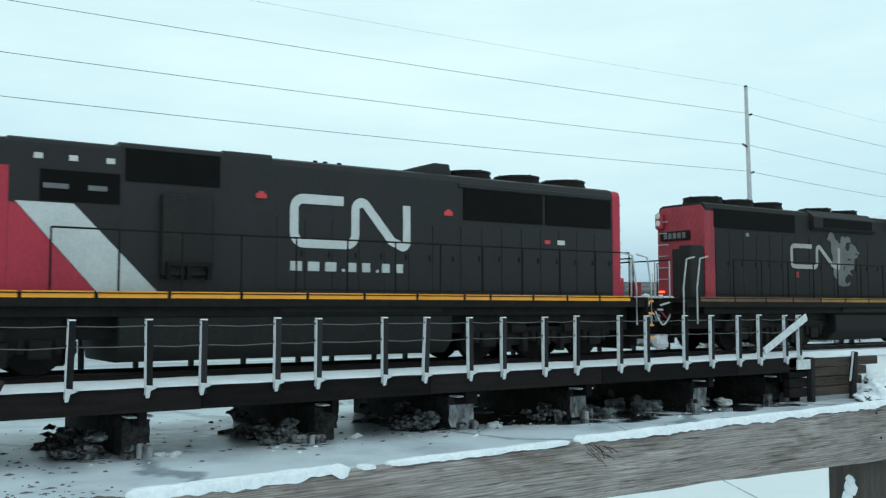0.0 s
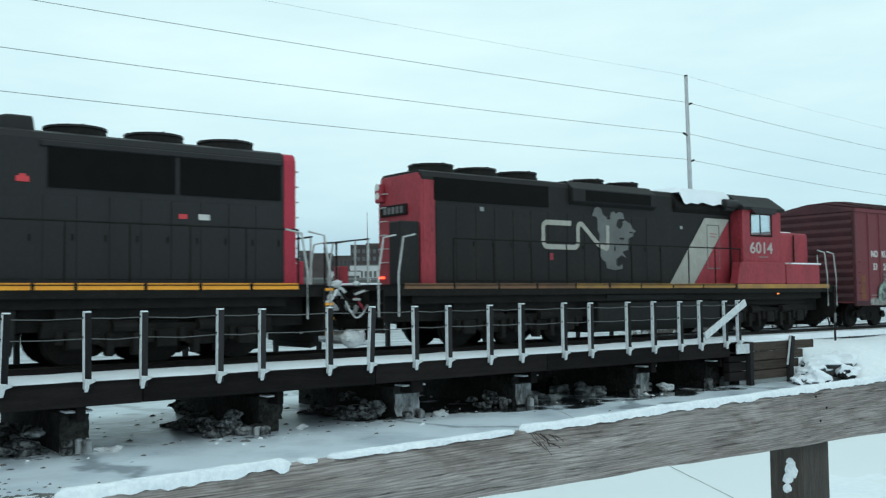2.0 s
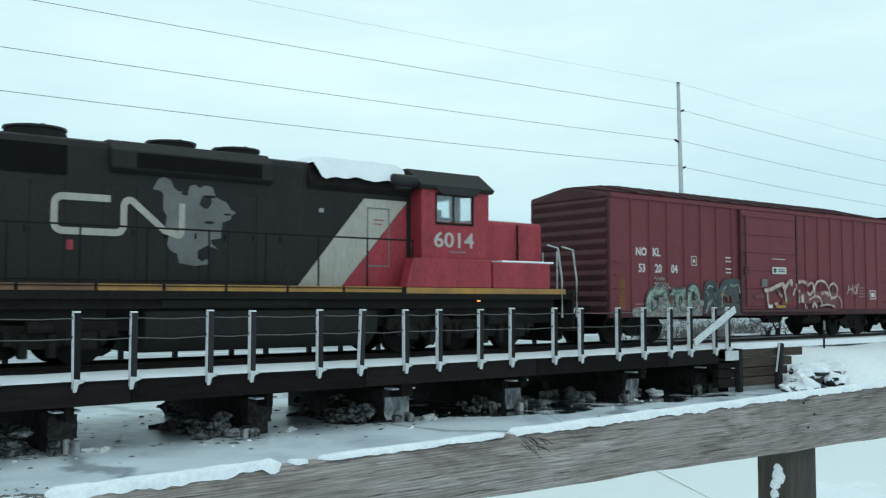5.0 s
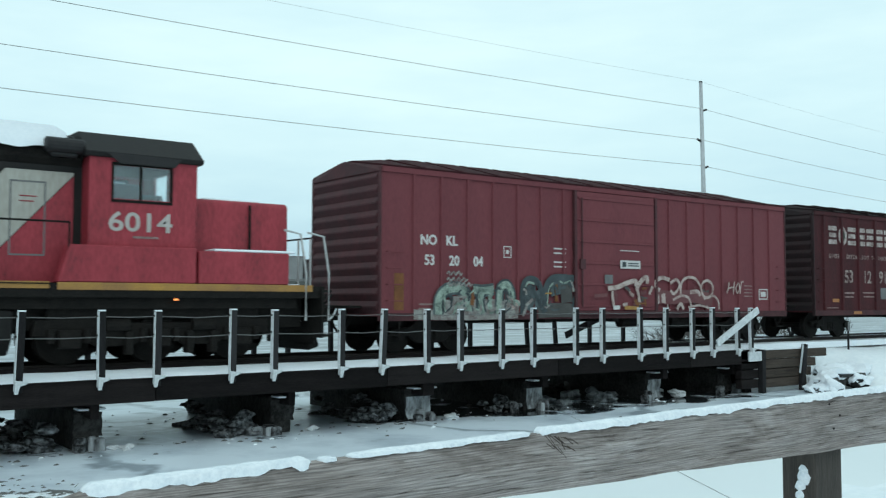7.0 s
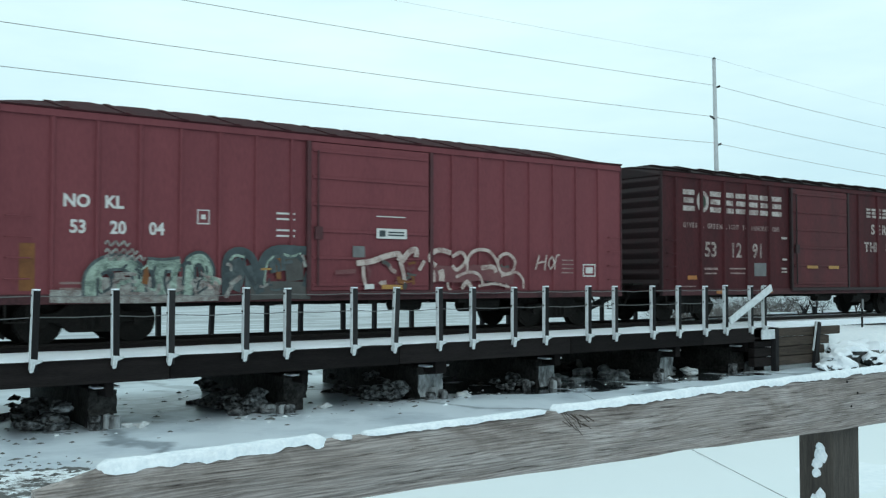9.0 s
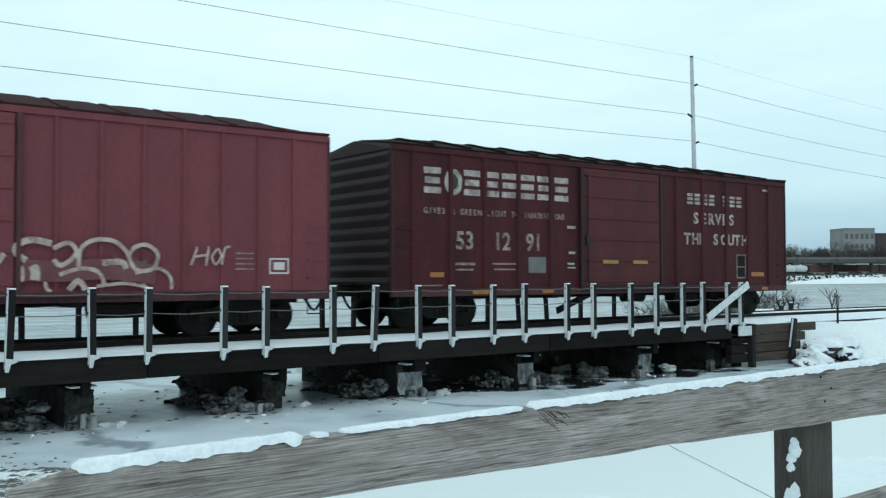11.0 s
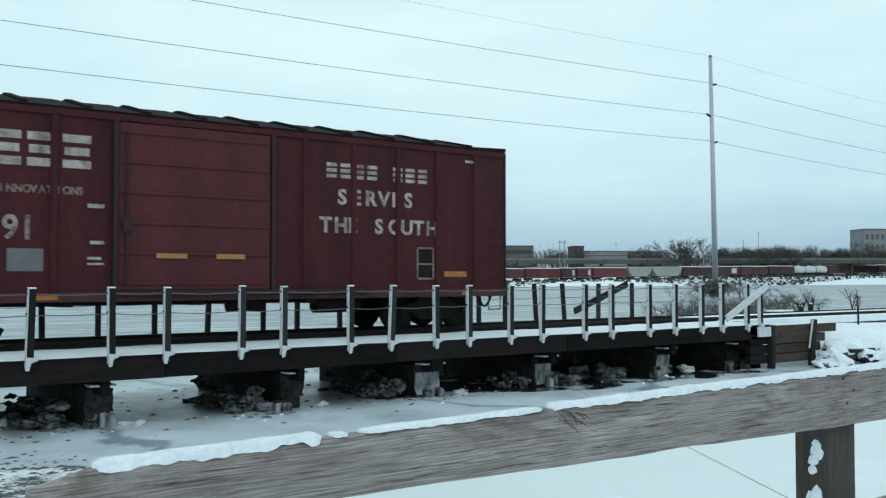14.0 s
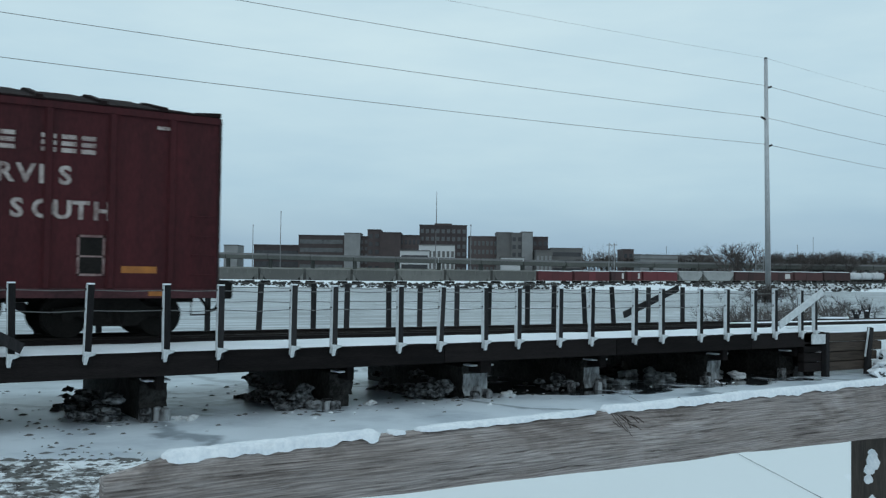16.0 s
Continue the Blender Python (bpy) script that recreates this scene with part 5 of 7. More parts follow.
    sprayed(0.1, TAGTEAL, "dark teal sprayed letter shape", (-3.3, 1.56), (-3.08, 1.24), (-2.83, 0.86))
    sprayed(0.18, TAGTEAL, "dark teal sprayed letter shape", (-2.81, 0.9), (-2.77, 1.44), (-2.53, 1.7), (-2.02, 1.73))
    sprayed(0.17, TAGTEAL, "dark teal sprayed letter shape", (-2.03, 1.72), (-1.72, 1.7), (-1.62, 1.5), (-1.7, 1.26), (-1.78, 1.0))
    sprayed(0.4, TAGSMOKE, "dark grey sprayed fill", (-2.06, 1.56), (-2.04, 1.34), (-2.02, 1.12))
    sprayed(0.05, TAGGREEN, "pale green sprayed highlight", (-3.46, 1.5), (-3.34, 1.6), (-3.14, 1.56))
    sprayed(0.045, TAGGREEN, "pale green sprayed highlight", (-2.29, 1.64), (-2.1, 1.6), (-1.88, 1.66))
    sprayed(0.04, TAGGREEN, "pale green sprayed highlight", (-2.72, 1.05), (-2.66, 1.44), (-2.5, 1.6))
    sprayed(0.11, RUSTSTAIN, "rust-brown streak", (-2.41, 1.56), (-2.4, 1.36), (-2.39, 1.15))
    sprayed(0.035, OLDYELLOW, "dull yellow dash", (-2.79, 1.34), (-2.68, 1.345), (-2.56, 1.35))
    def scribbles(n, seed, x0, x1, z0, z1, paints, width):
        """Small overlapping dabs that break up a piece."""
        rnd = random.Random(seed)
        for k in range(n):
            x, z = rnd.uniform(x0, x1), rnd.uniform(z0, z1)
            a, r = rnd.uniform(0, 6.28), rnd.uniform(0.07, 0.16)
            d = (r * math.cos(a), r * math.sin(a) * 0.8)
            b = rnd.uniform(-0.06, 0.06)
            material, label = paints[k % len(paints)]
            sprayed(rnd.uniform(*width), material, label, (x - d[0], z - d[1]), (x + b, z + b), (x + d[0], z + d[1]))

    scribbles(26, 4, -6.1, -3.75, 0.9, 1.42, ((TAGHAZE, "pale sprayed dab"), (TAGTEAL, "dark sprayed dab"), (TAGGREEN, "pale green sprayed dab")), (0.03, 0.07))
    scribbles(16, 5, -3.5, -1.8, 0.88, 1.6, ((TAGTEAL, "dark teal sprayed dab"), (TAGMID, "grey-teal sprayed dab"), (TAGHAZE, "pale sprayed dab")), (0.03, 0.09))
    scribbles(16, 6, -0.4, 1.15, 1.0, 1.5, ((TAGROSE, "faded rose sprayed dab"), (TAGPALE, "cream sprayed dab"), (TAGSMOKE, "dark sprayed dab"), (RUSTSTAIN, "rust-brown sprayed dab")), (0.04, 0.1))
    scribbles(14, 7, 1.6, 4.0, 0.95, 1.5, ((TAGROSE, "faded rose sprayed dab"), (TAGPALE, "cream sprayed dab"), (TAGSMOKE, "dark sprayed dab")), (0.03, 0.08))
    # the cream outlines over the door and the panels beyond it
    cream = "cream sprayed stroke"
    sprayed(0.36, TAGROSE, "faded rose sprayed fill", (1.5, 1.28), (2.2, 1.26), (3.0, 1.3), (3.9, 1.2))
    sprayed(0.12, TAGPALE, cream, (-0.6, 1.48), (-0.23, 1.52), (0.18, 1.64), (0.5, 1.68), (0.48, 1.54))
    sprayed(0.09, TAGPALE, cream, (-0.43, 1.42), (-0.42, 1.2), (-0.38, 1.04))
    sprayed(0.1, TAGPALE, cream, (0.52, 1.53), (0.6, 1.34), (0.64, 1.14))
    sprayed(0.13, TAGPALE, cream, (0.57, 1.53), (0.75, 1.72), (0.95, 1.78), (0.96, 1.62))
    sprayed(0.11, TAGPALE, cream, (1.56, 1.44), (1.4, 1.56), (1.42, 1.7), (1.66, 1.79), (1.99, 1.73))
    sprayed(0.08, TAGPALE, cream, (2.02, 1.65), (2.29, 1.75), (2.42, 1.57), (2.17, 1.36), (2.02, 1.46))
    sprayed(0.075, TAGPALE, cream, (2.46, 1.34), (2.49, 1.63), (2.71, 1.8), (3.08, 1.8), (3.33, 1.61), (3.5, 1.3), (3.83, 1.31), (3.93, 1.58), (3.71, 1.74), (3.47, 1.68), (3.36, 1.51))
    sprayed(0.07, TAGPALE, cream, (2.13, 1.2), (2.48, 1.31), (2.8, 1.26), (2.93, 1.04))
    sprayed(0.11, TAGPALE, cream, (2.88, 1.41), (3.23, 1.43), (3.33, 1.31))
    sprayed(0.06, TAGPALE, cream, (3.5, 1.23), (3.94, 1.32), (4.18, 1.16), (4.2, 0.94))
    sprayed(0.06, TAGPALE, cream, (2.79, 1.0), (3.3, 1.05), (3.75, 0.97))
    sprayed(0.16, TAGPALE, cream, (1.68, 1.36), (1.72, 1.24), (1.71, 1.11))
    sprayed(0.1, TAGPALE, cream, (2.29, 0.94), (2.46, 1.1), (2.59, 0.94))
    sprayed(0.07, TAGPALE, cream, (1.48, 1.36), (1.5, 1.22), (1.49, 1.09))
    sprayed(0.1, LETTER, "white sprayed dash", (-0.4, 0.99), (-0.28, 1.0), (-0.16, 1.0))
    sprayed(0.09, OLDYELLOW, "dull yellow dash", (0.04, 0.99), (0.3, 0.99), (0.59, 0.98))
    sprayed(0.09, TAGROSE, "faded rose stroke", (-1.13, 1.29), (-0.9, 1.3), (-0.62, 1.32))
    for line in (((4.59, 1.38), (4.66, 1.55), (4.72, 1.72)), ((4.66, 1.53), (4.8, 1.56), (4.94, 1.57)), ((4.9, 1.37), (4.93, 1.55), (4.96, 1.73)), ((5.16, 1.71), (5.03, 1.55), (5.1, 1.4), (5.22, 1.55), (5.16, 1.7)), ((5.23, 1.39), (5.3, 1.7), (5.41, 1.73))):
        sprayed(0.045, TAGPALE, "pale sprayed scrawl", *line)
    bars(car, "rust_stain", [(-half + 0.36, -half + 0.62, 0.95, 1.75)], y, RUSTSTAIN)
    return car


def brown_boxcar():
    half = 7.72
    o = 67.5
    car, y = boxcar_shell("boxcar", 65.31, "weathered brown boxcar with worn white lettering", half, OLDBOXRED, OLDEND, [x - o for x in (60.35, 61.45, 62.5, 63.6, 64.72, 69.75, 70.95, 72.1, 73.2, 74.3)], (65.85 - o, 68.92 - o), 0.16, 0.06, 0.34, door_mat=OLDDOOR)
    # the old owner's name: plain worn blocks in the size of its letters
    for k in range(8):
        x = 60.66 - o + 0.6 * k
        if k == 1:
            ring = [(x + 0.27 + 0.21 * math.cos(a), 3.3 + 0.24 * math.sin(a)) for a in [i * math.pi / 8 for i in range(17)]]
            part("emblem_block", Shape().ribbon(ring, 0.12, y - 0.01), FADED, car, "worn white ring")
            part("green_dot", Shape().slab([(x + 0.27 + 0.16 * math.cos(i * math.pi / 6), 3.3 + 0.18 * math.sin(i * math.pi / 6)) for i in range(12)], y - 0.006, y - 0.002), GREENDOT, car, "dark green dot")
            continue
        sh = Shape()
        for j in range(3):
            sh.box(x + 0.03 * (j == 1), x + 0.5 - 0.03 * (j == 1), y - 0.012, y - 0.009, 3.02 + 0.22 * j, 3.16 + 0.22 * j)
        part("emblem_block", sh, FADED, car, "worn white bars of old lettering")

    def stencilled(words, height, x, pitch, z, material, label, wide, bold):
        """A row of letters, each sprayed through its own stencil at an even pitch."""
        for k, c in enumerate(words):
            if c != " ":
                lettering("stencil_letter", c, height, x + pitch * k + (0.3 * pitch if c == "I" else 0.0), z, y - 0.008, material, car, label, wide, bold)

    stencilled("GIVES A GREEN LIGHT TO INNOVATIONS", 0.13, 60.65 - o, 0.136, 2.57, DIMLETTER, "faint worn letter", 0.95, 0.006)
    for n, x in (("53", 61.6), ("12", 62.78), ("91", 63.85)):
        lettering("car_number", n, 0.4, x - o, 1.79, y - 0.004, WORNNUMBER, car, "worn white numerals", 1.0, 0.012)
    for k in range(8):
        if k == 4:
            continue
        x = 70.27 - o + 0.34 * k
        sh = Shape()
        for j in range(3):
            sh.box(x, x + 0.25, y - 0.012, y - 0.009, 3.18 + 0.115 * j, 3.255 + 0.115 * j)
        part("emblem_block", sh, FADED, car, "worn white bars of old lettering")
    stencilled("SERVES", 0.3, 70.55 - o, 0.345, 2.65, FADED, "worn white letter", 1.1, 0.014)
    stencilled("THE SOUTH", 0.3, 70.11 - o, 0.345, 2.07, FADED, "worn white letter", 1.1, 0.014)
    bars(car, "small_stencil", [(61.6 - o, 62.2 - o, 1.42, 1.48), (61.6 - o, 62.15 - o, 1.3, 1.34), (62.75 - o, 63.55 - o, 1.44, 1.48), (62.8 - o, 63.5 - o, 1.31, 1.35), (60.3 - o, 61.2 - o, 0.95, 0.98)], y, DIMLETTER)
    bars(car, "grey_patch", [(63.95 - o, 64.55 - o, 1.25, 1.63)], y, GREYWALL, "grey repaint patch")
    bars(car, "reflector", [(60.85 - o, 61.25 - o, 1.15, 1.26), (73.4 - o, 74.05 - o, 1.16, 1.28)], y, AMBER, "yellow reflective strip")
    bars(car, "reflector", [(62.1 - o, 62.6 - o, 0.76, 0.85), (64.4 - o, 64.8 - o, 0.76, 0.84), (73.9 - o, 74.2 - o, 0.76, 0.84)], -1.575, AMBER, "yellow reflective strip")
    yd = -1.57 - 0.09
    bars(car, "door_stripe", [(66.55 - o, 67.15 - o, 1.49, 1.58), (67.75 - o, 68.35 - o, 1.49, 1.58)], yd, OLDYELLOW, "dull yellow dash")
    bars(car, "small_stencil", [(65.35 - o, 65.6 - o, 1.72, 1.78), (65.3 - o, 65.6 - o, 2.35, 2.42), (65.3 - o, 65.55 - o, 1.45, 1.5), (65.3 - o, 65.6 - o, 1.36, 1.4), (66.28 - o, 66.38 - o, 2.25, 2.4), (74.0 - o, 74.3 - o, 3.72, 3.78)], y - 0.03, FADED)
    win = [(72.62 - o, 73.1 - o, 1.76, 1.8), (72.62 - o, 73.1 - o, 1.1, 1.14), (72.62 - o, 72.66 - o, 1.1, 1.8), (73.06 - o, 73.1 - o, 1.1, 1.8), (72.62 - o, 73.1 - o, 1.42, 1.45)]
    bars(car, "notice_panel", [(72.62 - o, 73.1 - o, 1.1, 1.8)], y - 0.001, GRIME, "black panel with pale outlines")
    bars(car, "panel_line", win, y - 0.004, DIMLETTER)
    return car


# ---- locomotives ----
def six_wheel_truck(loco, x):
    side = [(-2.35, 0.55), (-2.3, 0.85), (-1.2, 0.9), (-0.9, 0.78), (0.9, 0.78), (1.2, 0.9), (2.3, 0.85), (2.35, 0.55), (1.4, 0.5), (1.2, 0.34), (0.5, 0.34), (0.3, 0.5), (-0.3, 0.5), (-0.5, 0.34), (-1.2, 0.34), (-1.4, 0.5)]
    sh = Shape()
    for y in (-1.2, 1.06):
        sh.slab(side, y, y + 0.14)
    sh.box(-0.3, 0.3, -1.1, 1.1, 0.5, 0.85).box(-1.9, -1.7, -1.1, 1.1, 0.5, 0.8).box(1.7, 1.9, -1.1, 1.1, 0.5, 0.8)
    truck = part("truck", sh, GRIME, loco, "black six-wheel truck frame", bevel=0.02)
    truck.location.x = x
    for y in (-1.24, 1.24):
        for dx in (-1.7, 0.0, 1.7):
            part("journal_box", Shape().box(dx - 0.2, dx + 0.2, y - 0.09, y + 0.09, 0.32, 0.66), GRIME, truck, bevel=0.03)
            for e in (-0.32, 0.32):
                part("spring", Shape().tube((dx + e, y, 0.42), (dx + e, y, 0.68), 0.075, 0.075, 8), GRIME, truck)
        for dx in (-0.85, 0.85):
            part("brake_cylinder", Shape().tube((dx - 0.2, y, 0.74), (dx + 0.25, y, 0.74), 0.12, 0.12, 10), GRIME, truck)
    for dx in (-1.7, 0.0, 1.7):
        wheelset(BIG_WHEEL, truck, dx, 0.5)
        part("traction_motor", Shape().tube((dx + 0.45, -0.6, 0.5), (dx + 0.45, 0.6, 0.5), 0.36, 0.36, 12).box(dx + 0.1, dx + 0.75, -0.6, 0.6, 0.3, 0.8), GRIME, truck, "grimy traction motor")
    for y in (-1.16, 1.16):
        for dx in (-1.1, -0.6, 0.6, 1.1):
            part("brake_shoe", Shape().box(dx - 0.07, dx + 0.07, y - 0.16, y + 0.1, 0.18, 0.62), GRIME, truck, bevel=0.02)
        part("air_duct", Shape().box(-2.1, 2.1, y - 0.05, y + 0.05, 0.86, 1.12), GRIME, truck, bevel=0.03)


def handrails(loco, x0, x1, n, y, z, material):
    part("handrail", Shape().pipe([(x0, y, z), (x1, y, z)], 0.02), material, loco)
    for i in range(n):
        x = x0 + (x1 - x0) * i / (n - 1)
        part("stanchion", Shape().tube((x, y, 1.42), (x, y, z), 0.022, 0.018, 6), material, loco)


def roof_fan(loco, x, y, z, r=0.58):
    fan = part("roof_fan", Shape().tube((x, y, z), (x, y, z + 0.18), r + 0.06, r, 24), GRIME, loco, "round radiator fan housing")
    part("fan_rim", Shape().tube((x, y, z + 0.18), (x, y, z + 0.22), r + 0.03, r + 0.03, 24), BLACKPAINT, fan)
    part("fan_guard", Shape().box(x - r, x + r, y - 0.02, y + 0.02, z + 0.22, z + 0.24).box(x - 0.02, x + 0.02, y - r, y + r, z + 0.22, z + 0.24), GRIME, fan)


def end_steps(loco, x, way, tread):
    """Corner steps, pilot sheet, pale stanchions and the drop-step between two units."""
    for side in (-1, 1):
        y = side * 1.32
        well = Shape().box(min(x, x - way * 0.05), max(x, x - way * 0.05), y - 0.25, y + 0.25, 0.4, 1.38)
        part("step_well", well, GRIME, loco)
        for i in range(4):
            z = 0.42 + i * 0.3
            part("step", Shape().box(min(x - way * 0.02, x + way * 0.2), max(x - way * 0.02, x + way * 0.2), y - 0.24, y + 0.24, z, z + 0.05), tread, loco, "yellow-edged step" if tread is YELLOW else "")
        for e, h in ((0.0, 0.0), (0.55, 0.03)):
            xx = x - way * e + way * 0.12
            part("corner_handrail", Shape().pipe([(xx, side * 1.56, 0.75), (xx, side * 1.56, 1.7), (xx - way * 0.14, side * 1.56, 2.45 + h), (xx - way * 0.5, side * 1.52, 2.52 + h)], 0.024), HANDRAIL, loco, "pale painted corner handrail")
    part("pilot", Shape().box(min(x - way * 0.02, x + way * 0.06), max(x - way * 0.02, x + way * 0.06), -1.1, 1.1, 0.25, 1.35), GRIME, loco, bevel=0.02)
    for y in (-0.95, -0.4, 0.45, 1.0):
        part("end_handrail", Shape().pipe([(x, y, 1.45), (x, y, 2.45)], 0.022), HANDRAIL if y < 0 else GRIME, loco)
    part("end_handrail", Shape().pipe([(x, -1.0, 2.45), (x, 1.05, 2.45)], 0.02), GRIME, loco)
    for y in (-0.8, -0.62, -0.45, 0.5, 0.68, 0.85):
        pts = [(x + way * 0.04, y, 1.1)] + [(x + way * (0.08 + 0.06 * i), y + 0.02 * i, 1.1 - 0.38 * math.sin(i / 6 * math.pi)) for i in range(1, 7)]
        part("air_hose", Shape().pipe(pts, 0.028), GRIME, loco)
    part("snowy_plow", Shape().slab([(x, 0.12), (x + way * 0.28, 0.2), (x + way * 0.2, 0.45), (x, 0.5)] if way > 0 else [(x, 0.12), (x, 0.5), (x - 0.2, 0.45), (x - 0.28, 0.2)], -0.9, 0.9), SNOW if way < 0 else GRIME, loco, bevel=0.03)
    rnd = random.Random(int(abs(x) * 10))
    for k in range(9):
        y = -1.0 + 0.22 * k
        z0, sag = rnd.uniform(0.95, 1.35), rnd.uniform(0.15, 0.4)
        pts = [(x + way * (0.02 + 0.09 * i), y + rnd.uniform(-0.03, 0.03), z0 - sag * math.sin(i / 7 * math.pi)) for i in range(8)]
        part("jumper_cable", Shape().hose(pts, rnd.uniform(0.02, 0.035), 6), GRIME if k % 3 else FROST, loco)
        if k % 2:
            part("snow_clump", Shape().box(pts[2][0] - 0.09, pts[2][0] + 0.09, y - 0.05, y + 0.05, pts[2][2] + 0.02, pts[2][2] + 0.07), FROST, loco, bevel=0.015)
    for k in range(16):
        c = Vector((x + way * rnd.uniform(0.05, 0.3), rnd.uniform(-1.1, 0.9), rnd.uniform(0.55, 1.3)))
        d = Vector((rnd.uniform(-0.15, 0.15), rnd.uniform(-0.3, 0.3), rnd.uniform(-0.16, 0.16)))
        part("frosted_fitting", Shape().beam(c - d, c + d, rnd.uniform(0.04, 0.09), rnd.uniform(0.02, 0.06)), FROST if k % 3 == 0 else OLDRED if k == 4 else GRIME, loco, "frosted pipe end" if k % 3 == 0 else "")
    if way < 0:
        for k in range(10):
            s, c = rnd.uniform(0.04, 0.1), Vector((x - rnd.uniform(0.0, 0.75), rnd.uniform(-1.1, 0.2), rnd.choice((1.48, 1.3, 1.2, 0.95, 0.3))))
            b = bmesh.new()
            bmesh.ops.create_icosphere(b, subdivisions=2, radius=s)
            for v in b.verts:
                v.co *= 1 + 0.6 * noise.noise(v.co * (2.2 / s) + c * 3)
                v.co.x *= 1.7
            me = bpy.data.meshes.new("snow_clump")
            b.to_mesh(me)
            b.free()
            part("snow_clump", me, FROST, loco, "snow caught in the hoses", smooth=True).location = c
        b = bmesh.new()
        bmesh.ops.create_icosphere(b, subdivisions=3, radius=0.19)
        for v in b.verts:
            v.co *= 1 + 0.4 * noise.noise(v.co * 5)
            v.co.x *= 1.5
        me = bpy.data.meshes.new("snow_heap")
        b.to_mesh(me)
        b.free()
        part("snow_heap", me, FROST, loco, "heap of snow on the pilot", smooth=True).location = (x - 0.45, -0.95, 0.3)
    part("draft_gear", Shape().box(min(x, x + way * 0.35), max(x, x + way * 0.35), -0.55, 0.55, 0.5, 1.15), GRIME, loco, bevel=0.03)
    part("drop_step", Shape().box(min(x, x + way * 0.55), max(x, x + way * 0.55), -0.3, 0.3, 1.4, 1.44), GRIME, loco, bevel=0.008)
    part("equipment_box", Shape().box(min(x - way * 0.1, x - way * 0.35), max(x - way * 0.1, x - way * 0.35), 0.45, 0.75, 1.45, 1.9), OLDRED, loco, bevel=0.02)
    coupler(loco, x, way)
    part("walkway_snow", Shape().box(min(x, x - way * 0.7), max(x, x - way * 0.7), -0.5, 0.5, 1.43, 1.5), SNOW, loco, bevel=0.03)


def ribbon_emblem(loco, x, z, w, h, y, material, width):
    """A single looping band."""
    r, k = h * 0.24, 0.525 * w
    pts = [(0.42 * w, h)] + arc(r, h - r, r, 90, 180) + arc(r, r, r, 180, 270) + arc(k - r, r, r, -90, 0) + arc(k + r * 0.75, h - r * 0.75, r * 0.75, 180, 48) + [(0.86 * w, r * 0.5)] + arc(w - r * 0.5, r * 0.5, r * 0.5, 228, 360) + [(w, h)]
    return part("emblem", Shape().ribbon([(x + a, z + b) for a, b in pts], width, y, 0.006), material, loco, "pale looping band emblem")


def hood_doors(loco, x0, x1, n, z0, z1, y, material):
    w = (x1 - x0) / n
    for i in range(n):
        a = x0 + i * w
        d = part("hood_door", Shape().box(a + 0.015, a + w - 0.015, y - 0.014, y + 0.01, z0, z1), material, loco, bevel=0.004)
        part("latch", Shape().box(a + w - 0.09, a + w - 0.05, y - 0.03, y - 0.012, (z0 + z1) / 2 - 0.06, (z0 + z1) / 2 + 0.06), GRIME, d)


L_STEP = -9.75  # no stripe over the trailing unit's step well


def underframe(loco, x0, x1, yellow, breaks):
    part("platform", Shape().box(x0, x1, -1.5, 1.5, 1.2, 1.43), GRIME, loco)
    x = x0
    for e in breaks + [x1]:
        if e <= x:
            continue
        if abs(x - 9.72) < 0.01 or abs(x - L_STEP) < 0.01:
            x = e
            continue
        stripe = RUSTYSTRIPE if yellow is OLDYELLOW and x < -3.7 else yellow
        for y in (-1.512, 1.502):
            part("sill_stripe", Shape().box(x + 0.03, e - 0.04, y, y + 0.01, 1.35, 1.47), stripe, loco, "rusty sill stripe" if stripe is RUSTYSTRIPE else "yellow sill stripe")
        x = e
    part("center_frame", Shape().box(x0 + 0.3, x1 - 0.3, -1.0, 1.0, 0.62, 1.2), GRIME, loco)
    part("pipe_tray", Shape().box(x0 + 0.9, x1 - 0.9, -1.36, -1.22, 1.02, 1.2).box(x0 + 0.9, x1 - 0.9, 1.22, 1.36, 1.02, 1.2), GRIME, loco)
    part("walkway_edge", Shape().box(x0, x1, -1.53, 1.53, 1.425, 1.445), GRIME, loco)


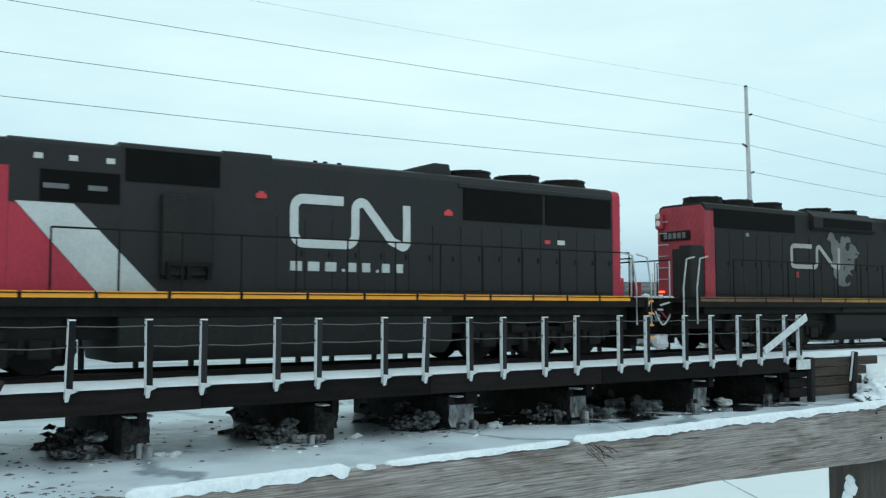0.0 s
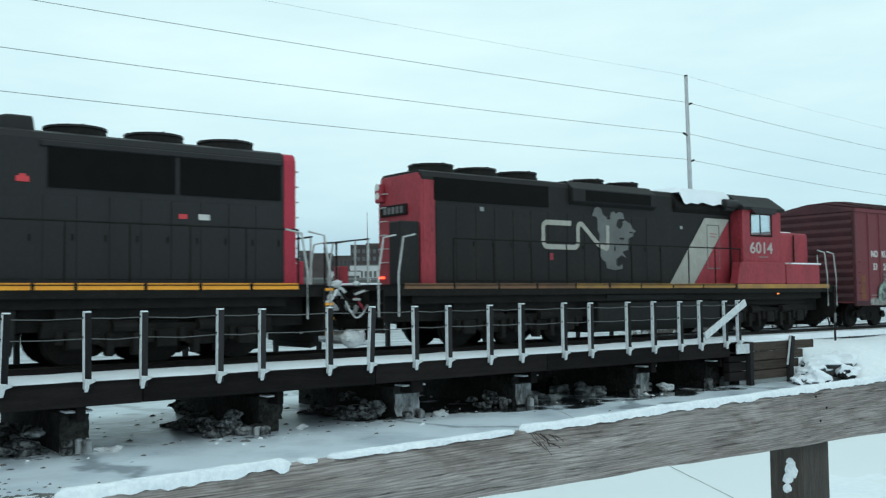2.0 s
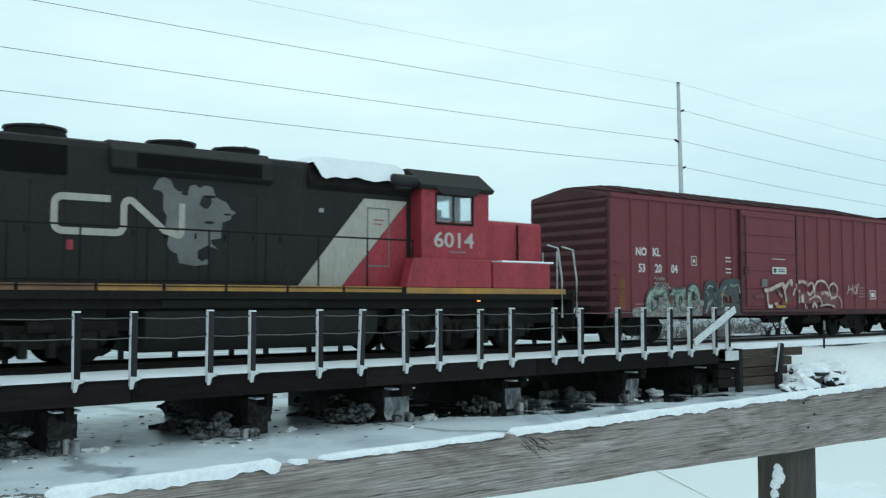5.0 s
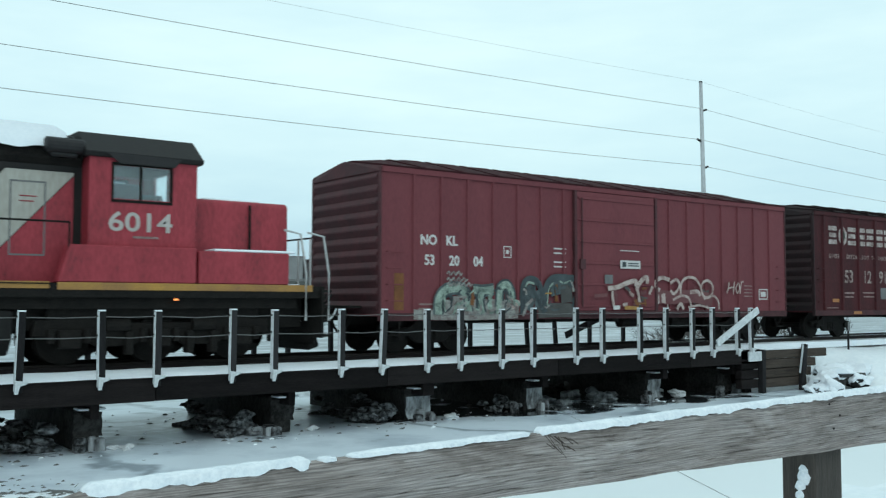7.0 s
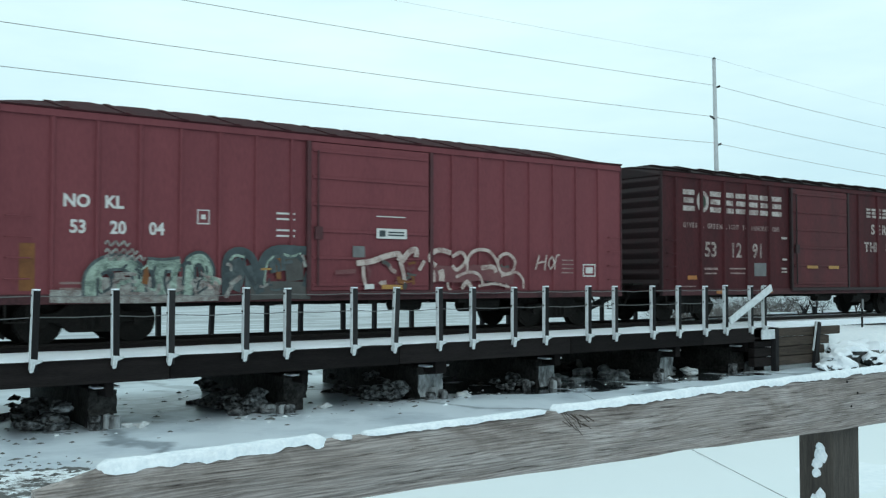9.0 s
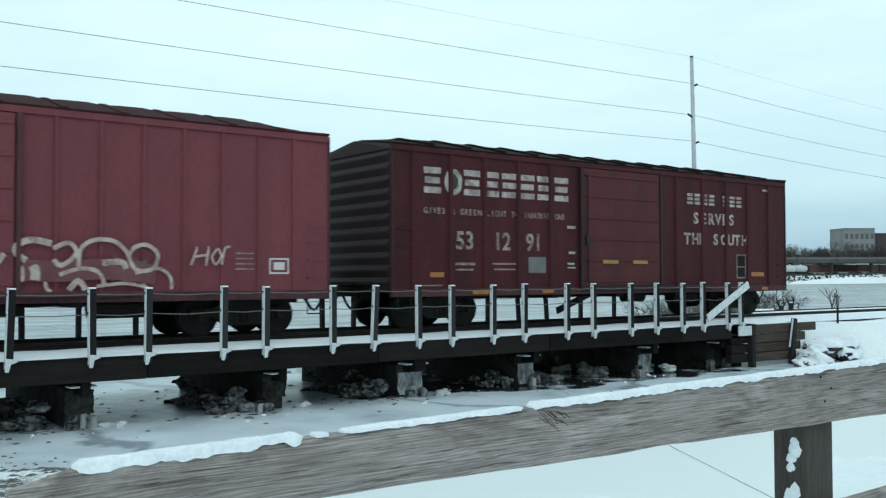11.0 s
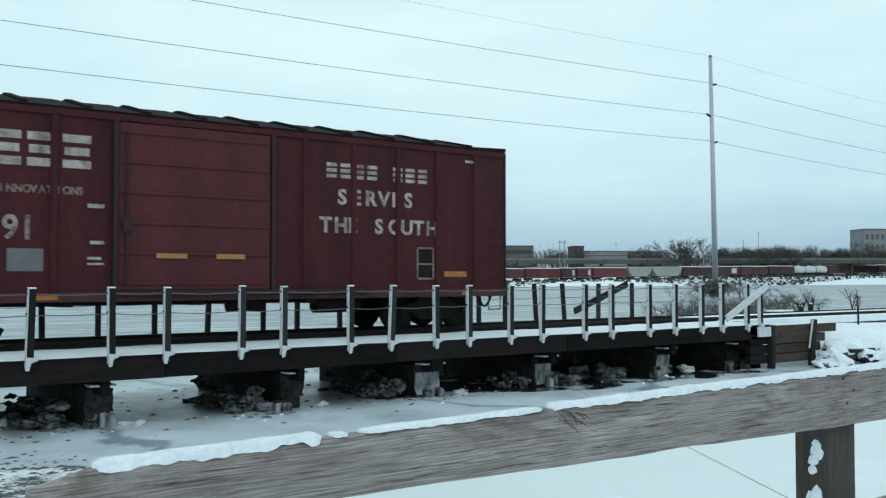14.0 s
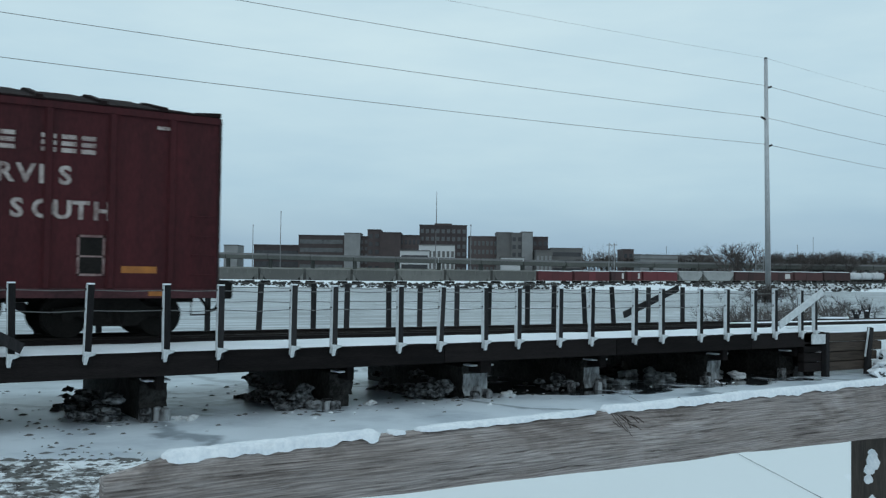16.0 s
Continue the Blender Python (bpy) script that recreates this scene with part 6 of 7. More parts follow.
def lead_locomotive():
    o = 11.0
    loco = thing("locomotive", (o - 2.55, TRACK_Y, 0), "black six-axle locomotive with red cab stripes and yellow sill", "locomotive", "locomotives on the bridge")
    h = 0.9
    underframe(loco, -11.0, 10.35, YELLOW, [-9.5, -8.0, -6.6, -5.2, -3.9, -2.55, -1.1, 0.35, 1.7, 3.05, 4.35, 5.1, 6.4, 7.5, 8.6, 9.72])
    part("long_hood", rounded_hood(-0.2, 9.66, h, 1.43, 4.2), BLACKPAINT, loco)
    part("equipment_hood", rounded_hood(-3.35, -1.25, h, 1.43, 4.22, 0.1), BLACKPAINT, loco)
    part("blower_hood", rounded_hood(-1.25, -0.2, h, 1.43, 4.25, 0.1), BLACKPAINT, loco)
    part("hood_step", rounded_hood(-5.35, -3.35, h + 0.02, 1.43, 4.15, 0.1), BLACKPAINT, loco)
    part("hood_step", rounded_hood(-6.9, -5.35, h + 0.02, 1.43, 4.12, 0.1), BLACKPAINT, loco)
    part("red_panel", Shape().slab([(-6.9, 1.44), (-5.335, 1.44), (-5.335, 3.62), (-6.9, 3.62)], -h - 0.031, -h - 0.022), RED, loco)
    part("cab", rounded_hood(-9.4, -6.9, 1.45, 1.43, 4.2, 0.25), RED, loco, "red cab")
    part("cab_window", Shape().box(-8.6, -7.4, -1.462, -1.44, 2.95, 3.7), DARKGLASS, loco)
    part("nose", rounded_hood(-10.6, -9.4, 0.95, 1.43, 3.1, 0.2), RED, loco, "red nose")
    # stripe panels: red, white, on the black side
    part("red_panel", Shape().slab([(-5.33, 1.44), (-3.75, 1.44), (-5.2, 2.98), (-5.33, 3.0)], -h - 0.031, -h - 0.022), RED, loco)
    part("white_stripe", Shape().slab([(-3.73, 1.44), (-2.57, 1.44), (-4.2, 3.02), (-5.22, 3.02)], -h - 0.031, -h - 0.022), WHITE, loco, "broad white diagonal stripe")
    part("air_intake", Shape().box(-4.8, -3.36, -h - 0.04, -h + 0.05, 3.05, 3.6), GRILLE, loco, "dark open intake")
    bars(loco, "small_plate", [(-4.75, -4.3, 3.27, 3.36), (-3.95, -3.6, 3.27, 3.36)], -h - 0.042, GREYWALL)
    bars(loco, "small_plate", [(-4.92, -4.76, 3.78, 3.88), (-4.3, -4.14, 3.78, 3.88), (-3.62, -3.46, 3.78, 3.88)], -h - 0.021, LETTER)
    part("inertial_grille", Shape().box(-3.25, -1.36, -h - 0.03, -h + 0.05, 3.5, 4.1), GRILLE, loco, "dark intake grille")
    part("side_cabinet", Shape().box(-2.56, -1.53, -h - 0.16, -h + 0.02, 1.76, 3.3), OLDBLACK, loco, bevel=0.03)
    part("cabinet_brace", Shape().box(-2.5, -1.6, -h - 0.3, -h - 0.14, 1.95, 2.03).box(-2.5, -2.42, -h - 0.28, -h - 0.14, 1.7, 2.0).box(-2.1, -2.02, -h - 0.28, -h - 0.14, 1.7, 2.0).box(-1.68, -1.6, -h - 0.28, -h - 0.14, 1.7, 2.0), GRIME, loco)
    part("radiator_grille", Shape().box(4.75, 7.2, -h - 0.03, -h + 0.05, 3.18, 3.9), GRILLE, loco, "dark radiator grille")
    part("radiator_grille", Shape().box(7.32, 9.58, -h - 0.03, -h + 0.05, 3.18, 3.9), GRILLE, loco, "dark radiator grille")
    part("radiator_band", Shape().box(4.6, 9.64, -h - 0.045, -h + 0.02, 3.9, 4.02), BLACKPAINT, loco, bevel=0.02)
    part("exhaust_blister", Shape().slab([(3.1, 4.15), (4.6, 4.15), (4.55, 4.47), (4.1, 4.47), (3.3, 4.25)], -0.62, 0.62), BLACKPAINT, loco, bevel=0.03)
    for x in (5.5, 7.1, 8.7):
        roof_fan(loco, x, 0, 4.19)
    for x in (0.9, 1.15, 1.5):
        part("lifting_lug", Shape().box(x - 0.04, x + 0.04, -0.72, -0.66, 4.13, 4.24), GRIME, loco)
    hood_doors(loco, -0.1, 4.5, 7, 1.55, 3.0, -h, BLACKPAINT)
    hood_doors(loco, 4.65, 9.6, 8, 1.55, 3.05, -h, BLACKPAINT)
    ribbon_emblem(loco, 0.3, 2.5, 2.83, 0.9, -h - 0.016, WHITE, 0.2)
    for k, w in enumerate((0.27, 0.27, 0.27, 0.07, 0.2, 0.2, 0.07, 0.2, 0.2)):
        x = 0.22 + sum((0.35, 0.35, 0.35, 0.13, 0.3, 0.3, 0.13, 0.3, 0.3)[:k]) * 1.18
        bars(loco, "stencil_bar", [(x, x + w, 1.93, 2.12 if w > 0.1 else 1.99)], -h - 0.02, WHITE)
    for x, z in ((-0.45, 3.4), (4.3, 3.3)):
        bars(loco, "red_marking", [(x - 0.12, x + 0.12, z - 0.05, z + 0.05), (x - 0.06, x + 0.06, z + 0.05, z + 0.09)], -h - 0.016, REDMARK)
    bars(loco, "red_marking", [(7.28, 7.46, 2.72, 2.81)], -h - 0.016, REDMARK)
    bars(loco, "small_plate", [(7.7, 7.95, 2.71, 2.82)], -h - 0.016, LETTER)
    part("rear_panel", rounded_hood(9.665, 9.95, h + 0.01, 1.44, 4.18), RED, loco, "red rear face", bevel=0.01)
    part("headlight_housing", Shape().tube((9.95, -0.1, 3.5), (10.16, -0.1, 3.5), 0.26, 0.22, 16), RED, loco)
    for i in range(7):
        part("ladder_rung", Shape().pipe([(9.95, -0.82, 1.9 + 0.32 * i), (10.06, -0.82, 1.9 + 0.32 * i), (10.06, -0.5, 1.9 + 0.32 * i), (9.95, -0.5, 1.9 + 0.32 * i)], 0.014), HANDRAIL, loco)
    handrails(loco, -4.7, 9.7, 13, -1.47, 2.55, GRIME)
    handrails(loco, -4.7, 9.7, 13, 1.47, 2.55, GRIME)
    part("fuel_tank", Shape().long([(-1.35, 0.45), (-1.05, 0.2), (1.05, 0.2), (1.35, 0.45), (1.35, 1.0), (1.2, 1.12), (-1.2, 1.12), (-1.35, 1.0)], -3.45, 4.1), TANK, loco, "black dusty fuel tank", bevel=0.02)
    part("air_reservoir", Shape().tube((-0.2, -1.25, 1.16), (3.8, -1.25, 1.16), 0.13, 0.13, 12), TANK, loco)
    six_wheel_truck(loco, -6.5)
    six_wheel_truck(loco, 6.9)
    end_steps(loco, 10.3, 1, YELLOW)
    part("bell_box", Shape().box(9.97, 10.24, -0.75, -0.35, 1.45, 1.95), RED, loco, "red equipment box", bevel=0.02)
    part("bell_box", Shape().box(9.97, 10.24, 0.35, 0.8, 1.45, 1.9), RED, loco, "red equipment box", bevel=0.02)
    return loco


def trailing_locomotive():
    o = 32.6
    loco = thing("locomotive", (o - 2.55, TRACK_Y, 0), "faded black locomotive running cab last, snow on its roof", "locomotive", "locomotives on the bridge")
    h = 0.9
    L = lambda x: x - o
    underframe(loco, -9.75, L(36.0), OLDYELLOW, [L(x) for x in (23.4, 24.9, 26.3, 27.6, 29.0, 30.3, 31.6, 33.0, 34.4)])
    part("long_hood", rounded_hood(L(24.4), L(36.5), h, 1.43, 4.12), OLDBLACK, loco)
    # red rear face with bevelled corners
    sh = Shape()
    pr = [(-h - 0.012, 1.45), (h + 0.012, 1.45), (h + 0.012, 3.86), (h - 0.15, 4.05), (-h + 0.15, 4.05), (-h - 0.012, 3.86)]
    part("rear_panel", sh.long(pr, L(24.35), L(24.42)), OLDRED, loco, "red rear face", bevel=0.01)
    part("number_board", Shape().box(L(24.29), L(24.35), -0.38, 0.76, 3.1, 3.36), GRIME, loco, bevel=0.01)
    for k in range(5):
        part("number_bar", Shape().box(L(24.282), L(24.29), -0.24 + 0.18 * k, -0.12 + 0.18 * k, 3.15, 3.31), GREYWALL, loco)
    part("headlight_housing", Shape().box(L(24.21), L(24.35), 0.62, 0.9, 3.45, 3.9), OLDRED, loco, bevel=0.03)
    for z in (3.62, 3.83):
        part("headlamp", Shape().tube((L(24.21), 0.76, z), (L(24.195), 0.76, z), 0.085, 0.085, 12), LENS, loco, "round pale headlamp")
    part("marker_lamp", Shape().box(L(24.31), L(24.35), 0.66, 0.86, 1.62, 1.67), MARKER, loco, "lit red marker lamp")
    for i in range(6):
        part("ladder_rung", Shape().pipe([(L(24.35), 0.78, 2.0 + 0.33 * i), (L(24.25), 0.78, 2.0 + 0.33 * i), (L(24.25), 0.48, 2.0 + 0.33 * i), (L(24.35), 0.48, 2.0 + 0.33 * i)], 0.014), HANDRAIL, loco)
    part("end_door", Shape().box(L(24.32), L(24.35), -0.5, 0.32, 1.5, 2.85), OLDBLACK, loco, bevel=0.008)
    part("corner_wrap", Shape().box(L(24.42), L(24.78), -h - 0.012, -h + 0.02, 1.46, 3.88), OLDRED, loco, "red paint wrapped round the hood's corner")
    part("sand_box", Shape().box(L(23.72), L(24.3), -h - 0.02, -0.45, 1.44, 2.9), OLDBLACK, loco, "dark upright sand box", bevel=0.03)
    for x in (25.35, 26.8, 28.25, 31.0, 32.5):
        roof_fan(loco, L(x), 0, 4.13 if x < 29 else 4.12, 0.56 if x < 29 else 0.5)
    part("radiator_grille", Shape().box(L(24.75), L(28.6), -h - 0.025, -h + 0.05, 3.42, 3.95), GRILLE, loco, "dark radiator grille")
    part("dynamic_brake_blister", Shape().long([(-h - 0.16, 3.62), (-h + 0.05, 3.5), (h - 0.05, 3.5), (h + 0.16, 3.62), (h + 0.16, 3.95), (h - 0.15, 4.17), (-h + 0.15, 4.17), (-h - 0.16, 3.95)], L(29.4), L(32.9)), OLDBLACK, loco, bevel=0.02)
    part("blister_grille", Shape().box(L(29.9), L(32.6), -h - 0.18, -h - 0.1, 3.64, 3.92), GRILLE, loco)
    hood_doors(loco, L(24.8), L(29.2), 7, 1.55, 3.3, -h, OLDBLACK)
    hood_doors(loco, L(29.3), L(33.2), 6, 1.55, 3.3, -h, OLDBLACK)
    bars(loco, "small_plate", [(L(26.2), L(26.33), 3.22, 3.32), (L(34.1), L(34.22), 3.05, 3.14)], -h - 0.018, PALEWALL)
    bars(loco, "red_marking", [(L(28.62), L(28.74), 2.08, 2.26)], -h - 0.018, OLDRED)
    ribbon_emblem(loco, L(28.38), 2.42, 2.5, 0.62, -h - 0.026, OLDWHITE, 0.13)
    # worn grey decal under the emblem, ragged where the paint has flaked
    upper = [(-1.06, 3.4), (-1.21, 3.43), (-1.34, 3.37), (-1.44, 3.43), (-1.55, 3.4), (-1.59, 3.28), (-1.78, 3.27), (-1.89, 3.33), (-1.96, 3.48), (-2.1, 3.53), (-2.22, 3.48), (-2.33, 3.28), (-2.18, 3.26), (-2.11, 3.2), (-2.11, 2.89), (-2.03, 2.79), (-2.06, 2.52), (-1.99, 2.39), (-2.02, 2.22), (-1.94, 2.12)]
    lower = [(-1.8, 2.06), (-1.76, 1.89), (-1.44, 1.84), (-1.12, 1.88), (-1.1, 2.01), (-1.28, 1.93), (-1.37, 2.0), (-1.36, 2.14), (-1.16, 2.25), (-0.92, 2.18), (-1.06, 2.28), (-1.09, 2.36), (-0.86, 2.4), (-0.83, 2.71), (-0.64, 2.78), (-0.62, 2.87), (-0.51, 2.92), (-0.65, 2.99), (-0.75, 3.13), (-0.86, 3.16), (-0.99, 3.22)]
    part("worn_decal", Shape().slab(upper + lower, -h - 0.021, -h - 0.016), GREYMAP, loco, "worn pale-grey decal")
    for cx, cz, rx, rz in ((-1.2, 3.1, 0.13, 0.14), (-1.08, 3.21, 0.12, 0.03), (-1.12, 2.7, 0.12, 0.03), (-0.72, 2.88, 0.09, 0.025), (-1.66, 3.24, 0.08, 0.04)):
        part("decal_gap", Shape().slab([(cx + rx * math.cos(i * 0.7) * (1 + 0.25 * math.sin(3 * i)), cz + rz * math.sin(i * 0.7)) for i in range(9)], -h - 0.026, -h - 0.022), OLDBLACK, loco, "flaked gap in the decal")
    part("white_stripe", Shape().slab([(L(33.55), 1.46), (L(34.68), 1.46), (L(36.5), 3.38), (L(36.5), 3.42), (L(35.3), 3.42)], -h - 0.03, -h - 0.02), OLDWHITE, loco, "dirty white diagonal stripe")
    for a, b, z0, z1 in ((35.38, 35.41, 1.95, 3.2), (35.98, 36.01, 1.95, 3.2), (35.38, 36.01, 3.2, 3.23), (35.38, 36.01, 1.92, 1.95), (35.55, 35.85, 2.95, 2.97), (35.55, 35.8, 2.86, 2.88)):
        part("door_seam", Shape().box(L(a), L(b), -h - 0.038, -h - 0.03, z0, z1), GREYWALL if z0 < 2.8 or z1 > 3.0 else OLDRED, loco)
    part("red_panel", Shape().slab([(L(34.7), 1.46), (L(36.5), 1.46), (L(36.5), 3.36)], -h - 0.034, -h - 0.024), OLDRED, loco, "faded red panel behind the cab")
    part("cab_back_hood", rounded_hood(L(36.5), L(36.7), h - 0.01, 1.43, 3.9), OLDBLACK, loco)
    # snow lying on the roof ahead of the cab
    sh, n, k = Shape(), 22, 10
    for i in range(n + 1):
        x = L(33.85) + 2.45 * i / n
        t = min(1, (i + 0.6) / 3.0, (n - i + 0.6) / 2.5)
        lip = 0.42 * t * (0.85 + 0.3 * noise.noise((x * 2.3, 1, 1)))
        for j in range(k):
            y = -1.1 + 2.1 * max(0, j - 1) / (k - 2)
            z = 4.06 + 0.26 * t * math.sin(math.pi * (0.2 + 0.65 * max(0, j - 1) / (k - 2))) + 0.02 * noise.noise((x * 2, y * 2, 3))
            if j == 0:
                y, z = -1.13, 4.1 + 0.06 * t - lip
            sh.v.append((x + 0.05 * noise.noise((x * 3, y, 0)), y, z))
    sh.f = [(i * k + j, (i + 1) * k + j, (i + 1) * k + j + 1, i * k + j + 1) for i in range(n) for j in range(k - 1)]
    part("roof_snow", sh, SNOW, loco, "thick slab of roof snow", smooth=True)
    # dark block below the snow slab, in the running-gear material
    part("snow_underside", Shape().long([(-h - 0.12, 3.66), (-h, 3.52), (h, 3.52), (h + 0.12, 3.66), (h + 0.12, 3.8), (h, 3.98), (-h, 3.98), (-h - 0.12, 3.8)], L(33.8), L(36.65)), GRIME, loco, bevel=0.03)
    # cab with roof, side windows, number
    cy = 1.48
    cab = part("cab", Shape().slab([(L(36.67), 1.45), (L(38.77), 1.45), (L(38.77), 2.98), (L(36.67), 2.98)], -cy + 0.15, cy - 0.15), OLDRED, loco, "faded red cab", bevel=0.02)
    zc = 2.96
    for y in (-cy + 0.15, cy - 0.2):
        for a, b, z0, z1 in ((36.67, 37.12, zc, 3.72), (38.22, 38.77, zc, 3.72), (37.12, 38.22, 3.58, 3.72)):
            part("window_pillar", Shape().box(L(a), L(b), y, y + 0.05, z0, z1), OLDRED, cab)
        part("side_window", Shape().box(L(37.12), L(38.22), y + 0.015, y + 0.025, zc, 3.58), GLASS, cab, "cab side window")
        part("window_bar", Shape().box(L(37.62), L(37.67), y + 0.005, y + 0.03, zc, 3.58), GRIME, cab)
        part("window_frame", Shape().box(L(37.08), L(38.27), y - 0.015, y, zc - 0.05, zc).box(L(37.08), L(38.27), y - 0.015, y, 3.58, 3.63).box(L(37.08), L(37.12), y - 0.015, y, zc, 3.58).box(L(38.22), L(38.27), y - 0.015, y, zc, 3.58), GRIME, cab)
    part("control_stand", Shape().box(L(37.0), L(37.9), -0.55, 0.35, zc - 0.1, 3.34).box(L(37.9), L(38.5), -0.2, 0.9, zc - 0.1, 3.2), CABGREY, cab, "grey-green control stand and seats", bevel=0.03)
    part("ceiling_panel", Shape().box(L(36.75), L(38.7), -1.2, 1.2, 3.68, 3.7), CABGREY, cab)
    for xa, ya, yb in ((36.67, -cy + 0.2, -0.5), (36.67, 0.5, cy - 0.2), (38.72, -cy + 0.2, -0.95), (38.72, -0.2, 0.2), (38.72, 0.95, cy - 0.2)):
        part("cab_wall", Shape().box(L(xa), L(xa + 0.05), ya, yb, zc, 3.75), OLDRED, cab)
    roof = [(-cy + 0.08, 3.7), (cy - 0.08, 3.7), (cy - 0.02, 3.78), (0.85, 4.2), (-0.85, 4.2), (-cy + 0.02, 3.78)]
    part("cab_roof", Shape().long(roof, L(36.57), L(38.87)), OLDBLACK, loco, "dark sloped cab roof", bevel=0.015)
    part("window_shade", Shape().slab([(L(36.95), 3.78), (L(38.4), 3.76), (L(38.27), 3.6), (L(37.2), 3.6)][::-1], -cy + 0.02, -cy + 0.06), BLACKPAINT, loco, "dark sunshade over the window")
    lettering("cab_number", "6014", 0.34, L(37.02), 2.4, -cy + 0.145, CABNUMBER, loco, "white painted cab number", 1.3, 0.008)
    bars(loco, "small_stencil", [(L(37.5), L(38.0), 2.27, 2.31)], -cy + 0.146, DIMLETTER)
    part("battery_box", Shape().slab([(L(36.1), 1.46), (L(38.72), 1.46), (L(38.72), 2.12), (L(36.3), 2.12)], -1.5, -1.2), OLDRED, loco, "red battery box below the cab", bevel=0.02)
    part("battery_box", Shape().slab([(L(38.77), 1.46), (L(40.75), 1.46), (L(40.75), 2.08), (L(38.77), 2.08)], -1.5, -0.85), OLDRED, loco, "red side box before the nose", bevel=0.02)
    part("battery_box", Shape().box(L(36.3), L(41.0), 1.0, 1.5, 1.46, 2.1), OLDRED, loco, bevel=0.02)
    part("short_nose", rounded_hood(L(38.77), L(41.0), 0.92, 1.45, 3.13, 0.1), OLDRED, loco, "faded red short nose", bevel=0.02)
    part("exhaust_drum", Shape().tube((L(35.9), -1.2, 3.86), (L(36.6), -1.2, 3.86), 0.14, 0.14, 14).box(L(36.0), L(36.5), -1.22, -0.95, 3.66, 3.84), BLACKPAINT, loco, "black drum on the hood roof", bevel=0.03)
    part("nose_snow", Shape().box(L(39.1), L(40.9), -1.48, -0.95, 2.082, 2.13), SNOW, loco, bevel=0.015)
    part("nose_top_snow", Shape().box(L(39.2), L(40.5), -0.6, 0.6, 3.13, 3.18), SNOW, loco, bevel=0.02)
    part("nose_rail", Shape().pipe([(L(40.1), -0.95, 2.0), (L(40.1), -0.95, 3.05)], 0.025), GRIME, loco)
    part("sill_stripe", Shape().box(L(36.1), L(41.3), -1.512, -1.502, 1.33, 1.46), OLDYELLOW, loco)
    part("platform", Shape().box(L(36.0), L(41.6), -1.5, 1.5, 1.2, 1.44), GRIME, loco)
    part("center_frame", Shape().box(L(35.7), L(41.3), -1.0, 1.0, 0.62, 1.2), GRIME, loco)
    part("pipe_tray", Shape().box(L(35.0), L(41.0), -1.36, -1.22, 1.0, 1.2), GRIME, loco)
    part("step_lamp", Shape().box(L(38.29), L(38.36), -1.48, -1.44, 1.15, 1.18), DITCH, loco, "lit amber step lamp")
    handrails(loco, L(24.9), L(36.3), 10, -1.47, 2.5, GRIME)
    handrails(loco, L(24.9), L(36.3), 10, 1.47, 2.5, GRIME)
    part("fuel_tank", Shape().long([(-1.35, 0.5), (-1.0, 0.2), (1.0, 0.2), (1.35, 0.5), (1.35, 0.95), (1.1, 1.12), (-1.1, 1.12), (-1.35, 0.95)], L(30.0), L(35.4)), TANK, loco, "black dusty fuel tank", bevel=0.03)
    part("tank_snow", Shape().box(L(34.0), L(35.2), -1.3, -1.05, 1.06, 1.12), SNOW, loco, bevel=0.02)
    part("air_reservoir", Shape().tube((L(30.3), -1.28, 1.14), (L(33.6), -1.28, 1.14), 0.12, 0.12, 12), TANK, loco)
    six_wheel_truck(loco, L(27.2))
    six_wheel_truck(loco, L(38.1))
    end_steps(loco, L(22.8), -1, GRIME)
    end_steps(loco, L(41.55), 1, GRIME)
    return loco


TRAIN = [lead_locomotive(), trailing_locomotive(), red_boxcar(), brown_boxcar()]
for rolling in TRAIN:
    full_height(rolling, TALL)


